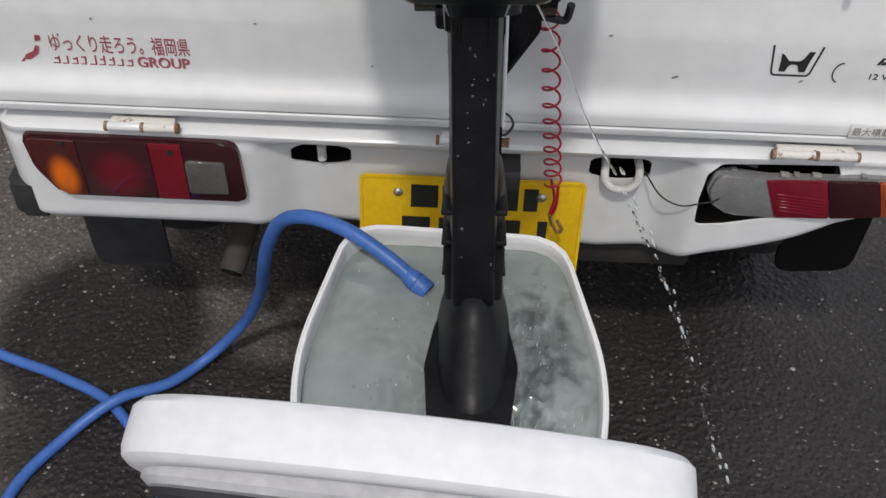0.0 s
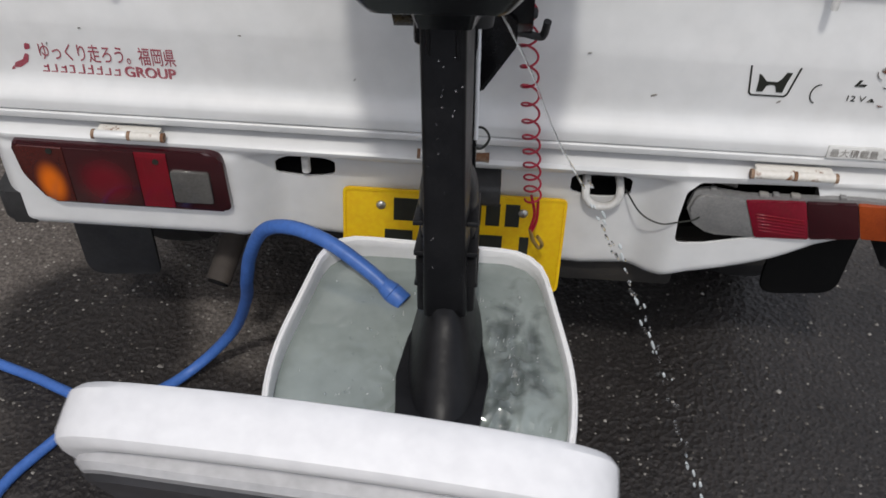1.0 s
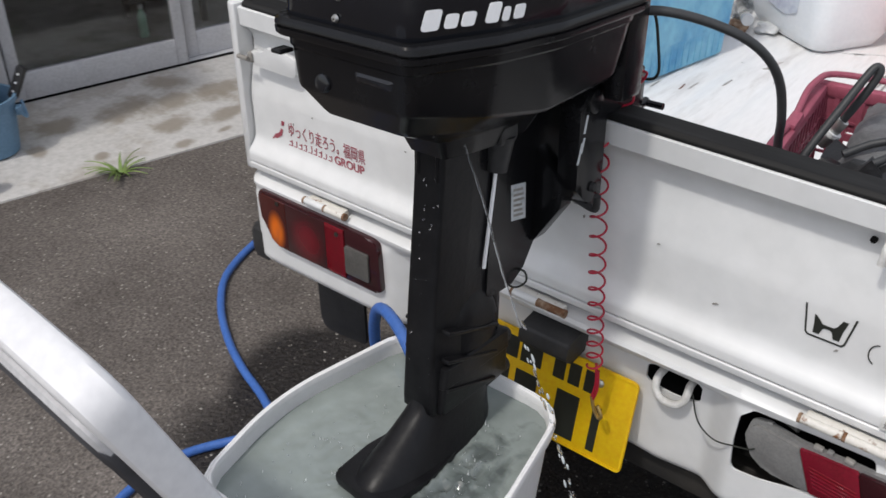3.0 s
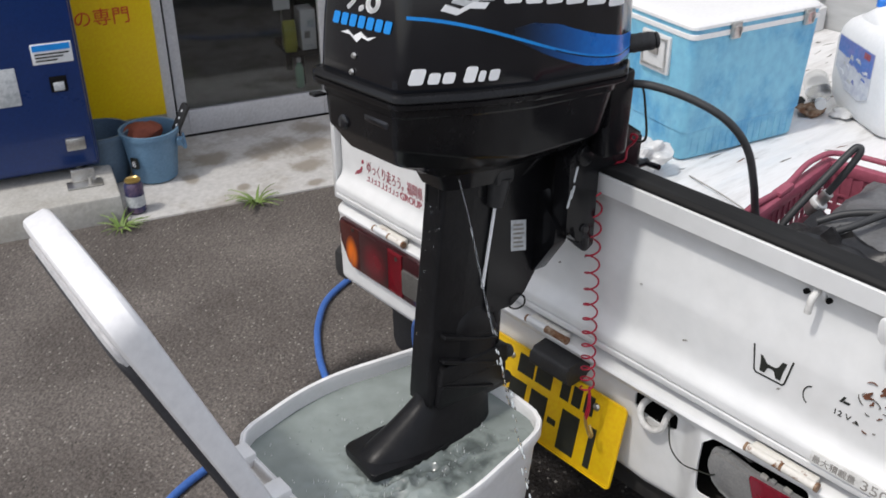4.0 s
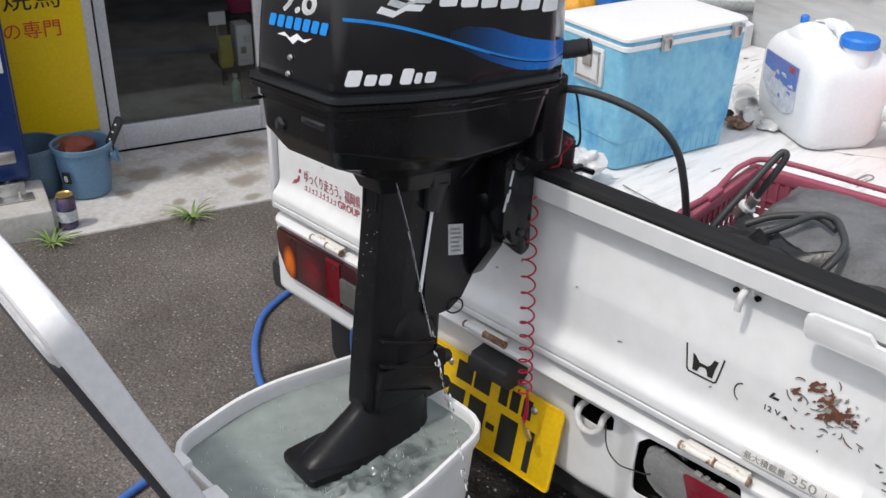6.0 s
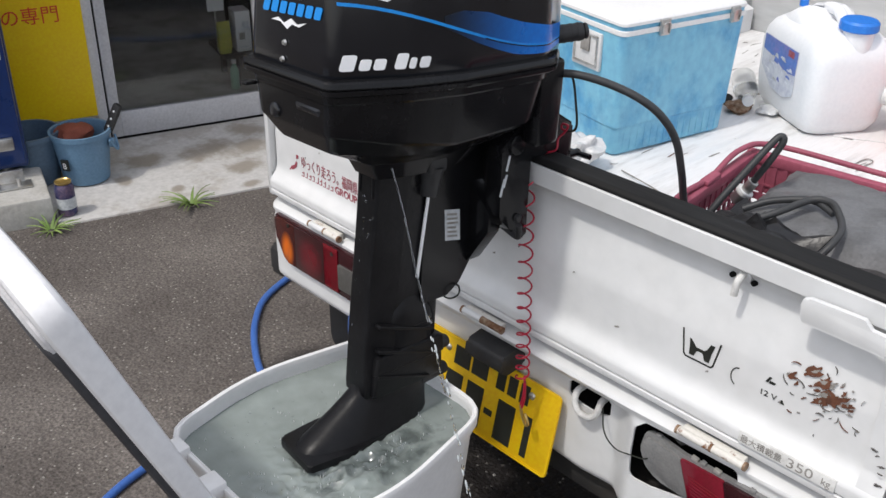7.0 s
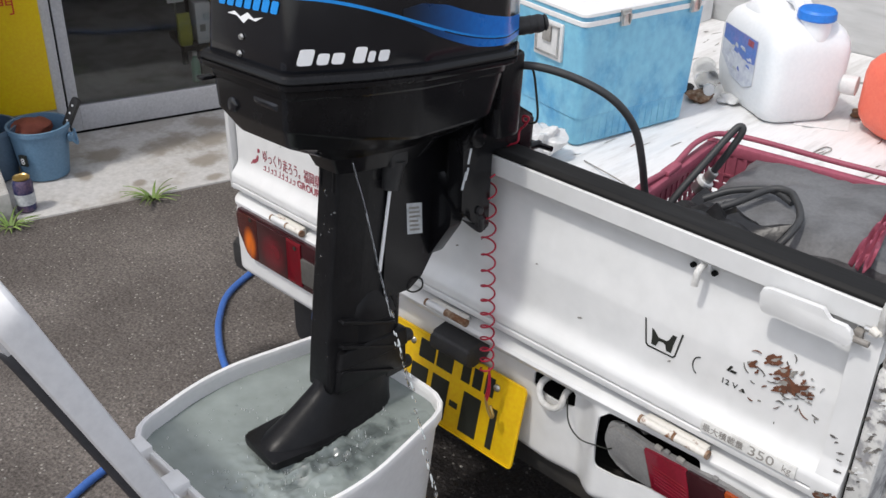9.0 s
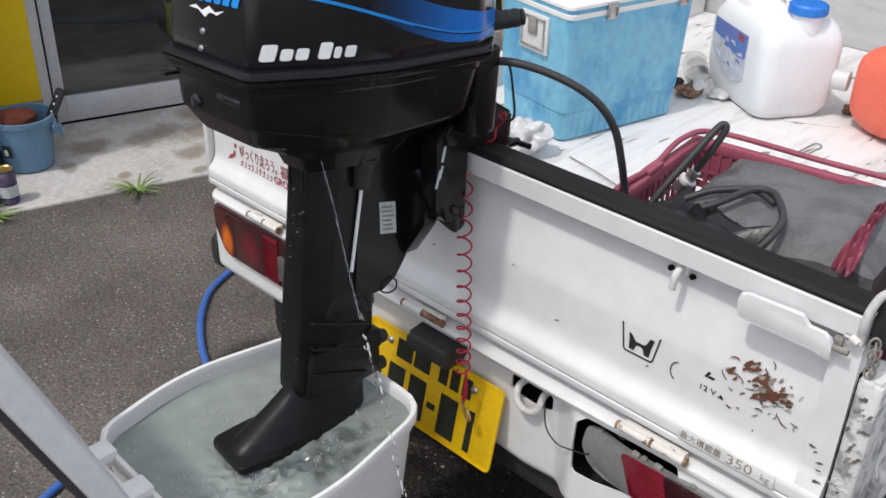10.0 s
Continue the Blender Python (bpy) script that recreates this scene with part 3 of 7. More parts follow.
def bars(widths, height, gap, depth=0.0006, shear=0.0):
    """Slanted bars in the xy plane, standing for writing."""
    bm = bmesh.new()
    x = 0.0
    for w in widths:
        h = height
        if isinstance(w, tuple):
            w, h = w
        b = prism([(x, 0), (x + w, 0), (x + w + shear * h, h), (x + shear * h, h)], -depth / 2, depth / 2, "z")
        bm = join(bm, b)
        x += w + gap
    return bm


def world_of(ob):
    m = ob.matrix_parent_inverse @ ob.matrix_basis
    return world_of(ob.parent) @ m if ob.parent else ob.matrix_basis.copy()


def wpart(name, bm, material, parent, label="", **kw):
    """A part whose mesh is drawn in world metres."""
    ob = part(name, bm, material, parent, label, **kw)
    ob.matrix_parent_inverse = world_of(parent).inverted()
    return ob


# ---- ground and apron ----
g = bmesh.new()
bmesh.ops.create_grid(g, x_segments=4, y_segments=4, size=120)
solo("ground", g, M_ASPHALT, "grey-brown asphalt yard, wet round the bin", "ground", kind="structure")

WALL = pose(-2.682, 1.521, 0, 0, 0, 73.3)   # x along the shop front, y into the shop


def wbox(*a, **k):
    return moved(span(*a, **k), WALL)


solo("pavement", join(wbox(-0.32, 1.35, -0.660, 0.1, -0.1, 0.007, bev=0.003), wbox(1.36, 6.0, -0.665, 0.1, -0.1, 0.006, bev=0.003)),
     M_CONCRETE, "pale stained concrete apron before the shop door", "pavement", kind="structure")


rnd = random.Random(41)
ck = [(-2.27 + 0.030 * k + rnd.gauss(0, 0.008), 2.205 - 0.009 * k + rnd.gauss(0, 0.010), 0.0069) for k in range(11)]
solo("crack", tube(ck, lambda t: 0.0006 + 0.0006 * math.sin(t * 17) ** 2, 6, 3), M_UNDER, "thin dark crack across the concrete apron", "crack", kind="structure")
solo("slab", join(wbox(-2.6, -0.86, -0.63, 0.0, -0.05, 0.10, bev=0.012), wbox(-0.855, -0.325, -0.625, 0.0, -0.05, 0.098, bev=0.012)),
     M_SLAB, "grey concrete footing slab under the drinks machine", "slab", kind="structure")

# ---- shop front ----
wall = solo("wall_shop", join(wbox(-3.2, -0.05, 0.02, 0.2, 0.0, 0.125), wbox(-3.2, -0.05, 0.03, 0.2, 0.125, 3.0), wbox(-3.2, 6.0, 0.0, 0.25, 2.25, 3.2),
                              wbox(2.25, 6.0, 0.02, 0.2, 0.0, 2.25)), M_CREAM, "cream shop front wall", "wall", kind="structure", smooth=False)
panel = thing("sign_panel", "yellow shop sign panel with black and red characters", "sign", WALL)
part("board", span(-1.35, -0.056, -0.004, 0.026, 0.13, 2.2, bev=0.003), M_YELLOW, panel)
part("lettering", text_mesh("焼鳥", 0.105, 0.001), M_INK, panel, "black characters", m=upright(-0.33, -0.0055, 0.63))
part("lettering", text_mesh("の専門", 0.07, 0.001), M_SIGNRED, panel, "red characters", m=upright(-0.345, -0.0055, 0.522))


def door_leaf(x0, x1, y, stile=0.042):
    d = thing("door", "aluminium-framed glass sliding door, closed", "door", WALL, group="shop doors", kind="structure")
    part("stile", span(x0, x0 + stile, y, y + 0.035, 0.016, 2.15, bev=0.004), M_ALU, d)
    part("stile", span(x1 - stile, x1, y, y + 0.035, 0.016, 2.15, bev=0.004), M_ALU, d)
    part("bottom_rail", span(x0 + stile, x1 - stile, y + 0.001, y + 0.034, 0.016, 0.118, bev=0.004), M_ALU, d)
    part("top_rail", span(x0 + stile, x1 - stile, y + 0.001, y + 0.034, 2.07, 2.15, bev=0.004), M_ALU, d)
    part("pane", span(x0 + stile - 0.005, x1 - stile + 0.005, y + 0.014, y + 0.020, 0.112, 2.08), M_GLASS, d)


door_leaf(-0.010, 0.652, 0.02)
door_leaf(0.656, 1.44, 0.06, 0.055)
door_leaf(1.445, 2.2, 0.02)
# shade of the door gaps, laid in as near-black strips
solo("trim", join(wbox(-0.012, 2.25, 0.022, 0.11, 0.008, 0.0145), wbox(-0.018, -0.0115, 0.026, 0.11, 0.0160, 2.15), wbox(0.6525, 0.6555, 0.030, 0.058, 0.0220, 2.15)), M_SHADE_BLACK, "near-black strips for the shade in the sliding door gaps", "trim", kind="structure")
solo("trim", join(wbox(-0.055, -0.0185, 0.010, 0.11, 0.008, 2.15), wbox(-0.0185, 2.25, 0.03, 0.11, 0.0148, 0.0154), wbox(-0.052, 2.25, 0.0, 0.11, 2.152, 2.248), wbox(2.202, 2.248, 0.0, 0.11, 0.03, 2.15)),
     M_ALU, "aluminium door jamb, track and head", "trim", kind="structure")
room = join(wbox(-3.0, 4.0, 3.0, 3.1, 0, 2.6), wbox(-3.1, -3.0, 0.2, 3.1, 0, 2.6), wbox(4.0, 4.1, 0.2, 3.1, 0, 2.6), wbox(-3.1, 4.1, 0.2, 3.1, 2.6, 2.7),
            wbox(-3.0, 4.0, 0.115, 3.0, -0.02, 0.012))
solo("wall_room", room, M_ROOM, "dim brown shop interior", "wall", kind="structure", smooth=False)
cab = thing("low_bench", "low black bench inside the shop door", "bench", WALL @ pose(0.575, 0.42, 0.012))
part("top", span(0.0, 0.34, 0.0, 0.26, 0.135, 0.160, bev=0.003), M_UNDER, cab)
for x_, y_ in ((0.06, 0.02), (0.32, 0.02), (0.06, 0.24), (0.32, 0.24)):
    part("leg", span(x_ - 0.012, x_ + 0.012, y_ - 0.012, y_ + 0.012, 0.0, 0.135), M_UNDER, cab)
ct = thing("carton", "white printed carton on the low bench", "carton", WALL @ pose(0.642, 0.425, 0.173))
part("box", span(0.0, 0.070, 0.0, 0.10, 0.0, 0.185, bev=0.003), M_COOLWHITE, ct)
part("print_square", span(0.014, 0.040, -0.0012, -0.0002, 0.056, 0.088), M_PRIMER, ct)
part("print_bar", span(0.012, 0.048, -0.0012, -0.0002, 0.018, 0.026), M_STICKER, ct)
part("print_bar", span(0.030, 0.062, -0.0012, -0.0002, 0.105, 0.140), M_STICKER, ct)
pk = thing("packet", "yellow-green packet beside the carton on the bench", "packet", WALL @ pose(0.590, 0.44, 0.173))
part("bag", loft([[(p[0], p[1], z) for p in round_poly([(-w_, -d_), (w_, -d_), (w_, d_), (-w_, d_)], d_ * 0.6, 3)] for z, w_, d_ in ((0.0, 0.026, 0.016), (0.03, 0.033, 0.022), (0.10, 0.031, 0.018), (0.135, 0.029, 0.006), (0.145, 0.029, 0.002))], True, True), M_PACKET, pk)
bt = thing("bottle", "pale green bottle on the shop floor", "bottle", WALL @ pose(0.612, 0.40, 0.012))
part("body", lathe([(0.001, 0.0), (0.019, 0.001), (0.020, 0.008), (0.020, 0.090), (0.012, 0.108), (0.009, 0.112), (0.009, 0.120), (0.001, 0.120)], 20), M_GREENBOTTLE, bt)
part("cap", lathe([(0.001, 0.121), (0.011, 0.121), (0.011, 0.138), (0.001, 0.138)], 16), M_COOLWHITE, bt)
nt_ = thing("notice", "white notice card standing behind the packet", "card", WALL @ pose(0.565, 0.475, 0.173))
part("card", span(-0.030, 0.045, 0.0, 0.003, 0.185, 0.245), M_COOLWHITE, nt_)
part("stand", span(0.0, 0.008, 0.004, 0.010, 0.0, 0.185), M_PRIMER, nt_)
cd = thing("cloth", "magenta cloth heaped on a box in the shop", "cloth", WALL @ pose(0.70, 0.56, 0.173))
part("box", span(-0.04, 0.08, 0.0, 0.10, 0.0, 0.20, bev=0.003), M_UNDER, cd)
part("heap", loft([[(0.02 + r_ * math.cos(a) * (1 + 0.12 * math.sin(3 * a + z * 40)), 0.05 + 0.7 * r_ * math.sin(a), z) for a in [2 * math.pi * k / 20 for k in range(20)]] for z, r_ in ((0.201, 0.055), (0.25, 0.062), (0.31, 0.052), (0.36, 0.03), (0.375, 0.01))]), M_MAGENTA, cd)

# ---- drinks machine ----
v = thing("vending_machine", "navy blue drinks machine standing on the slab", "vending machine", WALL @ pose(-0.875, -0.39, 0.125))
part("body", span(-0.5, 0.515, 0.0, 0.36, 0.0, 1.72, bev=0.012), M_VEND, v)
part("door_panel", span(-0.49, 0.506, -0.03, 0.002, 0.02, 1.70, bev=0.012), M_VEND, v)
for fx in (-0.42, 0.44):
    part("foot", join(cyl((fx, 0.06, -0.026), (fx, 0.06, 0.0), 0.014), cyl((fx, 0.06, -0.026), (fx, 0.06, -0.018), 0.035)), M_SILVER, v)
lab = part("label", span(0.36, 0.49, -0.0335, -0.0305, 0.40, 0.47, bev=0.001), M_WHITEINK, v, "white label with a blue strip")
part("strip", span(0.365, 0.485, -0.0355, -0.0338, 0.445, 0.466), M_BLUEINK, lab)
for i in range(3):
    part("line", span(0.37, 0.48 - 0.02 * i, -0.0355, -0.0338, 0.432 - 0.011 * i, 0.437 - 0.011 * i), M_INK, lab)
co = part("coin_return", span(0.40, 0.455, -0.036, -0.03, 0.30, 0.355, bev=0.002), M_SHADE_BLACK, v)
part("flap", span(0.41, 0.445, -0.04, -0.0365, 0.305, 0.335, bev=0.002), M_STICKER, co)
part("slot_cover", span(0.41, 0.475, -0.048, -0.031, 0.085, 0.13, bev=0.004), M_SILVER, v, "steel lock cover")
part("window", span(0.20, 0.30, -0.036, -0.0305, 0.27, 0.40, bev=0.002), M_STICKER, v)
bk = thing("anchor_bracket", "galvanised floor bracket bolted to the slab", "bracket", WALL @ pose(-0.43, -0.49, 0.1))
part("plate", span(-0.06, 0.06, -0.03, 0.03, 0.0, 0.006, bev=0.001), M_SILVER, bk)
part("angle", span(-0.04, 0.04, 0.02, 0.03, 0.006, 0.05, bev=0.001), M_SILVER, bk)
part("bolt", cyl((0.02, -0.005, 0.006), (0.02, -0.005, 0.03), 0.008, n=6), M_SILVER, bk)


# ---- pails, can, weeds ----
def pail(at, r0, r1, h, material, label, turn=0):
    p = thing("bucket", label, "bucket", pose(*at, 0, 0, turn), group="buckets by the shop door")
    part("body", lathe([(0.001, 0.004), (r0 - 0.004, 0.004), (r0, 0.008), (r1, h - 0.02), (r1 + 0.006, h - 0.018), (r1 + 0.007, h), (r1 - 0.002, h),
                        (r1 - 0.004, h - 0.02), (r0 - 0.005, 0.012), (0.001, 0.012)], 32), material, p)
    for s in (-1, 1):
        part("ear", join(cyl((s * (r1 + 0.002), 0, h - 0.05), (s * (r1 + 0.02), 0, h - 0.05), 0.018, n=14),
                         tube([(s * (r1 + 0.012), -0.03, h - 0.03), (s * (r1 + 0.028), 0, h - 0.075), (s * (r1 + 0.012), 0.03, h - 0.03)], 0.005, 8)), material, p)
    return p


p1 = pail((-2.43, 1.27, 0.007), 0.082, 0.103, 0.198, M_PAIL, "blue plastic bucket holding a cloth and a knife", 45)
mk = part("mark", span(-0.014, 0.014, -0.0985, -0.091, 0.085, 0.127), M_INK, p1, "black square with a white figure", m=pose(0, 0, 0, 5.8, 0, -18))
part("figure", text_mesh("8", 0.034, 0.0006), M_WHITEINK, mk, m=upright(-0.009, -0.0990, 0.093))
pail((-2.545, 1.125, 0.007), 0.088, 0.107, 0.195, M_PAIL2, "grey-blue plastic bucket behind the other one", 50)
cl = bmesh.new()
bmesh.ops.create_icosphere(cl, subdivisions=3, radius=0.075)
for vt in cl.verts:
    vt.co *= 1 + 0.3 * noise.noise(vt.co * 22)
    vt.co.z *= 0.55
solo("cloth", cl, M_BRICKRED, "brown-red wet cloth heaped in the bucket", "cloth", pose(-2.455, 1.26, 0.185) @ Matrix.Scale(0.85, 4))
kn = thing("knife", "black-handled knife leaning in the bucket", "knife", pose(-2.405, 1.315, 0.095, -17, 20, 20))
part("handle", prism(round_poly([(-0.014, 0.10), (0.014, 0.10), (0.017, 0.21), (-0.012, 0.215)], 0.006), -0.009, 0.009, "y", bev=0.003), M_RUBBER, kn)
for i in range(3):
    part("rivet", cyl((0.001, -0.011, 0.125 + 0.03 * i), (0.001, 0.011, 0.125 + 0.03 * i), 0.004, n=10), M_WHITEINK, kn)
part("blade", span(-0.012, 0.014, -0.001, 0.001, -0.09, 0.10), M_SILVER, kn)
cn = thing("drink_can", "dark blue aluminium can with a bent gold top", "can", pose(-2.20, 1.085, 0.007))
part("body", lathe([(0.001, 0.003), (0.025, 0.0), (0.033, 0.009), (0.033, 0.105), (0.027, 0.118), (0.001, 0.116)], 24), M_CAN, cn)
part("top", lathe([(0.001, 0.117), (0.024, 0.119), (0.028, 0.121), (0.028, 0.126), (0.024, 0.122), (0.001, 0.121)], 24), M_GOLD, cn)
part("band", lathe([(0.0336, 0.03), (0.0336, 0.07)], 24), M_STICKER, cn, "pale printed band")


def weed(at, size, n, seed):
    """A tuft of narrow arching grass blades."""
    rnd = random.Random(seed)
    w = thing("weed", "green grass tuft growing from the joint in the concrete", "weed", pose(*at), group="weeds")
    for i in range(n):
        a = rnd.uniform(0, 2 * math.pi)
        ln = size * rnd.uniform(0.5, 1.0)
        rise = rnd.uniform(0.25, 0.75)
        wd = 0.005 * rnd.uniform(0.7, 1.4)
        b = bmesh.new()
        rows = []
        for k in range(6):
            t = k / 5
            r = 0.01 + ln * t * (0.45 + 0.5 * t)
            z = ln * rise * (t - 0.62 * t * t) * 1.6
            hw = wd * (1 - t) ** 0.7 + 0.0002
            rows.append([b.verts.new((r * math.cos(a) - sgn * hw * math.sin(a), r * math.sin(a) + sgn * hw * math.cos(a), max(z - abs(sgn) * 0.002, 0.001))) for sgn in (-1, 0, 1)])
        for p, q in zip(rows, rows[1:]):
            for k in range(2):
                b.faces.new((p[k], p[k + 1], q[k + 1], q[k]))
        part("blade", b, M_LEAF, w)


weed((-1.985, 1.44, 0.002), 0.115, 26, 3)
weed((-2.13, 0.99, 0.002), 0.10, 26, 8)
weed((-1.72, 2.38, 0.004), 0.08, 14, 5)

# ---- truck ----
XL, XR = -0.785, 0.602
truck = thing("kei_truck", "small white pickup truck with rust and scrapes, tailgate closed", "truck", pose(-0.092, 2.2, 0))

# tailgate: a pressed panel with a proud lip, a hollow and a proud lower beam
face = [(1.030, 0.632), (0.980, 0.632), (0.973, 0.635), (0.9715, 0.638), (0.9715, 0.6455), (0.9735, 0.6470), (0.980, 0.6475), (0.980, 0.6492), (0.9730, 0.6497), (0.9715, 0.6515), (0.9710, 0.664), (0.9720, 0.6685), (0.9750, 0.6730),
        (0.9800, 0.6780), (0.9850, 0.6835), (0.9890, 0.6895), (0.9912, 0.6960), (0.9922, 0.7020), (0.9927, 0.7090), (0.993, 0.7180), (0.993, 0.772), (0.9937, 0.780), (0.996, 0.792), (1.008, 0.848), (1.0110, 0.862), (1.0118, 0.874), (1.0095, 0.886), (1.003, 0.895), (0.992, 0.902),
        (0.985, 0.908), (0.984, 0.9385), (0.987, 0.9405), (1.030, 0.9405)]
gate = wpart("tailgate", prism(face, -0.7565, 0.6030, "x"), M_PAINT, truck, "pressed steel tailgate", sharp=28)
for x0, x1, top in ((0.5680, 0.6040, 0.906),):
    wpart("end_rib", prism(round_poly([(1.028, 0.634), (0.971, 0.640), (0.972, 0.664), (0.985, 0.70), (0.986, 0.80), (0.985, top - 0.003), (1.028, top)], [0.003, 0.004, 0.01, 0.02, 0.02, 0.004, 0.003], 4), x0, x1, "x", bev=0.005),
          M_PAINT, gate)
# grooves along the beam
wpart("seam", span(-0.75, 0.567, 0.9765, 0.9800, 0.6478, 0.6490), M_PRIMER, gate)
wpart("seam", span(-0.75, 0.567, 0.9790, 0.9900, 0.6300, 0.6318), M_PRIMER, gate)
# rubber pad over the top
pad = round_poly([(0.986, 0.941), (0.9855, 0.946), (0.992, 0.9515), (1.030, 0.9505), (1.038, 0.944), (1.038, 0.918), (1.031, 0.918), (1.031, 0.941)], [0.002, 0.004, 0.006, 0.008, 0.006, 0.002, 0.002, 0.002], 4)
wpart("rubber_pad", prism(pad, -0.748, 0.600, "x"), M_PAD, gate, "black rubber edge pad")


def latch(x0, x1, flip, up=0.0, back=0.0):
    """Flat lever in a shallow hollow with a pivot at its outer end."""
    s = -1 if flip else 1
    pts = [(x0, 0.896), (x1 - 0.042, 0.8985), (x1 - 0.031, 0.8875), (x1 - 0.006, 0.8870), (x1 + 0.003, 0.871), (x1 - 0.006, 0.859), (x0 + 0.004, 0.859)]
    pts = [(p[0], p[1] + up) for p in pts]
    if flip:
        pts = [(x0 + x1 - p[0], p[1]) for p in pts]
    lv = wpart("latch_lever", prism(round_poly(pts, [0.011, 0.006, 0.006, 0.007, 0.006, 0.006, 0.008], 5), 0.967 + back, 0.975 + back, "y", bev=0.003), M_PAINT, gate)
    xo = x1 if not flip else x0
    wpart("pivot", join(cyl((xo - s * 0.004, 0.972, 0.873 + up), (xo + s * 0.020, 0.972, 0.873 + up), 0.0042, n=10), span(xo - 0.004, xo + 0.008, 0.978, 1.0, 0.864 + up, 0.882 + up, bev=0.002)), M_PRIMER, lv)


latch(0.446, 0.572, False, 0.0215)
latch(-0.735, -0.621, True, -0.018, 0.015)


def rope_pin(x, drop=0.0):
    pin = wpart("rope_hook", tube([(x - 0.002, 1.014, 0.892 - drop), (x, 0.992, 0.894 - drop), (x, 0.983, 0.888 - drop), (x - 0.001, 0.981, 0.868 - drop)], 0.0052, 10), M_PAINT_OLD, gate)
    wpart("hook_base", span(x - 0.009, x + 0.009, 1.0, 1.016, 0.882 - drop, 0.897 - drop, bev=0.003), M_PAINT, pin)
    for s in (-0.021, 0.013):
        wpart("hole", cyl((x + s, 1.0045, 0.883 - drop), (x + s, 1.020, 0.881 - drop), 0.0042, n=12), M_SHADE_BLACK, pin)


rope_pin(0.348)
rope_pin(-0.550, 0.022)

# faded safety decal
YF = 0.9922
dec = wpart("decal", moved(text_mesh("ゆっくり走ろう。福岡県", 0.030, 0.0006, squeeze=0.565), upright(-0.668, YF, 0.722)), M_MAROON, gate, "faded maroon lettering")
lb = bmesh.new()
rnd = random.Random(4)
for i, wd in enumerate((0.0095, 0.0085, 0.0090, 0.0080, 0.0095, 0.0088, 0.0090, 0.0085, 0.0092)):
    x, h_ = -0.668 + 0.0122 * i, 0.010 + 0.006 * rnd.random()
    lb = join(lb, moved(bars([wd], 0.0030, 0), upright(x, YF, 0.6990)))
    lb = join(lb, moved(bars([0.0024], h_, 0, shear=0.05), upright(x + wd - 0.0022, YF + 0.00005, 0.7005)))
    if i % 3 != 1:
        lb = join(lb, moved(bars([wd * 0.55], 0.0022, 0), upright(x + wd * 0.3, YF + 0.0001, 0.7070 + 0.004 * rnd.random())))
wpart("peeled_line", lb, M_MAROON, dec)
wpart("word", join(*[moved(text_mesh("GROUP", 0.0235, 0.0006, squeeze=0.88), upright(-0.556 + d, YF - 0.00004 * k, 0.7000 - 0.5 * d)) for k, d in enumerate((0.0, 0.0008, 0.0016))]), M_MAROON, dec)
isl = join(moved(prism(round_poly([(0, 0), (0.010, 0.001), (0.022, 0.010), (0.026, 0.022), (0.021, 0.024), (0.016, 0.014), (0.004, 0.008)], 0.002, 2), -0.0003, 0.0003, "z"), upright(-0.707, YF, 0.704)),
           moved(prism(round_poly([(0, 0), (0.008, 0.003), (0.009, 0.010), (0.002, 0.011)], 0.002, 2), -0.0003, 0.0003, "z"), upright(-0.685, YF, 0.733)),
           moved(prism(round_poly([(0, 0), (0.007, 0.002), (0.006, 0.008)], 0.001, 2), -0.0003, 0.0003, "z"), upright(-0.712, YF, 0.700)))
wpart("island_shape", isl, M_MAROON, dec)
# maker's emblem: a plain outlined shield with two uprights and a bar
sh_o = [(0.0, 0.046), (0.006, 0.004), (0.010, 0.0), (0.054, 0.0), (0.058, 0.004), (0.066, 0.046), (0.0635, 0.046), (0.056, 0.0055), (0.053, 0.0023), (0.011, 0.0023), (0.008, 0.0055), (0.0023, 0.046)]
emb = wpart("emblem", moved(prism(sh_o, -0.0004, 0.0004, "z"), upright(0.272, YF, 0.729)), M_INK, gate, "black outlined emblem, partly worn off")
wpart("emblem_core", join(*[moved(prism(p, -0.0004, 0.0004, "z"), upright(0.272, YF, 0.729)) for p in (
    [(0.016, 0.007), (0.024, 0.007), (0.027, 0.016), (0.030, 0.018), (0.036, 0.018), (0.039, 0.016), (0.042, 0.007), (0.050, 0.007), (0.052, 0.022), (0.056, 0.038), (0.049, 0.038), (0.044, 0.027), (0.040, 0.023), (0.026, 0.023), (0.021, 0.029), (0.017, 0.033), (0.014, 0.034), (0.0155, 0.022)],)]), M_INK, emb)
ring = tube([(0.010 * math.cos(a) * 1.1 + 0.370, YF, 0.737 + 0.015 * math.sin(a)) for a in [1.6 + 0.35 * k for k in range(9)]], 0.0009, 6, 3)
wpart("worn_letter", ring, M_INK, gate)
wpart("worn_line", moved(join(text_mesh("12 V", 0.0125, 0.0006, squeeze=1.15), moved(prism([(0.0, 0.0), (0.010, 0.0), (0.0065, 0.0055), (0.0045, 0.0055)], -0.0003, 0.0003, "z"), Matrix.Translation((0.0295, 0, 0)))), upright(0.405, YF, 0.729)), M_INK, gate)
wpart("worn_mark", moved(bars([(0.004, 0.010), (0.009, 0.004)], 0.01, 0.001, shear=0.5), upright(0.411, YF, 0.752)), M_INK, gate)
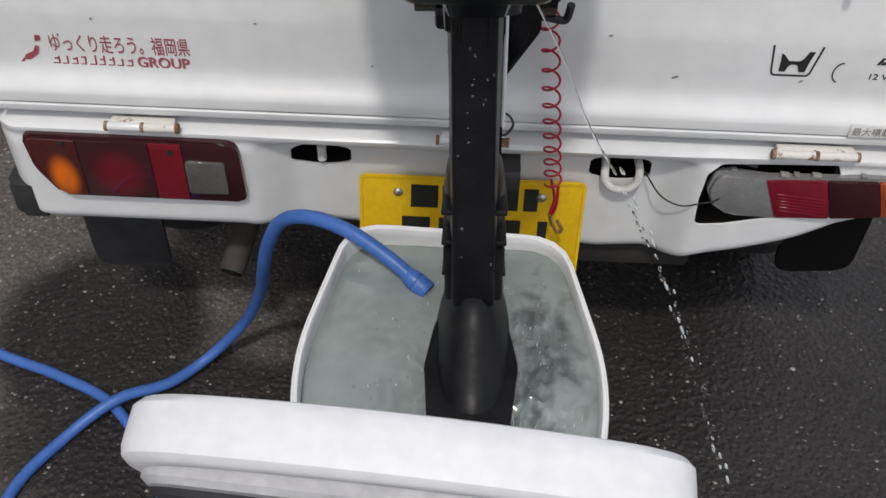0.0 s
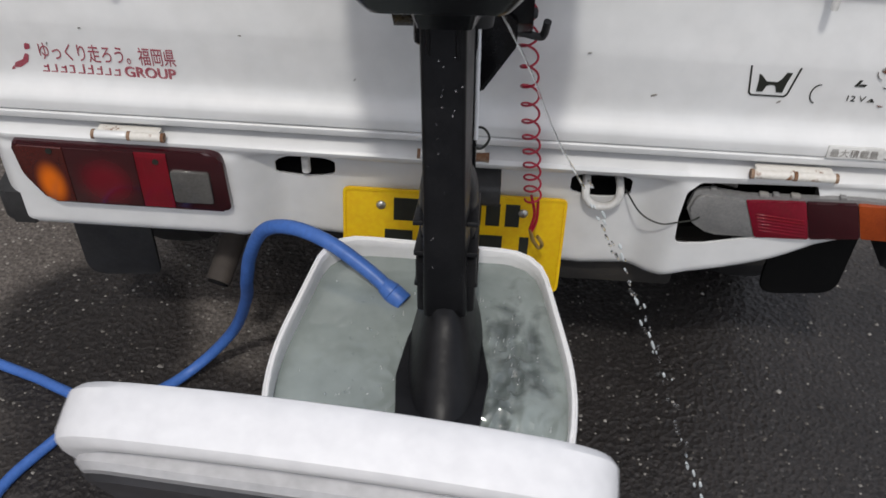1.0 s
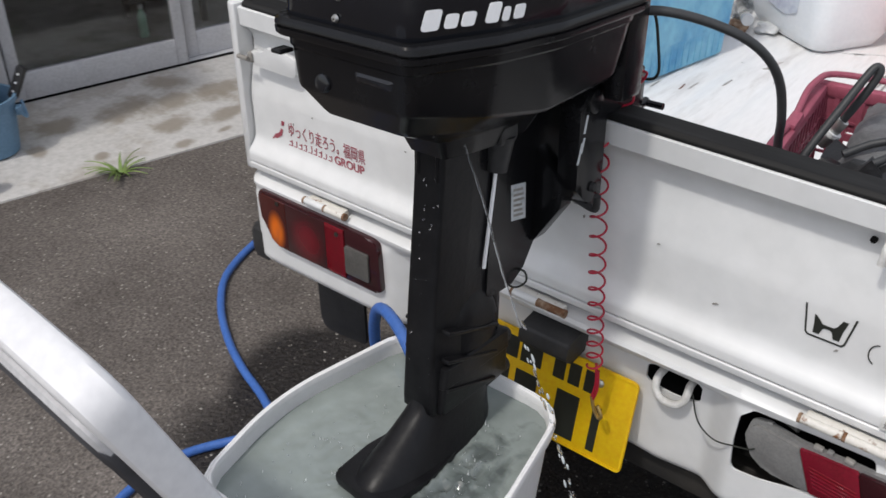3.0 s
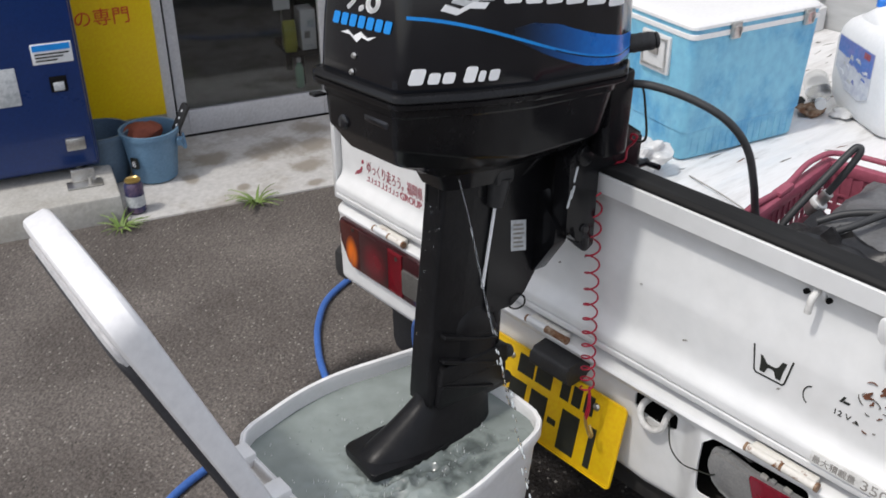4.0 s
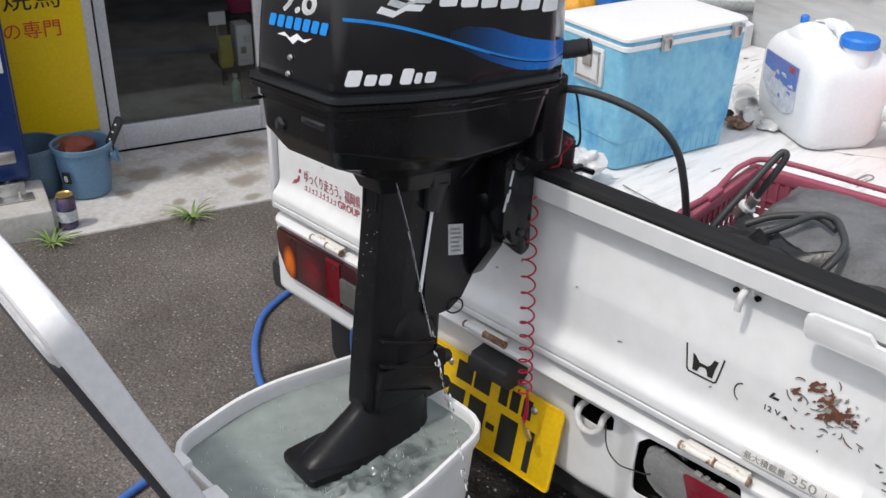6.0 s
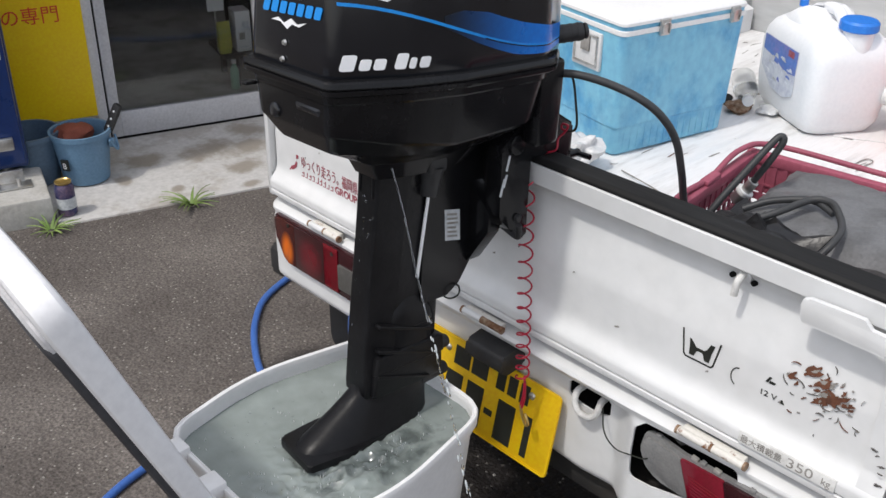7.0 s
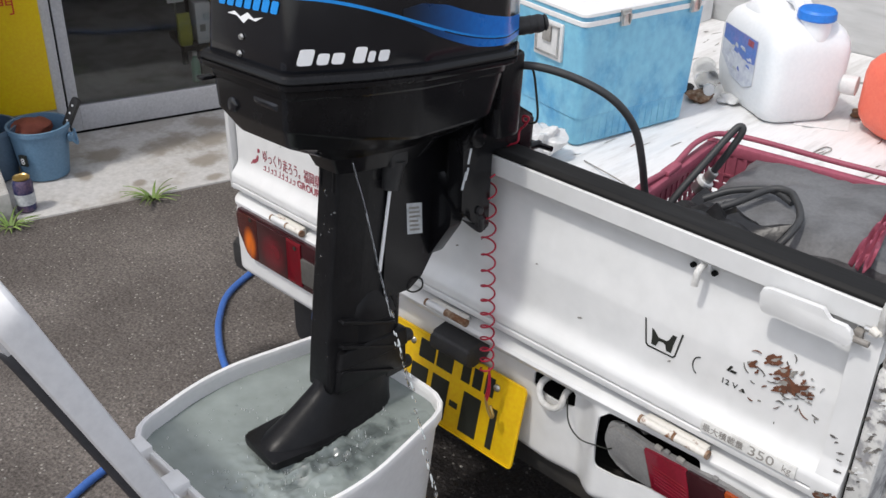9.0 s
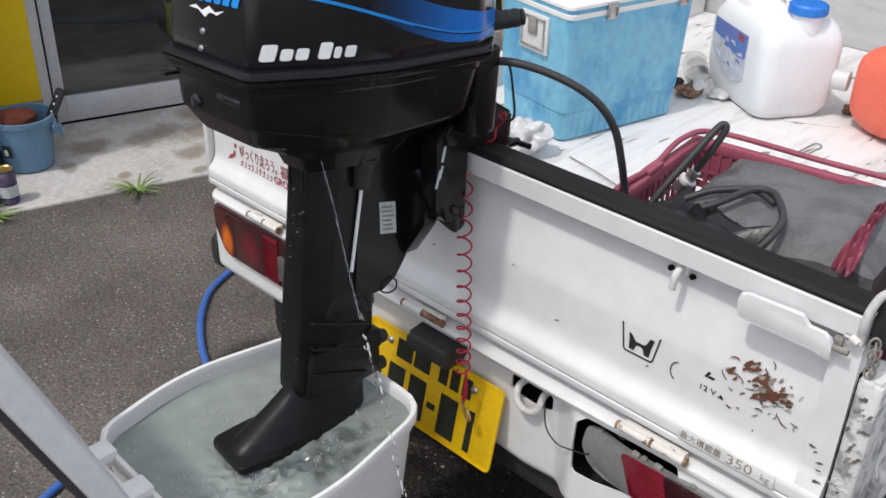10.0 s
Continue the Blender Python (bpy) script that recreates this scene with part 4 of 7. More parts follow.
# load sign on the beam
SG = pose(0.399, 0.9692, 0.6515, 84, 0, 0)
ls = wpart("load_sign", moved(span(0, 0.147, 0, 0.0195, -0.001, 0.0015, bev=0.0005), SG), M_PAINT_OLD, gate)
wpart("load_text", moved(text_mesh("最大積載量", 0.0132, 0.0005), SG @ pose(0.003, 0.004, 0.0019)), M_PRIMER, ls)
wpart("load_number", moved(text_mesh("350", 0.021, 0.0005, squeeze=1.3), SG @ pose(0.075, 0.0025, 0.0019)), M_PRIMER, ls)
wpart("load_unit", moved(text_mesh("kg", 0.015, 0.0005), SG @ pose(0.127, 0.004, 0.0019)), M_PRIMER, ls)


def flake(cx, cz, r, seed, y):
    """An uneven scrap of peeled paint, 0.6 mm thick."""
    rnd = random.Random(seed)
    n = 13
    pts = []
    ang = rnd.uniform(0, 3)
    for k in range(n):
        a = 2 * math.pi * k / n
        rr = r * rnd.uniform(0.35, 1.15)
        px, pz = rr * math.cos(a) * 1.7, rr * math.sin(a) * 0.75
        pts.append((cx + px * math.cos(ang * 0.4) - pz * math.sin(ang * 0.4), cz + px * math.sin(ang * 0.4) + pz * math.cos(ang * 0.4)))
    bm = prism(pts, y - 0.0006, y + 0.0004, "y")
    if 0.98 < y < 0.9935:
        for vt in bm.verts:      # follow the pressed face where it leans back
            vt.co.y += 0.225 * max(0.0, vt.co.z - 0.786)
    return bm


rnd = random.Random(11)
for i, (cx, cz, r_) in enumerate(((0.446, 0.781, 0.0060), (0.473, 0.800, 0.0105), (0.455, 0.772, 0.003), (0.492, 0.793, 0.0105), (0.503, 0.772, 0.0175), (0.495, 0.762, 0.006), (0.529, 0.775, 0.006), (0.520, 0.790, 0.004))):
    for k in range(3):
        wpart("paint_flake", flake(cx + rnd.gauss(0, 0.004) * (k > 0), cz + rnd.gauss(0, 0.004) * (k > 0), r_ * (1, 0.55, 0.4)[k], 10 * i + k, YF - 0.0002 - 0.00006 * (3 * i + k)), (M_RUST, M_RUST, M_PRIMER)[k], gate)
for i in range(24):
    cx, cz = 0.495 + rnd.gauss(0, 0.034), 0.770 + rnd.gauss(0, 0.026)
    if 0.42 < cx < 0.553 and 0.712 < cz < 0.806:
        wpart("paint_flake", flake(cx, cz, rnd.uniform(0.0012, 0.0042), 400 + i, YF - 0.0001 - 0.00002 * i), (M_PRIMER, M_PAINT_OLD, M_PRIMER, M_RUST)[i % 4], gate)
for i in range(12):
    wpart("scratch", flake(rnd.uniform(-0.70, 0.54), rnd.choice((0.776, 0.73, 0.745, 0.77, 0.715)) + rnd.gauss(0, 0.004), rnd.uniform(0.0012, 0.003), 50 + i, YF), M_PRIMER, gate)

rnd = random.Random(77)
for i in range(46):
    cx, cz = 0.497 + rnd.gauss(0, 0.038), 0.770 + rnd.gauss(0, 0.032)
    if 0.425 < cx < 0.55 and 0.705 < cz < 0.815:
        rad, a0, da = rnd.uniform(0.006, 0.022), rnd.uniform(0, 6.28), rnd.uniform(0.5, 1.3)
        wd = rnd.uniform(0.0006, 0.0016)
        o_ = [(cx + (rad + wd * math.sin(math.pi * k / 6)) * math.cos(a0 + da * k / 6) - rad * math.cos(a0), cz + (rad + wd * math.sin(math.pi * k / 6)) * math.sin(a0 + da * k / 6) - rad * math.sin(a0)) for k in range(7)]
        i_ = [(cx + rad * math.cos(a0 + da * k / 6) - rad * math.cos(a0), cz + rad * math.sin(a0 + da * k / 6) - rad * math.sin(a0)) for k in range(1, 6)]
        sc = prism(o_ + i_[::-1], YF - 0.0007 - 0.00002 * i, YF + 0.0004, "y")
        for vt in sc.verts:
            vt.co.y += 0.225 * max(0.0, vt.co.z - 0.786)
        wpart("scratch", sc, (M_SCRAPE, M_SCRAPE, M_RUST)[i % 3], gate)

# rear panel with its lamp openings and slots
nx, nz = 210, 40


def panel_bottom(x):
    """Lower edge of the rear panel: sweeps up towards both corners."""
    return float(np.interp(x, (-0.44, -0.36, -0.25, 0.10, 0.20, 0.26, 0.30, 0.337, 0.365, 0.39, 0.412, 0.433, 0.47, 0.54), (0.424, 0.413, 0.402, 0.374, 0.383, 0.403, 0.413, 0.425, 0.435, 0.447, 0.461, 0.475, 0.490, 0.500)))


bm = bmesh.new()
grid = []
for j in range(nz + 1):
    row = []
    for i in range(nx + 1):
        x = XL + (XR - XL) * i / nx
        z = 0.624 - (0.624 - panel_bottom(x)) * j / nz
        def st(a, b, t):
            t = min(max((t - a) / (b - a), 0), 1)
            return t * t * (3 - 2 * t)
        mid = st(-0.43, -0.345, x) * (1 - st(0.165, 0.232, x))
        y = 0.968 + 0.036 * mid
        y = y + (0.972 - y) * st(0.578, 0.596, z) - 0.006 * math.exp(-((z - 0.606) / 0.009) ** 2)
        y += 0.03 * st(0.610, 0.624, z)
        y += 0.0225 * max(0, (panel_bottom(x) + 0.027 - z) / 0.03) ** 2
        if x < -0.735:
            y += 0.05 * ((-0.735 - x) / 0.05) ** 2.2
        if x > 0.552:
            y += 0.05 * ((x - 0.552) / 0.05) ** 2.2
        row.append(bm.verts.new((x, y, z)))
    grid.append(row)
for a, b in zip(grid, grid[1:]):
    for i in range(nx):
        bm.faces.new((a[i], a[i + 1], b[i + 1], b[i]))
finish(bm)
bmesh.ops.solidify(bm, geom=list(bm.faces), thickness=0.004)
rear = wpart("rear_panel", bm, M_PAINT, truck, "white steel rear panel with rust spots")
LAMP = round_poly([(-0.730, 0.6035), (-0.430, 0.6015), (-0.426, 0.494), (-0.696, 0.4945), (-0.724, 0.545)], [0.010, 0.030, 0.012, 0.022, 0.05], 6)
RLAMP = round_poly([(0.228, 0.475), (0.225, 0.526), (0.228, 0.576), (0.246, 0.593), (0.405, 0.601), (0.413, 0.580), (0.42, 0.508), (0.33, 0.494), (0.27, 0.479)], [0.012, 0.05, 0.016, 0.014, 0.008, 0.02, 0.01, 0.03, 0.03], 6)


def slot(xc, w, h, z):
    return [(xc + w * max(-1, min(1, 1.25 * math.cos(a))), z + h * math.sin(a)) for a in [2 * math.pi * k / 24 for k in range(24)]]


SLOTS = [slot(-0.3215, 0.0435, 0.0190, 0.5515), slot(0.112, 0.0445, 0.0225, 0.549)]
baked(rear, [cutter(prism(p, 0.90, 1.08, "y")) for p in (LAMP, RLAMP, *SLOTS)])
# shade inside the openings is put into near-black cups
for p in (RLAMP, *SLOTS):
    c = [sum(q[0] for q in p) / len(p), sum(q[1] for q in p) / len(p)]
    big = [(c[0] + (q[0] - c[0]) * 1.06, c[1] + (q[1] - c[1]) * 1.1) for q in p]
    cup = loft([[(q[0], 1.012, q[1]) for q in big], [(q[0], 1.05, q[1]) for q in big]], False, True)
    wpart("hollow", cup, M_SHADE_BLACK, rear)
wpart("pull_bar", join(cyl((-0.3195, 1.0, 0.546), (-0.3195, 1.0, 0.572), 0.0065, n=10), cyl((-0.3195, 1.0, 0.57), (-0.3195, 1.03, 0.57), 0.006, n=10)), M_PAINT_OLD, rear)
tow = wpart("tow_ring", tube([(0.091, 1.035, 0.556), (0.090, 1.004, 0.557), (0.089, 0.995, 0.549), (0.091, 0.991, 0.536), (0.100, 0.988, 0.526), (0.114, 0.987, 0.523), (0.128, 0.988, 0.526),
                              (0.137, 0.991, 0.536), (0.139, 0.995, 0.549), (0.138, 1.004, 0.557), (0.137, 1.035, 0.556)], 0.0060, 10, 5), M_PAINT_OLD, truck, "worn white tow ring")

# left tail lamp: one housing with four lens fields
def inside(poly, x0, x1, shrink=0.004):
    """The part of a convex outline between x0 and x1."""
    c = Vector((sum(p[0] for p in poly) / len(poly), sum(p[1] for p in poly) / len(poly)))
    b = bmesh.new()
    vs = [b.verts.new((p[0] + (shrink if p[0] < c.x else -shrink), 0, p[1] + (shrink if p[1] < c.y else -shrink))) for p in poly]
    b.faces.new(vs)
    for xc, sg in ((x0, 1), (x1, -1)):
        bmesh.ops.bisect_plane(b, geom=list(b.verts) + list(b.edges) + list(b.faces), plane_co=(xc, 0, 0), plane_no=(-sg, 0, 0), clear_outer=True)
    f = max(b.faces, key=lambda q: q.calc_area())
    out = [(v.co.x, v.co.z) for v in f.verts]
    b.free()
    return out


tl = wpart("tail_lamp", prism(LAMP, 0.957, 1.0, "y", bev=0.004), M_DEEPRED, truck, "tail lamp with orange, red and clear lenses")
for name, a, b_, m_ in (("orange_lens", -0.76, -0.6552, M_ORANGE_GLOW), ("red_lens", -0.6548, -0.5542, M_RED_GLOW), ("red_lens", -0.5538, -0.5085, M_RED_DIM)):
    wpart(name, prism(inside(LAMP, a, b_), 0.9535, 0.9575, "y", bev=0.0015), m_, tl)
wpart("clear_lens", prism(round_poly([(-0.507, 0.5690), (-0.451, 0.5685), (-0.450, 0.511), (-0.507, 0.5105)], 0.005, 3), 0.952, 0.958, "y", bev=0.0015), M_CLEAR_DARK, tl)
for x, z in ((-0.674, 0.593), (-0.524, 0.585)):
    wpart("screw", cyl((x, 0.9515, z), (x, 0.957, z), 0.0045, n=10), M_INK, tl)
for i in range(10):
    wpart("rib", span(-0.5515 + 0.0043 * i, -0.5503 + 0.0043 * i, 0.9526, 0.9538, 0.503, 0.592), M_RED_DIM, tl)

# right tail lamp: hangs out of its opening
def drawn_out(bm):
    """The free end of the lamp hangs out of its opening."""
    for vt in bm.verts:
        vt.co.y -= 0.13 * max(0.0, vt.co.x - 0.28)
    return bm


body = round_poly([(0.236, 0.537), (0.242, 0.570), (0.262, 0.5735), (0.316, 0.5700), (0.461, 0.590), (0.580, 0.597), (0.586, 0.530), (0.482, 0.521), (0.415, 0.507), (0.341, 0.4965), (0.275, 0.4905), (0.249, 0.508)], [0.014, 0.010, 0.006, 0.02, 0.02, 0.010, 0.010, 0.03, 0.03, 0.03, 0.014, 0.014], 5)
rt = wpart("tail_lamp", drawn_out(prism(body, 0.980, 0.988, "y", bev=0.003)), M_CLEAR, truck, "loose tail lamp hanging out of its opening")
for name, pts, m_ in (("clear_lens", [(0.239, 0.537), (0.246, 0.5655), (0.3130, 0.5635), (0.3390, 0.4995), (0.276, 0.4935), (0.252, 0.510)], M_CLEAR), ("red_lens", [(0.3140, 0.5637), (0.3935, 0.5755), (0.4135, 0.5105), (0.3400, 0.4997)], M_RED),
                      ("dark_lens", [(0.3945, 0.5757), (0.4605, 0.5848), (0.4810, 0.5250), (0.4145, 0.5107)], M_DEEPRED), ("orange_lens", [(0.4615, 0.5849), (0.576, 0.592), (0.581, 0.534), (0.4820, 0.5252)], M_DIMORANGE)):
    wpart(name, drawn_out(prism(round_poly(pts, [0.014, 0.012, 0.003, 0.003, 0.022, 0.016] if name == "clear_lens" else 0.002, 4), 0.974, 0.9805, "y", bev=0.002)), m_, rt)
for i in range(7):
    z = 0.528 + 0.0050 * i
    wpart("rib", drawn_out(span(0.282 - 0.0018 * i, 0.314 - 0.0018 * i, 0.9733, 0.9745, z, z + 0.0016)), M_CLEAR, rt)
for i in range(6):
    z = 0.511 + 0.0058 * i
    wpart("rib", drawn_out(span(0.343 - 0.0023 * i, 0.409 - 0.0020 * i, 0.9732, 0.9745, z + 0.0015, z + 0.0045, bev=0.0005)), M_RED_DIM if i > 3 else M_RED, rt)
for i, x in enumerate((0.262, 0.330, 0.348, 0.372, 0.436)):
    z = 0.5712 + 0.13 * max(0.0, x - 0.32)
    wpart("clip", drawn_out(span(x, x + 0.009 + 0.004 * (i % 2), 0.978, 0.986, z, z + 0.006, bev=0.0015)), M_PRIMER if i % 2 else M_CLEAR, rt)
wpart("bulb_holder", cyl((0.272, 1.005, 0.578), (0.304, 0.994, 0.578), 0.009, n=14, bev=0.002), M_CLEAR_DARK, rt)
wpart("lead", tube([(0.146, 0.995, 0.552), (0.170, 0.972, 0.528), (0.200, 0.9640, 0.517), (0.228, 0.9700, 0.517), (0.248, 0.9720, 0.521), (0.256, 0.9735, 0.526)], 0.0013, 6), M_INK, rt)

# hinges of the tailgate
for x0, x1 in ((-0.606, -0.510), (-0.152, -0.058), (0.307, 0.421)):
    xm = (x0 + x1) / 2
    h = wpart("hinge", cyl((x0, 0.962, 0.6215), (xm - 0.001, 0.962, 0.6215), 0.0066, n=14, bev=0.002), M_RUSTY if x0 > 0 else M_PAINT, truck, "white hinge barrel with rust")
    wpart("knuckle", cyl((xm + 0.001, 0.962, 0.6215), (x1, 0.962, 0.6215), 0.0066, n=14, bev=0.002), M_RUSTEDGE if -0.3 < x0 < 0 else M_RUSTY, h)
    for xr in (x0 - 0.002, xm, x1 - 0.001):
        wpart("rust_ring", cyl((xr - 0.001, 0.962, 0.6215), (xr + 0.0035, 0.962, 0.6215), 0.0070, n=14), M_RUSTEDGE, h)
    wpart("leaf", span(x0 + 0.004, x1 - 0.004, 0.964, 0.978, 0.614, 0.628, bev=0.002), M_RUSTY, h)

# number plate, lettering as plain bars
pl = wpart("number_plate", prism(round_poly([(-0.266, 0.364), (0.066, 0.364), (0.066, 0.529), (-0.266, 0.529)], 0.010, 4), 0.990, 0.9925, "y", bev=0.0008), M_PLATE, truck, "yellow number plate with dark bars")
rim_o = round_poly([(-0.2655, 0.3645), (0.0655, 0.3645), (0.0655, 0.5285), (-0.2655, 0.5285)], 0.010, 4)
rim_i = round_poly([(-0.2615, 0.3685), (0.0615, 0.3685), (0.0615, 0.5245), (-0.2615, 0.5245)], 0.007, 4)
wpart("plate_rim", loft([[(p[0], 0.9900, p[1]) for p in rim_o], [(p[0], 0.9880, p[1]) for p in rim_o], [(p[0], 0.9880, p[1]) for p in rim_i], [(p[0], 0.9900, p[1]) for p in rim_i]], False, False), M_PLATE, pl)
for x, w in ((-0.192, 0.040), (-0.146, 0.040), (-0.083, 0.021), (-0.055, 0.021), (-0.026, 0.021)):
    wpart("bar", moved(bars([w], 0.038, 0, 0.001), upright(x + 0.002, 0.9894, 0.477)), M_INK, pl)
for x, w, z0, h_ in ((-0.250, 0.026, 0.396, 0.03), (-0.205, 0.042, 0.371, 0.082), (-0.150, 0.042, 0.371, 0.082), (-0.100, 0.020, 0.408, 0.012), (-0.070, 0.042, 0.371, 0.082), (-0.002, 0.014, 0.371, 0.082)):
    wpart("bar", moved(bars([w], h_, 0, 0.001), upright(x + 0.002, 0.9894, z0 + 0.007)), M_INK, pl)
for x in (-0.211, 0.0):
    wpart("screw", lathe([(0.001, 0.004), (0.0045, 0.0035), (0.007, 0.0015), (0.0075, 0.0)], 12), M_SILVER, pl, m=Matrix.Translation((x + 0.002, 0.9898, 0.501)) @ pose(0, 0, 0, 90))
pl.matrix_basis = pose(0, 0.9905, 0.527, -11.5) @ Matrix.Translation((0, -0.9905, -0.527))      # its foot stands out
lamp = wpart("plate_lamp", prism(round_poly([(0.945, 0.580), (1.004, 0.588), (1.004, 0.542), (0.958, 0.538), (0.940, 0.552)], 0.008, 4), -0.125, -0.036, "x", bev=0.006), M_RUBBER, truck, "black plate lamp housing")

# lower rear: bumper corners, flaps, pipe, cross member, axle and wheels in the dark
for x0, x1, y0, z0, z1 in ((-0.786, -0.722, 0.970, 0.434, 0.495), (0.557, 0.613, 0.985, 0.425, 0.470)):
    wpart("bumper_corner", prism(round_poly([(x0, y0), (x1, y0), (x1, 1.10), (x0, 1.10)], 0.016, 4), z0, z1, "z", bev=0.010), M_RUBBER, truck, "black rubber bumper corner")
# right flap is coloured near-black to carry the truck's shade on it
for x0, zb, rr_, m_ in ((-0.757, 0.185, 0.012, M_RUBBER), (0.436, 0.243, 0.030, M_SHADE_BLACK)):
    wpart("mud_flap", prism(round_poly([(x0, zb - 0.012), (x0 + 0.132, zb), (x0 + 0.132, 0.44), (x0 - 0.005, 0.44)], [0.03, rr_, 0.004, 0.004], 4), 1.115, 1.123, "y", bev=0.002), m_, truck, "black rubber mud flap")
wpart("exhaust_pipe", join(cyl((-0.43, 1.35, 0.37), (-0.463, 1.12, 0.335), 0.020, n=18), cyl((-0.463, 1.12, 0.335), (-0.490, 1.022, 0.272), 0.021, n=18)), M_PIPE, truck, "sooty brown exhaust pipe")
wpart("pipe_end", cyl((-0.4895, 1.0225, 0.2725), (-0.4905, 1.019, 0.270), 0.0175, n=18), M_SHADE_BLACK, truck)
wpart("cross_member", span(-0.55, 0.40, 1.03, 1.10, 0.375, 0.43, bev=0.01), M_UNDER, truck)
wpart("tow_bracket", span(-0.02, 0.258, 1.030, 1.08, 0.322, 0.372, bev=0.008), M_UNDER, truck)
# unseen tyre, added to block light from the ground under the bed
tyre_block = wpart("spare_wheel", moved(lathe([(0.14, -0.055), (0.20, -0.064), (0.248, -0.050), (0.256, -0.02), (0.256, 0.02), (0.248, 0.050), (0.20, 0.064), (0.14, 0.055)], 36), Matrix.Translation((0.10, 1.41, 0.262))), M_SHADE_BLACK, truck, "unseen black tyre added under the bed to shade the ground")
wpart("rim", moved(lathe([(0.02, -0.03), (0.10, -0.03), (0.139, -0.05), (0.139, 0.05), (0.02, 0.03)], 28), Matrix.Translation((0.10, 1.41, 0.262))), M_UNDER, tyre_block)

wpart("chassis", join(span(-0.70, 0.52, 1.13, 2.9, 0.33, 0.60), span(-0.45, 0.35, 1.70, 2.7, 0.17, 0.325, bev=0.04)), M_UNDER, truck, "dark underbody")
for xw in (-0.66, 0.475):
    w = wpart("wheel", moved(lathe([(0.14, -0.07), (0.22, -0.072), (0.262, -0.055), (0.27, -0.02), (0.27, 0.02), (0.262, 0.055), (0.22, 0.072), (0.14, 0.07)], 36), Matrix.Translation((xw, 1.50, 0.27)) @ pose(0, 0, 0, 0, 90, 0)), M_RUBBER, truck)
    wpart("rim", moved(lathe([(0.02, 0.05), (0.10, 0.035), (0.145, 0.06), (0.145, -0.06), (0.02, -0.05)], 28), Matrix.Translation((xw, 1.50, 0.27)) @ pose(0, 0, 0, 0, 90, 0)), M_PRIMER, w)

# bed, sides and cab
bed = bmesh.new()
prof = []
for i in range(13):
    xx = XL + 0.03 + (XR - XL - 0.06) * i / 13
    for k, dz in ((0.0, 0.0), (0.060, 0.0), (0.066, -0.0025), (0.084, -0.0025), (0.090, 0.0)):
        if xx + k < XR - 0.03:
            prof.append((xx + k, 0.621 + dz))
prof += [(XR - 0.03, 0.60), (XL + 0.03, 0.60)]
wpart("bed_floor", prism(prof, 1.032, 2.94, "y"), M_BED, truck, "worn white ribbed load bed")
for nm, x0, x1, m_ in (("side_board", XL, XL + 0.032, M_PAINT), ("side_board", 0.612, 0.640, M_SCRATCHED)):
    sb = [(x0, 0.60), (x1, 0.60), (x1, 0.850), (x0 + 0.006, 0.862), (x0 - 0.002, 0.85), (x0 + 0.003, 0.83), (x0, 0.80), (x0, 0.70), (x0 - 0.01, 0.68), (x0 - 0.01, 0.63)]
    if x0 > 0:
        sb = [(x0 + x1 - a, b_) for a, b_ in sb]
    else:
        sb = [(x0, 0.60), (x1, 0.60), (x1, 0.695), (x0 + 0.006, 0.705), (x0 - 0.002, 0.69), (x0 - 0.01, 0.68), (x0 - 0.01, 0.63)]
    wpart(nm, prism(sb, 1.045, 2.93, "y"), m_, truck, "white side board")
for x0, x1, top, m_ in ((XL + 0.002, XL + 0.0255, 0.945, M_PAINT), (0.6075, 0.640, 0.862, M_SCRATCHED)):
    po = wpart("corner_post", prism(round_poly([(x0, 0.984), (x1, 0.975), (x1, 1.043), (x0, 1.043)], 0.006, 3), 0.626, top, "z", bev=0.005), m_, truck)
# near-black strips painted in for the shade of the end gaps
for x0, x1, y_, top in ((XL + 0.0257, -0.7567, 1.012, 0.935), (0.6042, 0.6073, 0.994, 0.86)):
    wpart("end_gap", span(x0, x1, y_, 1.03, 0.63, top), M_SHADE_BLACK, truck)
po = wpart("latch_bar", tube([(0.5985, 0.982, 0.912), (0.5990, 0.978, 0.935), (0.6010, 0.979, 0.955), (0.6065, 0.984, 0.974), (0.616, 0.990, 0.984)], 0.0052, 10, 5), M_PAINT_OLD, truck)
wpart("stopper", prism(round_poly([(0.604, 0.905), (0.625, 0.905), (0.632, 0.972), (0.616, 0.974), (0.606, 0.960)], 0.004, 3), 0.990, 1.03, "y", bev=0.003), M_RUBBER, po)
wpart("latch_bolt", cyl((0.580, 0.979, 0.911), (0.600, 0.979, 0.911), 0.0040, n=12, bev=0.001), M_SILVER, po)
wpart("rusty_catch", join(flake(0.597, 0.911, 0.0062, 901, 0.9745), cyl((0.588, 0.978, 0.914), (0.600, 0.976, 0.910), 0.0058, n=12, bev=0.002)), M_RUSTY, po)
for i in range(5):
    wpart("rust_spot", flake(0.598 + 0.004 * i % 0.012, 0.902 - 0.005 * i, 0.0035 - 0.0004 * i, 910 + i, 0.9840), M_RUST, po)
for i in range(7):
    a = 0.4 * i
    lk = tube([(0.006 * math.cos(k * 0.7), 0, 0.0095 * math.sin(k * 0.7)) for k in range(10)], 0.0016, 6, 2)
    wpart("chain_link", moved(lk, pose(0.6145 + 0.003 * math.sin(a), 0.984 + 0.0005 * i, 0.912 - 0.0065 * i, 0, 10 * (i % 3), 90 * (i % 2) + 20)), M_PRIMER, po)
rnd = random.Random(21)
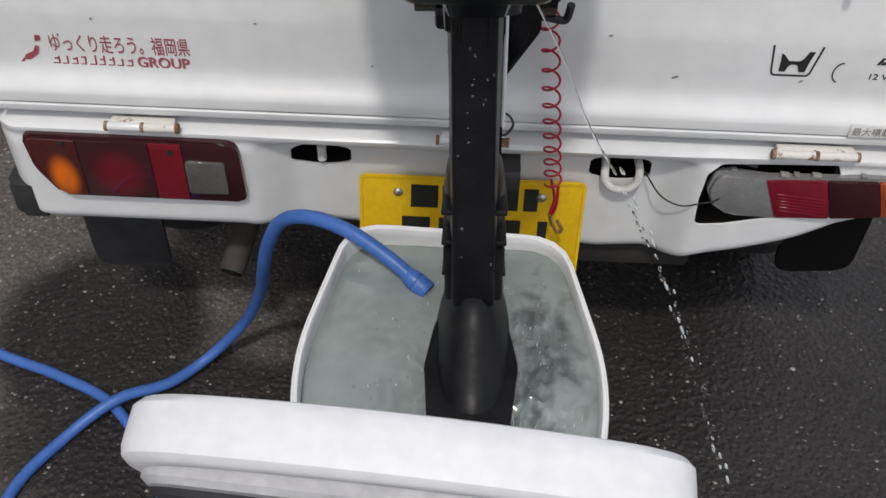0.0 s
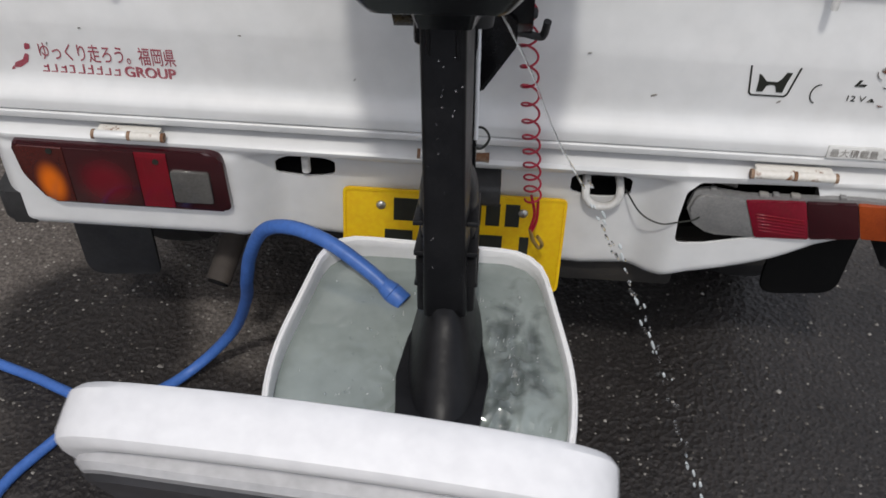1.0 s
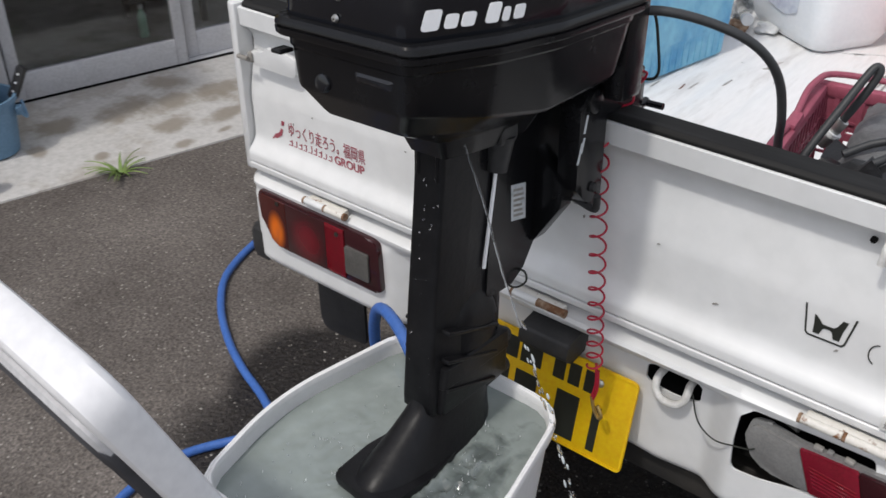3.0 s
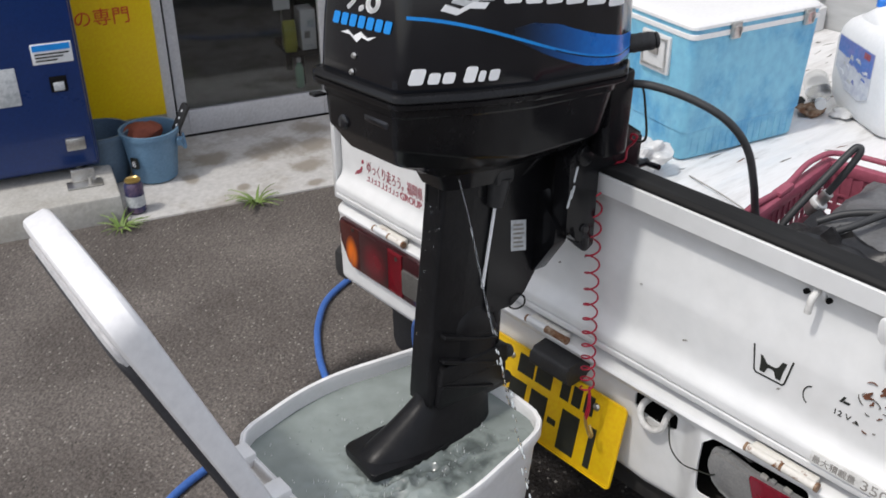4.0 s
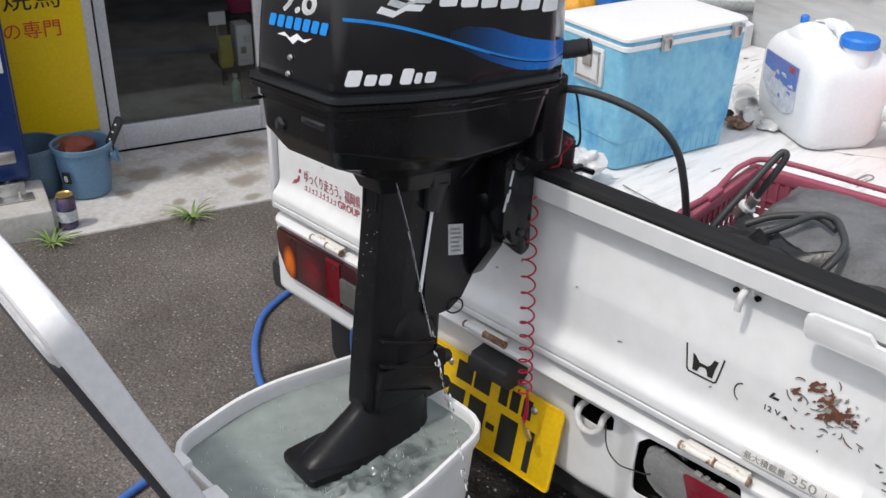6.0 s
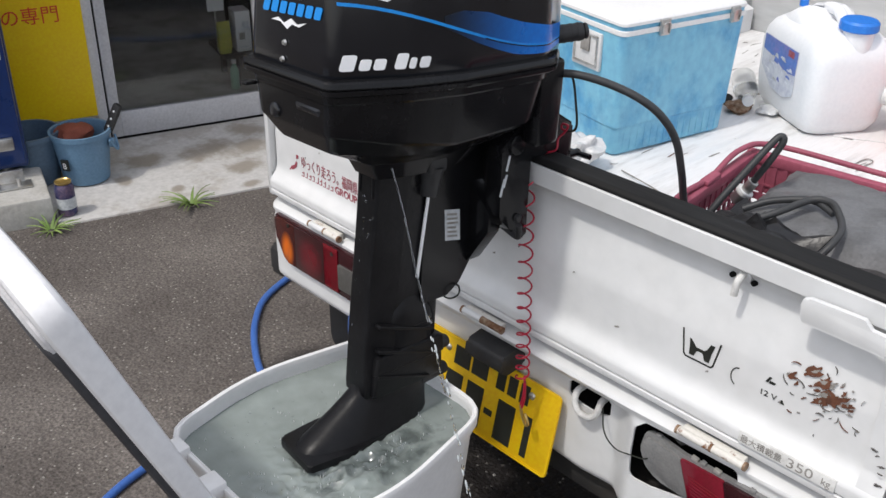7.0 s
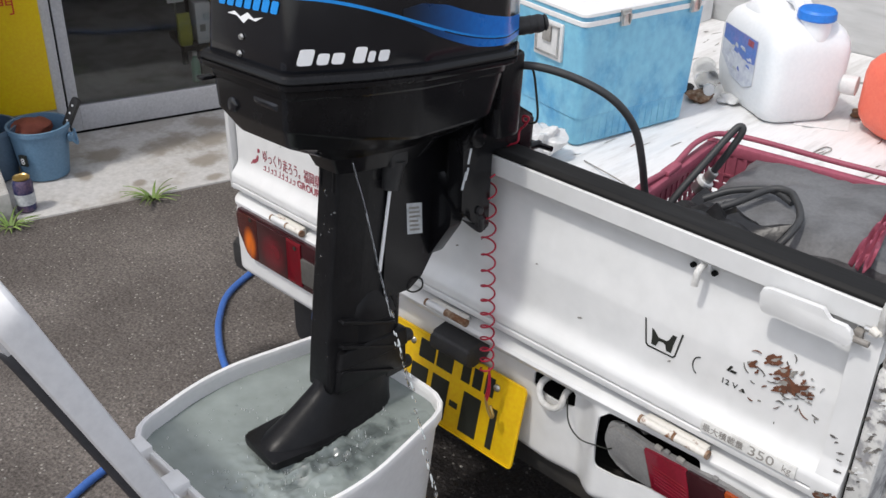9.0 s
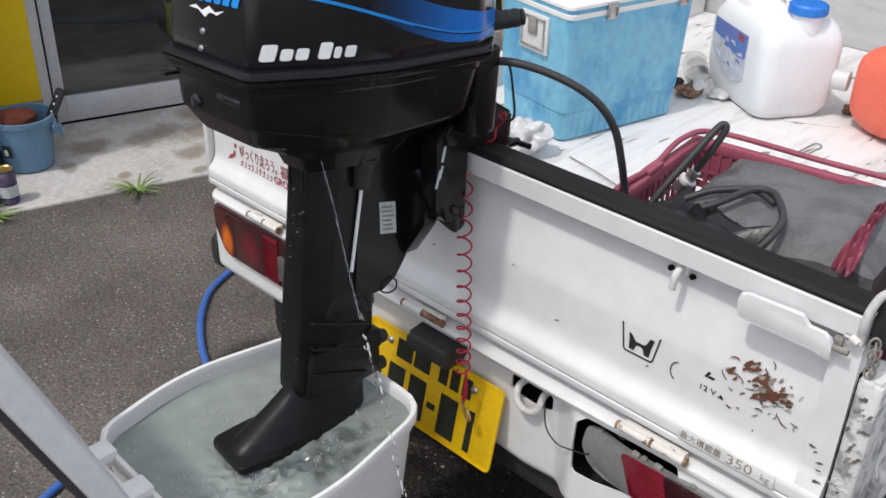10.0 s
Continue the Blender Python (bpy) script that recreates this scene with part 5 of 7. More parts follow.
for i in range(12):
    wpart("rust_spot", flake(0.586 + rnd.gauss(0, 0.009), 0.645 + abs(rnd.gauss(0, 0.006)), rnd.uniform(0.002, 0.0065), 130 + i, 0.9708 - 0.00003 * i), M_RUST if i % 3 else M_SCRAPE, truck)
for i, (x, z) in enumerate(((0.598, 0.845), (0.572, 0.812), (0.576, 0.735), (0.581, 0.728), (0.590, 0.715), (0.592, 0.708), (0.594, 0.69))):
    wpart("scratch", flake(x, z, rnd.uniform(0.0018, 0.0036), 160 + i, 0.9846 if z > 0.71 else 0.9790), M_RUST if i == 0 else M_SCRAPE, truck)
for i in range(30):
    x = 0.612 + 0.024 * rnd.random()
    wpart("scratch", flake(x, rnd.uniform(0.66, 0.84), rnd.uniform(0.0015, 0.0050), 190 + i, 0.9838 - 0.277 * (x - 0.6075) - 0.00003 * i), (M_SCRAPE, M_PRIMER, M_PAINT)[i % 3], truck)
wpart("cab_back", span(XL + 0.005, XR - 0.005, 2.945, 3.0, 0.45, 1.75, bev=0.02), M_CABWALL, truck, "greyer white cab rear wall")
for x, z, w in ((-0.590, 0.930, 0.024), (-0.470, 0.908, 0.048), (-0.412, 0.905, 0.030)):
    wpart("guard_foot", span(x, x + w, 2.90, 2.944, z, 1.0, bev=0.004), M_RUSTEDGE if w == 0.030 else M_PRIMER, truck)
wpart("rear_window", span(-0.62, 0.44, 2.935, 2.944, 0.98, 1.45, bev=0.004), M_SHADE_BLACK, truck)
wpart("cab", span(XL + 0.005, XR - 0.005, 3.002, 4.1, 0.35, 1.78, bev=0.08, seg=4), M_PAINT, truck)
for xw in (-0.66, 0.475):
    wpart("wheel", moved(lathe([(0.02, -0.06), (0.22, -0.072), (0.262, -0.055), (0.27, -0.02), (0.27, 0.02), (0.262, 0.055), (0.22, 0.072), (0.02, 0.06)], 32), Matrix.Translation((xw, 3.4, 0.27)) @ pose(0, 0, 0, 0, 90, 0)), M_RUBBER, truck)
rnd = random.Random(31)
FLAT = Matrix(((1, 0, 0, 0), (0, 0, 1, 0), (0, -1, 0, 0.6216), (0, 0, 0, 1)))
for i in range(120):
    x, y = rnd.uniform(-0.72, 0.56), rnd.uniform(1.15, 2.85)
    ln, wd = rnd.uniform(0.01, 0.07), rnd.uniform(0.0008, 0.0028)
    a = rnd.gauss(0, 0.12)
    pts = [(x, y), (x + wd, y + ln * 0.2), (x + wd + a * ln, y + ln), (x + a * ln, y + ln * 0.9), (x - wd * 0.5, y + ln * 0.4)]
    wpart("bed_scratch", prism(pts, 0.6213, 0.6216 + 0.00001 * i, "z"), M_PRIMER if i % 4 else M_RUST, truck)
for x, y in ((0.10, 1.95), (0.26, 2.02), (0.02, 2.08)):
    hk = tube([(x, y, 0.622), (x + 0.004, y + 0.075, 0.6225), (x + 0.018, y + 0.085, 0.6225), (x + 0.026, y + 0.07, 0.6225), (x + 0.022, y + 0.045, 0.622)], 0.0016, 6, 4)
    wpart("tie_outline", hk, M_PRIMER, truck)
for i, (x, y, r_) in enumerate(((0.20, 1.90, 0.008), (0.24, 1.84, 0.004), (0.10, 1.88, 0.005), (-0.02, 2.02, 0.005), (0.33, 2.05, 0.006))):
    wpart("rust_spot", moved(flake(x, -y, r_, 600 + i, 0.0), FLAT @ Matrix.Translation((0, 0, 0))), M_RUST, truck)
for i in range(54):
    wpart("bed_stain", moved(flake(rnd.uniform(-0.7, 0.55), rnd.uniform(1.2, 2.85), rnd.uniform(0.003, 0.012), 200 + i, 0.0), Matrix(((1, 0, 0, 0), (0, 0, 1, 0), (0, -1, 0, 0.6214), (0, 0, 0, 1)))), M_PRIMER if i % 3 else M_BED, truck)

# ---- outboard motor, clamped on the tailgate, leaning slightly ----
motor = thing("outboard_motor", "black outboard motor with blue and white decals clamped on the tailgate", "motor", pose(-0.115, 0.70, 0.98, -5.5, -2.3, 0))


def wl(y, z):
    """World (y, z) to the motor's own (y, z)."""
    a, b = y - 0.70, z - 0.98
    return 0.9954 * a - 0.0958 * b, 0.0958 * a + 0.9954 * b


HALF = [(0.086, -0.122), (0.122, -0.020), (0.138, 0.070), (0.138, 0.232), (0.095, 0.316)]
RAD = [0.022, 0.10, 0.12, 0.06, 0.05]


def plan(z, k=1.0, grow=0.0, cy=0.075):
    pts = [(x * k + grow, cy + (y - cy) * k + (grow if y > cy else -grow)) for x, y in HALF]
    full = round_poly(pts + [(-x, y) for x, y in pts[::-1]], RAD + RAD[::-1], 5)
    return [(p[0], p[1], z) for p in full]


LEVELS = ((0.168, 0.992), (0.172, 1.0), (0.20, 0.996), (0.24, 0.986), (0.28, 0.970), (0.32, 0.948), (0.355, 0.915), (0.385, 0.865), (0.405, 0.79), (0.417, 0.66), (0.423, 0.40))
part("cowl", loft([plan(z, k) for z, k in LEVELS]), M_COWL, motor, "glossy black engine cowl")


def level(z):
    for (a, ka), (b, kb) in zip(LEVELS, LEVELS[1:]):
        if a <= z <= b:
            return ka + (kb - ka) * (z - a) / (b - a)
    return 1.0


def side_x(y, z):
    """Half width of the cowl at (y, z)."""
    ring_ = plan(z, level(z))
    right = [p for p in ring_ if p[0] > 0]
    for p, q in zip(right, right[1:]):
        if min(p[1], q[1]) <= y <= max(p[1], q[1]) and abs(p[1] - q[1]) > 1e-7:
            t = (y - p[1]) / (q[1] - p[1])
            return p[0] + (q[0] - p[0]) * t
    return 0.1


def on_side(polys, off=0.0009):
    """Lays polygons given in (y, z) on the starboard side of the cowl."""
    bm = bmesh.new()
    for poly in polys:
        b = bmesh.new()
        b.faces.new([b.verts.new((0, p[0], p[1])) for p in poly])
        y = min(p[0] for p in poly)
        while y < max(p[0] for p in poly):
            y += 0.012
            bmesh.ops.bisect_plane(b, geom=list(b.verts) + list(b.edges) + list(b.faces), plane_co=(0, y, 0), plane_no=(0, 1, 0))
        for vt in b.verts:
            vt.co.x = side_x(vt.co.y, vt.co.z) + off
        ex = bmesh.ops.extrude_face_region(b, geom=list(b.faces))
        bmesh.ops.translate(b, vec=(-0.0006, 0, 0), verts=[e for e in ex["geom"] if isinstance(e, bmesh.types.BMVert)])
        bm = join(bm, b)
    return bm


def slant(y, z, w, h, sh=0.25):
    return [(y, z), (y + w, z), (y + w + sh * h, z + h), (y + sh * h, z + h)]


# blue sweep along the side: a thin bright line, and a band above it that fades in from black
S3 = lambda t: t * t * (3 - 2 * t)


def sweep(y):
    """Height of the bright line at y."""
    return 0.2640 - 0.0735 * S3(min(max((y + 0.13) / 0.36, 0), 1))


def band_top(y):
    return sweep(y) + float(np.interp(y, (0.03, 0.06, 0.105, 0.156, 0.211, 0.257, 0.304), (0.010, 0.025, 0.033, 0.031, 0.028, 0.0225, 0.019)))


def strip_poly(top, bot, y0, y1, n=18):
    ys = [y0 + (y1 - y0) * i / n for i in range(n + 1)]
    return [(y, bot(y)) for y in ys] + [(y, top(y)) for y in ys[::-1]]


def fading_blue():
    """Printed band: black at its start, blue towards its end."""
    m = mat("fading_blue_print", (0.006, 0.17, 0.62), 0.3, dark=(0.005, 0.13, 0.52), amount=0.6, scale=9)
    nt = m.node_tree
    b = nt.nodes["Principled BSDF"]
    tc = nt.nodes.new("ShaderNodeTexCoord")
    sep = nt.nodes.new("ShaderNodeSeparateXYZ")
    mr = nt.nodes.new("ShaderNodeMapRange")
    mr.interpolation_type = 'SMOOTHSTEP'
    mr.inputs[1].default_value, mr.inputs[2].default_value = 0.02, 0.235
    mx = nt.nodes.new("ShaderNodeMix")
    mx.data_type = 'RGBA'
    mx.inputs[6].default_value = (0.003, 0.006, 0.012, 1)
    old = b.inputs["Base Color"].links[0].from_socket
    nt.links.new(tc.outputs["Object"], sep.inputs[0])
    nt.links.new(sep.outputs["Y"], mr.inputs[0])
    nt.links.new(mr.outputs[0], mx.inputs[0])
    nt.links.new(old, mx.inputs[7])
    nt.links.new(mx.outputs[2], b.inputs["Base Color"])
    return m


M_FADEBLUE = fading_blue()
part("blue_band", on_side([strip_poly(band_top, lambda y: sweep(y) - float(np.interp(y, (0.03, 0.085, 0.16, 0.215, 0.303), (0.004, 0.011, 0.0150, 0.0130, 0.011))), 0.03, 0.292, 26)], 0.0007), M_FADEBLUE, motor, "blue band fading in from black")
part("blue_line", on_side([strip_poly(lambda y: sweep(y) + 0.0012, lambda y: sweep(y) - 0.0030 + 0.0015 * S3(min(max(y / 0.25, 0), 1)), -0.1105, 0.290)], 0.0011), M_BLUEINK, motor, "bright blue line decal")
part("dark_line", on_side([strip_poly(lambda y: sweep(y) - 0.0016, lambda y: sweep(y) - 0.0030, 0.10, 0.290)], 0.0014), M_COWL, motor)


def soft_block(y, z, w, h, sh=0.25, r=0.004):
    return [(p.x, p.y) for p in round_poly(slant(y, z, w, h, sh), r, 3)]


# maker's wordmark as plain slanted blocks, with a waved flag shape
for y0, z0, w_ in ((0.0125, 0.2755, 0.0265), (0.0450, 0.2735, 0.0265), (0.0780, 0.2710, 0.0305), (0.1150, 0.2675, 0.0345), (0.1560, 0.2630, 0.0370), (0.2000, 0.2580, 0.0400)):
    part("wordmark_block", on_side([soft_block(y0, z0, w_, 0.036)]), M_WHITEINK, motor)
part("wordmark_block", on_side([soft_block(-0.026, 0.2965, 0.030, 0.030, 0.25)]), M_WHITEINK, motor)
for k in range(3):
    y0, z0 = -0.070 + 0.013 * k, 0.2700 + 0.0095 * k
    part("flag_mark", on_side([[(y0, z0), (y0 + 0.020, z0 - 0.006), (y0 + 0.036, z0 + 0.002), (y0 + 0.056, z0 + 0.001), (y0 + 0.062, z0 + 0.0085), (y0 + 0.040, z0 + 0.010), (y0 + 0.024, z0 + 0.0015), (y0 + 0.006, z0 + 0.0075)]]),
         M_WHITEINK if k != 1 else M_STICKER, motor)
# model name as low rounded blocks
for y0, w_, h_ in ((-0.1105, 0.0185, 0.0200), (-0.0865, 0.0145, 0.0140), (-0.0680, 0.0150, 0.0140), (-0.0410, 0.0150, 0.0200), (-0.0220, 0.0095, 0.0140), (-0.0068, 0.0150, 0.0140)):
    part("model_block", on_side([soft_block(y0, 0.1803, w_, h_, 0.28, 0.0035)]), M_WHITEINK, motor)


def aft(x, z, lean=4):
    k = level(z)
    return pose(x, 0.075 - 0.197 * k - 0.0012, z, 90 - lean, 0, 0) @ pose(0, 0, 0, 0, 0, 2.5)


part("power_mark", join(*[moved(text_mesh("9.8", 0.062, 0.0008, shear=0.18, squeeze=0.98), Matrix.Translation((d, 0.4 * d, 0))) for d in (0.0, 0.0012, 0.0024)]), M_WHITEINK, motor, "white power number", m=aft(-0.034, 0.2565, 7))
for i in range(7):
    part("small_mark_block", prism([(p.x, p.y) for p in round_poly(slant(0, 0, 0.0135, 0.0155, 0.3), 0.003, 3)], -0.0004, 0.0004, "z"), M_BLUEINK, motor, m=aft(-0.0555 + 0.0180 * i, 0.2345 + 0.0008 * i, 5))
part("wave_mark", prism([(-0.030, 0.006), (-0.018, 0.010), (-0.008, 0.004), (0.004, 0.011), (0.014, 0.005), (0.030, 0.009), (0.018, 0.002), (0.006, 0.004), (-0.002, -0.003), (-0.014, 0.005)], -0.0004, 0.0004, "z"),
     M_WHITEINK, motor, m=aft(0.002, 0.2215, 4) @ Matrix.Scale(1.25, 4, (1, 0, 0)))
for xs, z in ((-0.005, 0.2005), (-0.009, 0.1785)):
    part("cowl_screw", lathe([(0.001, 0.003), (0.003, 0.0028), (0.0044, 0.0)], 12), M_SILVER, motor, m=aft(xs, z, 2))
# seam lip and lower tray
lip = loft([plan(0.148, 1.0, 0.001), plan(0.1495, 1.0, 0.0075), plan(0.1515, 1.0, 0.0092), plan(0.1575, 1.0, 0.0098), plan(0.1585, 1.0, 0.0068), plan(0.1600, 1.0, 0.0068), plan(0.1610, 1.0, 0.0098), plan(0.1665, 1.0, 0.0090), plan(0.1690, 1.0, 0.0070), plan(0.1700, 1.0, 0.001)])
for vt in lip.verts:
    if vt.co.y > 0.25:      # the lip dies out towards the front
        vt.co.x *= 1 - 0.9 * (vt.co.y - 0.25)
        vt.co.y = 0.25 + (vt.co.y - 0.25) * 0.82
part("seam_lip", lip, M_BLACK, motor)
part("front_column", span(0.098, 0.130, 0.236, 0.288, 0.030, 0.162, bev=0.008), M_BLACK, motor)


def tray_loop(z, x, y0, y1):
    base = plan(z)
    ymin, ymax = -0.122, 0.316
    return [(p[0] * x / 0.138, y0 + (p[1] - ymin) / (ymax - ymin) * (y1 - y0), z) for p in base]


def sag(ring_, d):
    """Lets the belly of the tray hang lower amidships by d."""
    return [(x, y, z - d * math.sin(0.5 * math.pi * min(max((y + 0.10) / 0.24, 0), 1)) * (1 - min(max((y - 0.16) / 0.16, 0), 1))) for x, y, z in ring_]


part("lower_tray", loft([tray_loop(0.150, 0.1375, -0.121, 0.312), tray_loop(0.138, 0.1365, -0.1205, 0.311), tray_loop(0.135, 0.1340, -0.1180, 0.309)] +
                        [sag(tray_loop(*a), d) for d, a in ((0.030, (0.095, 0.1270, -0.1150, 0.296)), (0.030, (0.091, 0.1245, -0.1135, 0.294)), (0.030, (0.088, 0.1205, -0.1110, 0.291)), (0.022, (0.068, 0.0985, -0.0985, 0.270)), (0.020, (0.062, 0.0925, -0.0930, 0.264)), (0.018, (0.0595, 0.0870, -0.0870, 0.258)),
                                                            (0.010, (0.038, 0.0640, -0.0300, 0.236)), (0.0, (0.020, 0.0500, 0.0, 0.22)), (0.0, (-0.005, 0.0420, 0.014, 0.19)))]),
     M_BLACK, motor, "black lower engine tray", sharp=22)
part("latch_tab", span(-0.098, -0.082, -0.132, -0.112, 0.128, 0.133, bev=0.002), M_BLACK, motor)
part("front_block", join(span(-0.06, 0.07, 0.260, 0.300, 0.02, 0.165, bev=0.012), span(0.045, 0.098, 0.245, 0.292, 0.03, 0.19, bev=0.01)), M_BLACK, motor)
part("start_grip", join(span(0.06, 0.085, 0.285, 0.322, 0.10, 0.125, bev=0.005), cyl((0.07, 0.30, 0.085), (0.07, 0.322, 0.085), 0.013, n=14, bev=0.003)), M_BLACK, motor)
gr = part("tiller_grip", join(cyl((0.075, 0.300, 0.182), (0.110, 0.345, 0.192), 0.0140, 0.0136, n=20, bev=0.003), cyl((0.110, 0.345, 0.192), (0.1145, 0.3505, 0.1933), 0.0136, 0.0118, n=20, bev=0.004)), M_RUBBER, motor, "black rubber tiller grip")
for i in range(3):
    c = Vector((0.075, 0.300, 0.182)).lerp(Vector((0.110, 0.345, 0.192)), 0.45 + 0.2 * i)
    d = Vector((0.035, 0.045, 0.010)).normalized() * 0.002
    part("rib", cyl(c - d, c + d, 0.01425, n=20), M_RUBBER, gr)
# recessed hand hold and ledge on the tray
part("hand_hold", loft([[(x, -0.1165 - 0.0016 * k, z) for x, z in round_poly([(0.012 + 0.003 * k, 0.116 + 0.002 * k), (0.060 - 0.003 * k, 0.116 + 0.002 * k), (0.066 - 0.003 * k, 0.128 - 0.002 * k), (0.008 + 0.003 * k, 0.128 - 0.002 * k)], 0.004, 4)] for k in (-1, 0, 1, 2)]), M_COWL, motor)
part("round_boss", cyl((-0.036, -0.112, 0.104), (-0.036, -0.1195, 0.105), 0.0115, 0.0100, n=18, bev=0.002), M_COWL, motor)


# leg: an oval housing, with the lower mount bulge
def foil(z, y0, y1, h, n=28, sharp=2.6):
    cy, ly = (y0 + y1) / 2, (y1 - y0) / 2
    out = []
    for k in range(n):
        a = 2 * math.pi * k / n
        c, s = math.cos(a), math.sin(a)
        out.append((h * math.copysign(abs(c) ** (2 / sharp), c), cy + ly * math.copysign(abs(s) ** (2 / sharp), s), z))
    return out


def block(z, y0, y1, h, r=0.007):
    """Rounded rectangle across the leg."""
    return [(p.x, p.y, z) for p in round_poly([(-h, y0), (h, y0), (h, y1), (-h, y1)], r, 4)]


def wedge(z, y0, y1, a0, a1, b0, b1, r=0.006):
    """Leg section: its aft face runs from a0 to a1, its front from b0 to b1."""
    ym = y0 + 0.055
    return [(p.x, p.y, z) for p in round_poly([(a0, y0), (a1, y0), (b1, ym), (b1, y1), (b0, y1), (b0, ym)], [r, r, 0.03, 0.008, 0.008, 0.03], 4)]


part("leg", loft([wedge(0.03, 0.019, 0.118, -0.0245, 0.0210, -0.0305, 0.0275), wedge(-0.04, 0.0185, 0.116, -0.0245, 0.0210, -0.0300, 0.0270), wedge(-0.10, 0.0150, 0.116, -0.0240, 0.0210, -0.0290, 0.0265), wedge(-0.20, 0.008, 0.118, -0.0235, 0.0215, -0.0280, 0.0260),
                  wedge(-0.30, 0.004, 0.122, -0.0245, 0.0235, -0.0275, 0.0265), wedge(-0.352, 0.003, 0.124, -0.0255, 0.0250, -0.0275, 0.0270), wedge(-0.366, 0.004, 0.124, -0.0255, 0.0250, -0.0275, 0.0270), wedge(-0.371, 0.008, 0.120, -0.0235, 0.0230, -0.0255, 0.0250)]),
     M_MATT, motor, "black painted leg wet with drops")
part("leg_collar", loft([wedge(z, y0, 0.112, -0.029 - h, 0.021, -0.033 - h, 0.0272) for z, y0, h in ((-0.030, 0.030, 0.0), (-0.026, 0.026, 0.002), (0.02, 0.024, 0.002))]), M_BLACK, motor)
for x_, z0_ in ((-0.0165, -0.012), (0.0125, -0.016)):
    part("leg_rib", loft([[(x_ + w_ * math.cos(a), 0.0186 + d_ + w_ * math.sin(a), z) for a in [2 * math.pi * k / 10 for k in range(10)]] for z, w_, d_ in ((z0_ - 0.028, 0.0006, 0.002), (z0_ - 0.020, 0.0022, 0.0), (0.035, 0.0026, 0.0))]), M_MATT, motor)
mount = part("lower_mount", loft([foil(-0.212, 0.060, 0.118, 0.026), foil(-0.228, 0.045, 0.134, 0.0320), foil(-0.246, 0.040, 0.146, 0.0345), foil(-0.262, 0.040, 0.152, 0.0352), foil(-0.264, 0.046, 0.150, 0.0330), foil(-0.296, 0.046, 0.153, 0.0335)]), M_MATT, motor)
part("mount_cover", loft([block(-0.297, 0.030, 0.152, 0.0325), block(-0.300, 0.020, 0.162, 0.0350), block(-0.328, 0.016, 0.165, 0.0352), block(-0.330, 0.018, 0.162, 0.0338), block(-0.366, 0.014, 0.164, 0.0340), block(-0.372, 0.020, 0.158, 0.0310)]), M_MATT, motor)
for z in (-0.331, -0.382):
    part("mount_knob", join(cyl((0.008, 0.13, z), (0.008, 0.172, z), 0.015, 0.0125, n=18, bev=0.002), cyl((0.008, 0.170, z), (0.008, 0.194, z - 0.001), 0.0125, 0.0115, n=18, bev=0.004)), M_RUBBER, mount)
for s_ in (-1, 1):
    for z in (-0.236, -0.279, -0.324):
        part("mount_ridge", prism(round_poly([(0.022, z - 0.004), (0.132, z - 0.040), (0.134, z - 0.046), (0.020, z - 0.010)], 0.002, 2), 0.020 * s_, 0.0368 * s_, "x", bev=0.0015), M_MATT, mount)
# swivel bracket
sw = round_poly([(0.108, 0.02), (0.108, -0.232), (0.166, -0.232), (0.192, -0.216), (0.245, -0.136), (0.262, -0.085), (0.262, 0.03)], [0.004, 0.006, 0.006, 0.010, 0.02, 0.02, 0.004], 4)
swb = part("swivel_bracket", prism(sw, -0.030, 0.030, "x", bev=0.006), M_BLACK, motor)
part("bracket_web", prism(round_poly([(0.026, -0.180), (0.034, -0.180), (0.074, -0.118), (0.074, -0.088), (0.026, -0.040)], [0.003, 0.006, 0.006, 0.004, 0.003], 3), 0.205, 0.232, "y", bev=0.003), M_BLACK, motor)
part("steering_tube", cyl((0, 0.137, -0.30), (0, 0.137, 0.0), 0.026, n=20), M_BLACK, motor)
st_ = part("info_sticker", prism([(0.150, -0.080), (0.183, -0.086), (0.188, -0.139), (0.155, -0.133)], 0.0302, 0.0310, "x"), M_STICKER, swb, "pale information sticker")
for i in range(6):
    z = -0.128 + 0.0075 * i
    part("print_bar", prism([(0.159 - 0.0008 * i, z), (0.181 - 0.002 * (i % 3), z - 0.004), (0.181 - 0.002 * (i % 3), z - 0.0005), (0.159 - 0.0008 * i, z + 0.0035)], 0.0309, 0.0314, "x"), M_PRIMER, st_)
part("link_rod", cyl((0.0300, 0.0985, -0.180), (0.0310, 0.1138, -0.040), 0.0027, n=10), M_WHITEINK, motor, "white link rod")
part("rod_boot", join(cyl((0.032, 0.112, -0.046), (0.034, 0.116, 0.0), 0.014, 0.018, n=16), span(0.015, 0.048, 0.098, 0.135, -0.01, 0.03, bev=0.006)), M_RUBBER, motor)
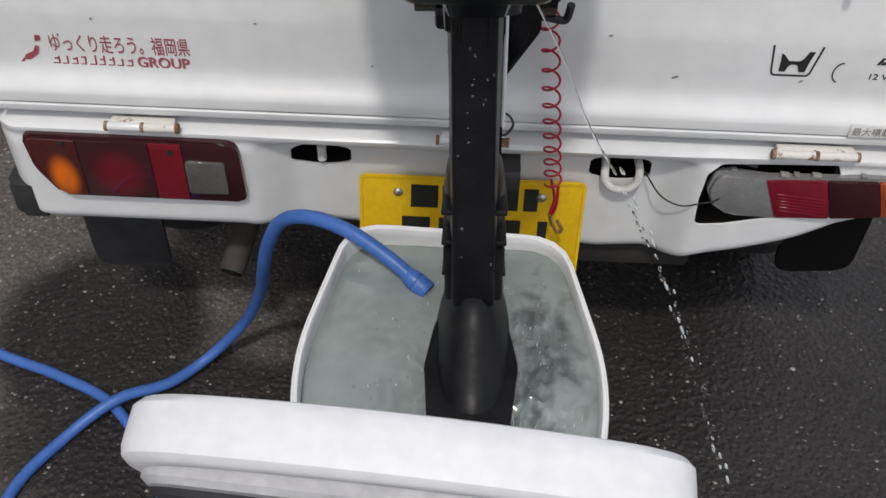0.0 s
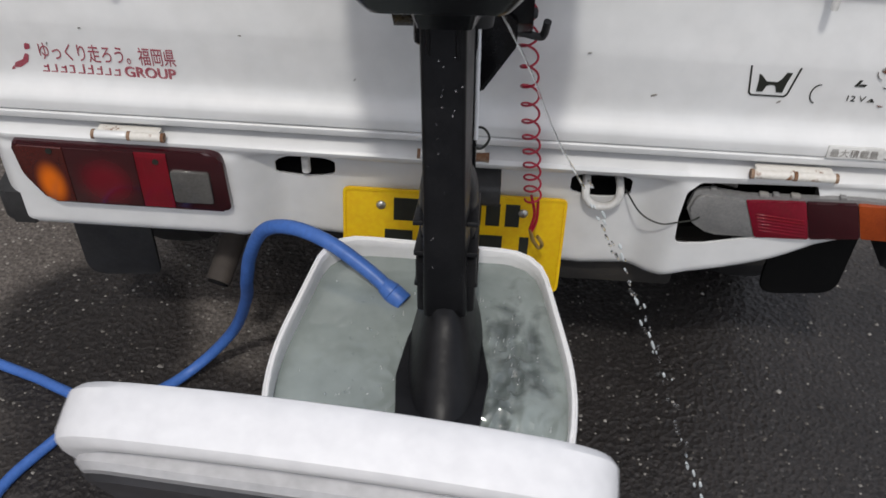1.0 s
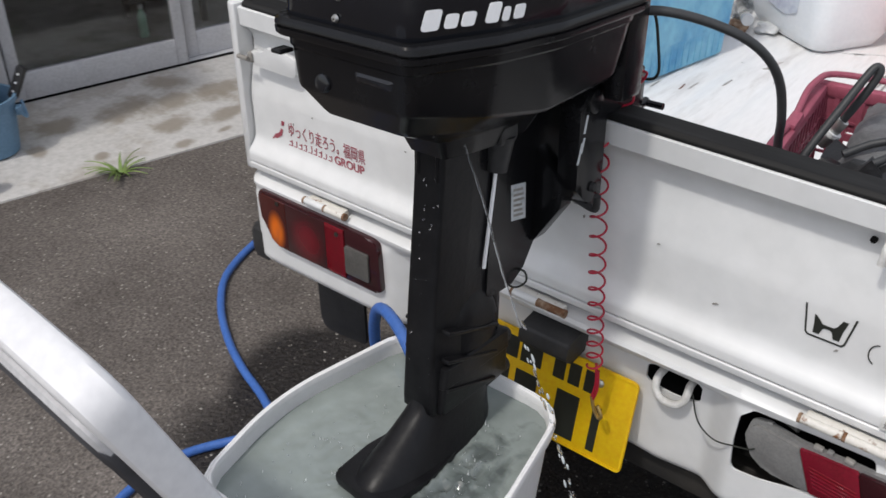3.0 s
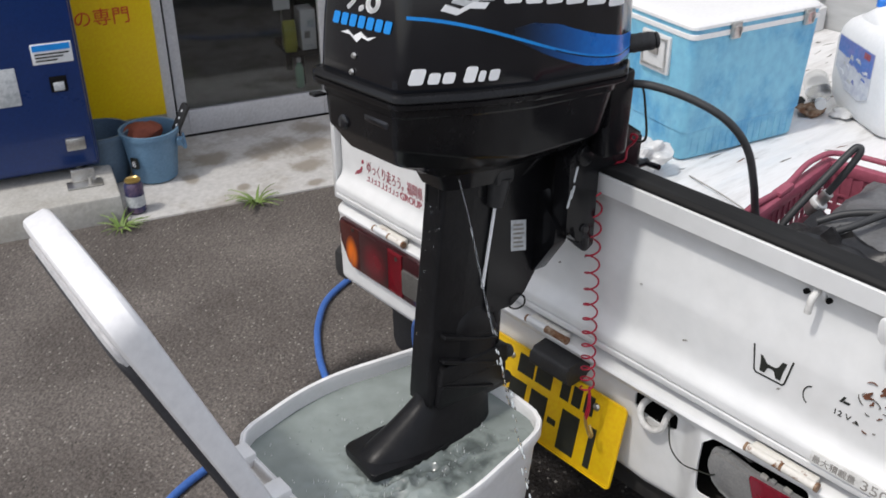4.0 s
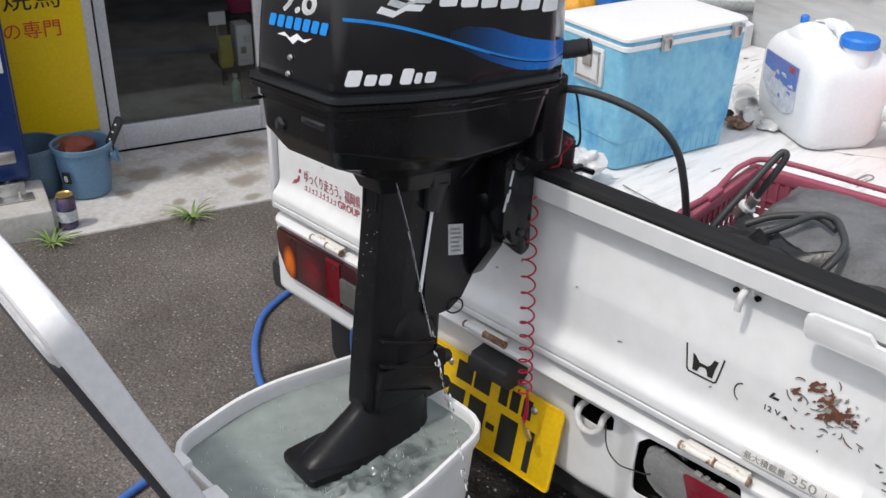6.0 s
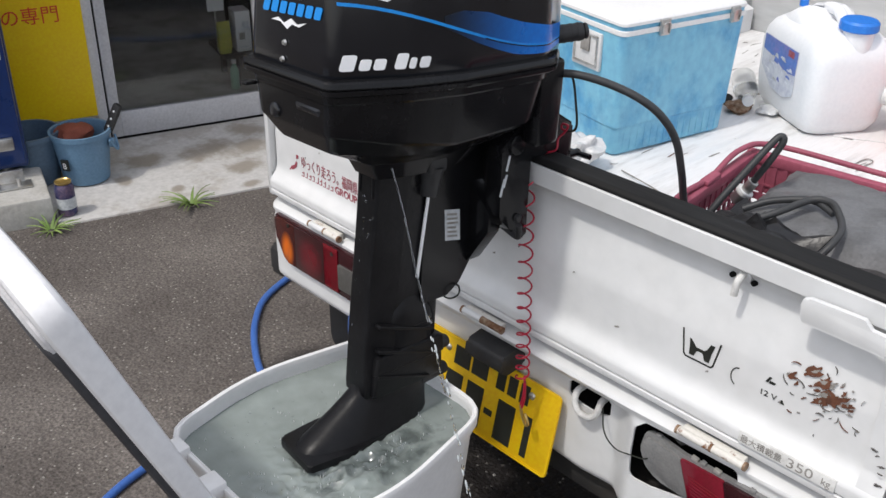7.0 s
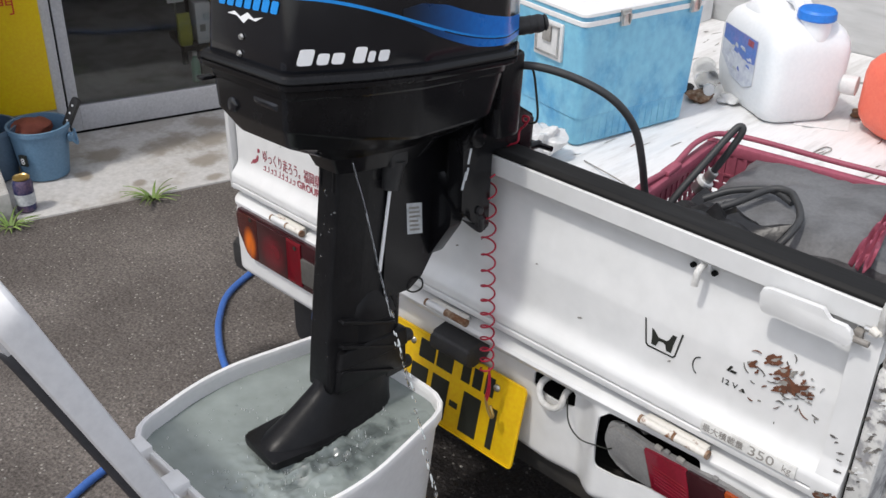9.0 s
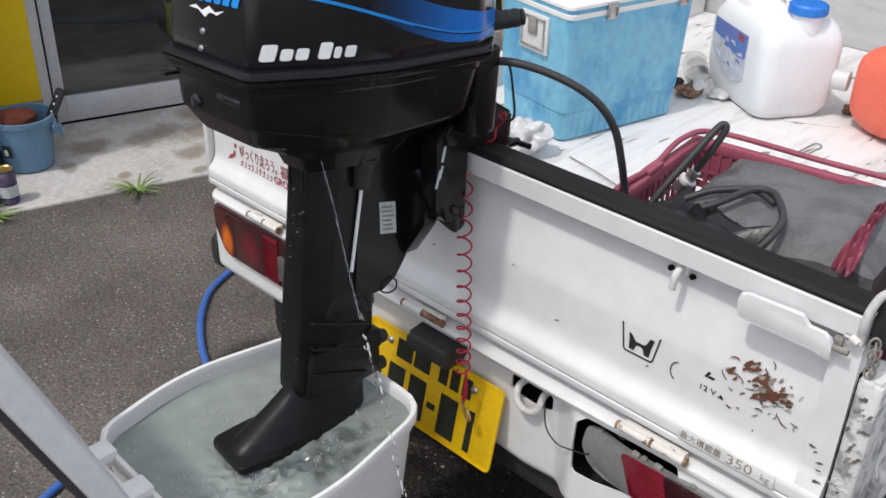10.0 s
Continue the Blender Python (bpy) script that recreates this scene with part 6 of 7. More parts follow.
# clamp bracket, hooked over the tailgate
outl = [wl(*p) for p in ((0.905, 0.985), (0.900, 0.870), (0.925, 0.842), (0.950, 0.819), (0.966, 0.822), (0.966, 0.954), (1.040, 0.954), (1.044, 0.90), (1.066, 0.90), (1.070, 0.985), (1.03, 1.012), (0.94, 1.012))]
outs = [wl(*p) for p in ((0.905, 0.985), (0.900, 0.885), (0.925, 0.848), (0.950, 0.832), (0.966, 0.835), (0.966, 0.954), (1.040, 0.954), (1.044, 0.90), (1.066, 0.90), (1.070, 0.985), (1.03, 1.012), (0.94, 1.012))]
for s in (-1, 1):
    cb = part("clamp_plate", prism(round_poly(outl if s > 0 else outs, 0.008, 3), 0.062 if s > 0 else -0.074, 0.092 if s > 0 else -0.044, "x", bev=0.004), M_BLACK, motor)
    yy, zz = wl(1.055, 0.925)
    xs = 0.077 if s > 0 else -0.059
    part("clamp_screw", join(cyl((xs, yy - 0.012, zz), (xs, yy + 0.05, zz), 0.007, n=12), cyl((xs - 0.03, yy + 0.045, zz), (xs + 0.03, yy + 0.045, zz), 0.005, n=10),
                             cyl((xs, yy - 0.017, zz), (xs, yy - 0.012, zz), 0.018, n=14)), M_BLACK, cb)
for (ya, za), (yb, zb) in (((0.2070, -0.052), (0.2135, -0.024)), ((0.2130, -0.038), (0.2180, -0.018)), ((0.2165, -0.012), (0.2215, 0.012))):
    part("label_strip", prism([(ya - 0.0022, za), (ya + 0.0022, za - 0.001), (yb + 0.0022, zb - 0.001), (yb - 0.0022, zb)], 0.0918, 0.0926, "x"), M_STICKER, motor, "pale label strip")
yy, zz = wl(0.935, 0.985)
part("tilt_tube", cyl((-0.098, yy, zz), (0.098, yy, zz), 0.017, n=18, bev=0.003), M_BLACK, motor)
yy, zz = wl(0.940, 0.838)
part("tilt_lever", tube([(0.060, 0.245, -0.114), (0.0735, 0.2443, -0.1175), (0.0992, 0.2430, -0.1235), (0.1062, 0.2420, -0.1200), (0.1096, 0.2361, -0.1003)], 0.0050, 10, 6), M_RUBBER, motor)
part("clamp_handle", cyl((0.070, 0.2504, -0.0965), (0.0983, 0.2504, -0.0965), 0.0070, n=14, bev=0.003), M_RUBBER, motor)
part("tilt_stay", join(span(-0.05, 0.05, yy - 0.03, yy + 0.01, zz - 0.01, zz + 0.02, bev=0.006)), M_BLACK, motor)
# foot: flares into the plate at the water line
part("gearcase", loft([foil(-0.350, 0.004, 0.140, 0.027, sharp=3.0), foil(-0.366, -0.003, 0.147, 0.0275, sharp=2.6), foil(-0.380, -0.024, 0.149, 0.0300, sharp=2.4), foil(-0.396, -0.050, 0.150, 0.0335, sharp=2.3),
                       foil(-0.414, -0.080, 0.150, 0.0385, sharp=2.3), foil(-0.426, -0.100, 0.150, 0.0425, sharp=2.4), foil(-0.436, -0.108, 0.150, 0.0455, sharp=2.4), foil(-0.47, -0.06, 0.128, 0.03, sharp=2.2), foil(-0.56, 0.0, 0.12, 0.02)]),
     M_MATT, motor, "black foot flaring into the water line plate")
plate_o = round_poly([(-0.051, -0.106), (0.043, -0.118), (0.054, -0.03), (0.044, 0.035), (0.026, 0.105), (-0.028, 0.105), (-0.048, 0.035), (-0.057, -0.03)], [0.012, 0.006, 0.06, 0.06, 0.02, 0.02, 0.06, 0.06], 4)
part("water_line_plate", prism(plate_o, -0.444, -0.4315, "z", bev=0.003), M_MATT, motor)
part("small_wire", tube([(0.02, 0.150, -0.22), (0.035, 0.165, -0.235), (0.045, 0.178, -0.228), (0.035, 0.186, -0.218), (0.012, 0.18, -0.222)], 0.0016, 6), M_INK, motor)
# drops on the leg
rnd = random.Random(5)
dr = bmesh.new()
for i in range(46):
    b = bmesh.new()
    r = rnd.uniform(0.0006, 0.0017)
    bmesh.ops.create_icosphere(b, subdivisions=1, radius=r)
    z = rnd.uniform(-0.35, -0.02)
    if rnd.random() < 0.5:
        p = (rnd.uniform(-0.02, 0.02), 0.0185 + 0.055 * max(z, -0.28), z)
    else:
        p = (0.0262, rnd.uniform(0.065, 0.11), z)
    dr = join(dr, moved(b, Matrix.Translation(p)))
part("drops", dr, M_DROP, motor)["kind"] = "stuff"

# coiled red stop cord
cord = thing("coiled_cord", "coiled red safety cord hanging from the motor", "cord", pose(-0.030, 0.975, 0.915))
turns, nst = 13.5, 216
pts = []
for i in range(nst + 1):
    t = i / nst
    tt = 1.33 * t - 0.33 * t * t
    a = 2 * math.pi * turns * t
    pts.append((0.040 * tt + 0.0115 * math.cos(a), -0.030 * tt - 0.0115 * math.sin(a), -0.350 * tt))
part("coil", tube(pts, 0.0016, 7, 0), M_CORD, cord)
part("strand", tube([(0.038, -0.021, -0.350), (0.045, -0.029, -0.378), (0.041, -0.031, -0.408)], 0.0022, 7), M_CORD, cord)
part("strand", tube([(0.048, -0.031, -0.353), (0.049, -0.031, -0.388), (0.043, -0.031, -0.413)], 0.0022, 7), M_CORD, cord)
part("clip", tube([(0.041, -0.031, -0.406), (0.047, -0.032, -0.426), (0.057, -0.033, -0.440), (0.061, -0.033, -0.433), (0.053, -0.032, -0.418)], 0.0028, 8), M_GOLD, cord, "brass clip")
rc = thing("red_lead", "thin black and red wire looped at the front of the motor", "cord", pose(0.0, 1.03, 1.0))
wpart("lead", tube([(-0.010, 1.022, 1.088), (0.001, 1.030, 1.077), (0.009, 1.032, 1.038), (0.013, 1.033, 1.008), (0.008, 1.034, 0.994), (-0.004, 1.032, 0.990)], 0.0020, 7), M_INK, rc, "black wire")
wpart("lead_end", tube([(-0.004, 1.032, 0.990), (-0.013, 1.030, 0.992), (-0.012, 1.030, 1.000), (-0.002, 1.031, 0.999), (-0.006, 1.028, 0.988), (-0.014, 1.024, 0.976), (-0.012, 1.018, 0.960), (-0.026, 1.010, 0.952)], 0.0017, 7), M_CORD, rc)

# ---- bin with water ----
BX, BY, AX, AY = -0.122, 0.636, 0.186, 0.213
RIM = 0.556
BARREL = [(0.152, -AY), (0.191, -0.03), (0.143, AY)]     # half outline: bowed sides, narrower at the back


def oval(z, k=1.0, grow=0.0, n=64):
    """Barrel-shaped outline of the bin, evenly stepped, scaled by k and grown outwards."""
    full = round_poly(BARREL + [(-x, y) for x, y in BARREL[::-1]], [0.055, 0.40, 0.062, 0.062, 0.40, 0.055], 12)
    ring_ = full + full[:1]
    along = [0.0]
    for p, q in zip(ring_, ring_[1:]):
        along.append(along[-1] + (q - p).length)
    out, i = [], 0
    for m_ in range(n):
        d = along[-1] * m_ / n
        while along[i + 1] < d:
            i += 1
        t = (d - along[i]) / max(along[i + 1] - along[i], 1e-9)
        p = ring_[i].lerp(ring_[i + 1], t)
        out.append((p.x * (k + grow / AX), p.y * (k + grow / AY), z))
    return out


binn = thing("plastic_bin", "white plastic bin full of water with its lid open", "bin", pose(BX - 0.0215, BY, 0.005, 0, 2.2, 0))
part("body", loft([oval(0.0, 0.78), oval(0.008, 0.80), oval(0.30, 0.90), oval(RIM - 0.035, 0.965), oval(RIM - 0.033, 0.975), oval(RIM - 0.028, 0.978), oval(RIM - 0.006, 0.978), oval(RIM - 0.006, 0.955),
                   oval(RIM - 0.04, 0.950), oval(0.30, 0.885), oval(0.015, 0.785)]), M_BIN, binn)
part("rim", loft([oval(RIM + dz, k) for k, dz in ((0.983, -0.020), (1.000, -0.020), (1.005, -0.014), (1.0055, -0.006), (1.003, -0.0005), (0.997, 0.0022), (0.989, 0.0024), (0.9835, 0.0012), (0.978, 0.0010), (0.972, 0.0022), (0.964, 0.0018), (0.958, -0.0015), (0.955, -0.007), (0.954, -0.020), (0.983, -0.020))], False, False),
     M_BIN, binn, "rolled white rim")
for x in (-0.10, 0.0, 0.10):
    part("hinge_lug", span(x - 0.018, x + 0.018, -0.246, -0.206, RIM - 0.012, RIM + 0.014, bev=0.004), M_BIN, binn)
part("hinge_pin", cyl((-0.14, -0.236, RIM + 0.004), (0.14, -0.236, RIM + 0.004), 0.004, n=10), M_BIN, binn)
M_LIDEDGE = mat("grey_lid_plastic", (0.50, 0.50, 0.51), 0.5, dark=(0.36, 0.36, 0.37), amount=0.7, scale=14)
# lid, in its own tilted frame: z runs up along it, +y is its flat face, -y its hollow side
LID = pose(-0.135, 0.401, 0.56, 21.0, 0, -4.6)
LW, LL = 0.165, 0.513


def lid_loop(d, y, taper=0.0043, bow=0.014):
    tip = [(0.13 - 0.26 * k / 8, LL - d + bow * (1 - (2 * k / 8 - 1) ** 2)) for k in range(1, 8)]
    hw = LW - d
    pts = round_poly([(-hw, d), (hw, d), (hw - taper, LL - d), (-hw + taper, LL - d)], [0.03, 0.03, 0.037, 0.037], 7)
    out = []
    for p in pts:
        z = p[1]
        if z > LL - d - 0.04:
            z += bow * max(0.0, 1 - (p[0] / (hw - 0.02)) ** 2) * (z - (LL - d - 0.04)) / 0.04
        out.append((p[0], y, z))
    # extra points along the tip so that it bows smoothly
    i = max(range(len(out) - 1), key=lambda n: abs(out[n][0] - out[n + 1][0]) if out[n][2] > 0.3 else 0)
    a_, b_ = out[i], out[i + 1]
    mid = []
    for k in range(1, 10):
        x = a_[0] + (b_[0] - a_[0]) * k / 10
        mid.append((x, y, LL - d + bow * max(0.0, 1 - (x / (hw - 0.02)) ** 2)))
    ring_ = out[:i + 1] + mid + out[i + 1:]
    return [(x, q if q > -0.012 else q * (1 + 0.3 * S3(min(max((z - 0.30) / 0.2, 0), 1))), z) for x, q, z in ring_]


lid = part("lid", loft([lid_loop(0.016, -0.001), lid_loop(0.010, 0.0), lid_loop(0.004, -0.002), lid_loop(0.0005, -0.007), lid_loop(0.0, -0.012), lid_loop(-0.0005, -0.023), lid_loop(0.0005, -0.027), lid_loop(0.004, -0.0295), lid_loop(0.010, -0.0305),
                        lid_loop(0.016, -0.029), lid_loop(0.019, -0.025), lid_loop(0.024, -0.024)]), M_LID, None, "open white plastic lid", m=LID)
lid.parent = binn
lid.matrix_parent_inverse = binn.matrix_basis.inverted()


def back_loop(g, y, top):
    pts = round_poly([(-LW + 0.004 + g, 0.01 + g), (LW - 0.004 - g, 0.01 + g), (LW - 0.010 - g, top - g), (-LW + 0.010 + g, top - g)], [0.02, 0.02, 0.03, 0.03], 6)
    return [(p[0], y * (1 + 0.3 * S3(min(max((p[1] - 0.30) / 0.2, 0), 1))), p[1]) for p in pts]


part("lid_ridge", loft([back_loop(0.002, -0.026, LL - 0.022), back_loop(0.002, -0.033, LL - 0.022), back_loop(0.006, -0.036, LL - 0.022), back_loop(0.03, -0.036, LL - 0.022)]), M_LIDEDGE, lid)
# back of the lid in shade; the darkness is put into this sheet's colour
part("lid_liner", loft([back_loop(0.0, -0.030, LL - 0.044), back_loop(0.0, -0.036, LL - 0.044), back_loop(0.004, -0.039, LL - 0.044), back_loop(0.03, -0.039, LL - 0.044)]), M_LIDSHADE, lid)

# water: a gently heaved sheet, rougher behind the foot
w = bmesh.new()
rows = []
nr, na = 110, 170
WZ = 0.5385
for j in range(nr + 1):
    k = j / nr
    row = []
    for p in oval(0, 0.958 * max(k, 0.001), 0.0, na):
        x, y = p[0] + BX, p[1] + BY
        r = math.hypot((x + 0.035) / 0.070, (y - 0.60) / 0.125)
        amp = 0.0005 + 0.0085 * math.exp(-r * r)
        z = WZ + 0.008 * math.exp(-r * r) + amp * (1.0 * noise.noise((x * 30, y * 30, 1.3)) + 0.8 * (1 - 2 * abs(noise.noise((x * 48, y * 48, 4.0)))) + 0.22 * noise.noise((x * 120, y * 120, 7.0)) - 0.5)
        row.append(w.verts.new((x, y, z)))
    rows.append(row)
for p, q in zip(rows, rows[1:]):
    for k in range(na):
        w.faces.new((p[k], p[(k + 1) % na], q[(k + 1) % na], q[k]))
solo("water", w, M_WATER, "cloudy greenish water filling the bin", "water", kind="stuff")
rnd = random.Random(9)
bub = bmesh.new()
for i in range(300):
    r = rnd.uniform(0.0005, 0.0020)
    if i < 210:
        x, y = -0.045 + rnd.gauss(0, 0.04), 0.61 + rnd.gauss(0, 0.07)
    else:
        a, k = rnd.uniform(0, 6.28), rnd.uniform(0.2, 0.9)
        x, y = BX + AX * 0.9 * k * math.cos(a), BY + AY * 0.9 * k * math.sin(a)
    if abs(x - BX) > AX * 0.86 or abs(y - BY) > AY * 0.86:
        continue
    b = bmesh.new()
    bmesh.ops.create_icosphere(b, subdivisions=1, radius=r)
    bub = join(bub, moved(b, Matrix.Translation((x, y, WZ + 0.003 + 0.003 * rnd.random()))))
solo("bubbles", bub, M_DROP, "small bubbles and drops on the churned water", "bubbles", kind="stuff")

rnd = random.Random(19)
fv, ff = [], []
for i in range(230):
    if i < 170:
        x, y = -0.05 + rnd.gauss(0, 0.05), 0.60 + rnd.gauss(0, 0.08)
    else:
        x, y = BX + rnd.uniform(-0.15, 0.15), BY + rnd.uniform(-0.18, 0.18)
    if abs(x - BX) > AX * 0.84 or abs(y - BY) > AY * 0.84:
        continue
    r_ = rnd.uniform(0.0005, 0.0014)
    k0 = len(fv)
    for k in range(6):
        fv.append((x + r_ * math.cos(k * 1.047), y + r_ * math.sin(k * 1.047), WZ - 0.002))
    fv.append((x, y, WZ + 0.0035 + r_ + (0.008 if i < 170 else 0.0) * rnd.random()))
    ff += [(k0 + k, k0 + (k + 1) % 6, k0 + 6) for k in range(6)]
me = bpy.data.meshes.new("foam")
me.from_pydata(fv, [], ff)
me.materials.append(M_FOAM)
tagged(new("foam", me), "white foam specks on the water in the bin", "foam", kind="stuff")

# cooling water jet: a thin falling stream that breaks into drops
jet = [(-0.066, 0.722, 0.998), (-0.030, 0.714, 0.935), (0.004, 0.706, 0.860), (0.040, 0.695, 0.803)]
js = tube(jet, lambda t: 0.0011 + 0.0004 * math.sin(t * 60) * t, 8, 12)
rnd = random.Random(2)
far = [(0.044, 0.694, 0.797), (0.097, 0.682, 0.700), (0.147, 0.672, 0.590), (0.197, 0.662, 0.470), (0.250, 0.650, 0.33), (0.305, 0.636, 0.18), (0.352, 0.622, 0.01)]
fall = smooth_path(far, 11)
spray = bmesh.new()
for n, c in enumerate(fall[:-1]):
    d = (fall[n + 1] - c).normalized()
    k = n / len(fall)
    for rep in range(1 + n % 2):
        b = bmesh.new()
        bmesh.ops.create_icosphere(b, subdivisions=2, radius=rnd.uniform(0.0009, 0.0016 + 0.0012 * k))
        q = Vector((0, 0, 1)).rotation_difference(d).to_matrix().to_4x4()
        off = Vector((rnd.gauss(0, 0.0012 + 0.0025 * k), rnd.gauss(0, 0.0012 + 0.0025 * k), rnd.gauss(0, 0.008)))
        drop = moved(b, Matrix.Translation(c + off) @ q @ Matrix.Diagonal((1, 1, rnd.uniform(1.8, 4.5), 1)))
        if rnd.random() < 0.38:
            spray = join(spray, drop)
        else:
            js = join(js, drop)
solo("water_jet", js, M_DROP, "thin clear jet of cooling water falling to the ground", "water", kind="stuff")
solo("water_drops", spray, M_GLINT_DROP, "drops of the falling water jet coloured white for their sun glints", "water", kind="stuff")

# ---- blue hose ----
hose = thing("garden_hose", "blue garden hose lying on the asphalt and hooked into the bin", "hose", pose(-0.7, 0.9, 0))
hp = [(-0.55, 2.75), (-0.95, 2.38), (-1.25, 2.00), (-1.352, 1.66), (-1.345, 1.46), (-1.283, 1.275), (-1.185, 1.165), (-1.065, 1.083), (-0.95, 1.028), (-0.83, 0.985), (-0.71, 0.92), (-0.595, 0.765), (-0.56, 0.58), (-0.64, 0.44), (-0.77, 0.46), (-0.835, 0.60), (-0.838, 0.745), (-0.782, 0.855)]
path3 = [(x, y, 0.0105) for x, y in hp] + [(-0.705, 0.925, 0.032), (-0.625, 0.975, 0.020), (-0.560, 1.035, 0.030), (-0.488, 1.045, 0.12), (-0.436, 0.985, 0.27), (-0.410, 0.925, 0.385), (-0.390, 0.897, 0.47),
                                             (-0.360, 0.874, 0.540), (-0.316, 0.848, 0.574), (-0.262, 0.820, 0.579), (-0.207, 0.790, 0.562), (-0.166, 0.765, 0.541)]
wpart("tube", tube(path3, 0.0100, 12, 9), M_HOSE, hose)
wpart("hose_end", join(cyl((-0.184, 0.776, 0.550), (-0.172, 0.769, 0.544), 0.0108, 0.0142, n=18, bev=0.001), cyl((-0.172, 0.769, 0.544), (-0.156, 0.759, 0.536), 0.0142, 0.0140, n=18, bev=0.002)), M_HOSE, hose, "blue hose end collar")

# ---- on the load bed ----
cool = thing("cool_box", "sky-blue cool box with a white lid and steel catches", "cool box", pose(-0.397, 1.709, 0.622, 0, 0, 77.9) @ Matrix.Diagonal((1, 1, 1.07, 1)))
CL, CW = 0.365, 0.235


def crate_loop(z, g):
    return [(p[0], p[1], z) for p in round_poly([(-g, -g), (CL + g, -g), (CL + g, CW + g), (-g, CW + g)], 0.022, 5)]


body_c = part("body", loft([crate_loop(0.0, -0.006), crate_loop(0.006, 0.0), crate_loop(0.068, 0.003), crate_loop(0.070, 0.006), crate_loop(0.280, 0.014)]), M_COOLBLUE, cool)
for i in range(15):
    part("rib", box(0.0024, 0.004, 0.056, (0.03 + i * 0.0218, -0.0010, 0.036), 0.001, 1), M_COOLBLUE, body_c)
part("band", loft([crate_loop(0.280, 0.015), crate_loop(0.282, 0.0165), crate_loop(0.290, 0.0165), crate_loop(0.2915, 0.015)]), M_COOLLID, cool, "white band")
part("band", loft([crate_loop(0.2918, 0.0135), crate_loop(0.3005, 0.0135)]), M_COOLBLUE, cool, "blue band")
part("lid", loft([crate_loop(0.3008, 0.015), crate_loop(0.302, 0.017), crate_loop(0.308, 0.0165), crate_loop(0.313, 0.012), crate_loop(0.316, 0.003), crate_loop(0.3175, -0.015), crate_loop(0.318, -0.06)]), M_COOLLID, cool, "white lid")
for x in (0.104, 0.330):
    c = part("catch", span(x - 0.014, x + 0.014, -0.025, -0.0165, 0.272, 0.3075, bev=0.002), M_SILVER, cool)
    part("catch_wire", tube([(x - 0.010, -0.026, 0.277), (x - 0.010, -0.028, 0.298), (x + 0.010, -0.028, 0.298), (x + 0.010, -0.026, 0.277)], 0.0018, 6, 4), M_SILVER, c)
hd = part("side_handle", join(span(-0.024, -0.016, 0.062, 0.148, 0.194, 0.199, bev=0.002), span(-0.024, -0.016, 0.062, 0.067, 0.194, 0.264, bev=0.002),
                              span(-0.024, -0.016, 0.143, 0.148, 0.194, 0.264, bev=0.002), span(-0.024, -0.016, 0.062, 0.148, 0.259, 0.264, bev=0.002)), M_SILVER, cool, "thin steel carrying handle")
part("handle_plate", span(-0.020, -0.010, 0.054, 0.156, 0.186, 0.271, bev=0.004), M_COOLWHITE, hd)
part("handle_catch", span(-0.026, -0.0205, 0.09, 0.12, 0.225, 0.262, bev=0.002), M_PRIMER, hd)

M_LABEL = mat("faded_label", (0.62, 0.65, 0.70), 0.5, dark=(0.36, 0.38, 0.50), amount=0.8, scale=45)
M_LABELBLUE = mat("faded_blue_print", (0.10, 0.20, 0.52), 0.5, dark=(0.22, 0.18, 0.40), amount=0.8, scale=30)
jug = thing("water_tank", "milky white plastic water tank with a blue cap", "water tank", pose(-0.1405, 2.162, 0.622, 0, 0, 147) @ Matrix.Diagonal((1.045, 1.01, 1.075, 1)))
JL, JW = 0.285, 0.215


def jug_loop(z, g, x0=0.0, x1=JL, rad=0.045):
    return [(p[0], p[1], z) for p in round_poly([(x0 - g, -JW - g), (x1 + g, -JW - g), (x1 + g, g), (x0 - g, g)], rad, 6)]


part("body", loft([jug_loop(0.0, -0.024), jug_loop(0.005, -0.016), jug_loop(0.03, -0.003), jug_loop(0.08, 0.003), jug_loop(0.175, 0.004), jug_loop(0.200, -0.001), jug_loop(0.220, -0.012), jug_loop(0.235, -0.030), jug_loop(0.244, -0.055), jug_loop(0.247, -0.075)]), M_JUG, jug)
part("shoulder", loft([jug_loop(0.205, -0.020, 0.085, JL), jug_loop(0.235, -0.026, 0.095, JL - 0.01), jug_loop(0.258, -0.040, 0.105, JL - 0.03), jug_loop(0.270, -0.060, 0.11, JL - 0.045), jug_loop(0.273, -0.075, 0.11, JL - 0.05)]), M_JUG, jug)
part("neck", moved(lathe([(0.001, -0.045), (0.038, -0.045), (0.038, 0.004), (0.001, 0.004)], 28), Matrix.Translation((0.040, -0.115, 0.248))), M_JUG, jug)
part("cap", moved(lathe([(0.001, 0.0), (0.045, 0.0), (0.047, 0.003), (0.046, 0.018), (0.041, 0.023), (0.001, 0.024)], 30), Matrix.Translation((0.040, -0.115, 0.248))), M_CAP, jug, "blue screw cap")
part("tap_cap", moved(lathe([(0.001, 0.0), (0.011, 0.0), (0.011, 0.014), (0.008, 0.017), (0.001, 0.017)], 18), Matrix.Translation((0.205, -0.06, 0.262))), M_CAP, jug)
part("grip", tube([(0.085, -0.105, 0.225), (0.092, -0.105, 0.252), (0.12, -0.105, 0.270), (0.16, -0.105, 0.268), (0.19, -0.105, 0.254)], 0.014, 12), M_JUG, jug)
jl = part("label", prism([(0.080, 0.078), (0.120, 0.062), (0.190, 0.070), (0.248, 0.110), (0.250, 0.188), (0.080, 0.186)], 0.0046, 0.0052, "y"), M_LABEL, jug, "faded label with a blue band")
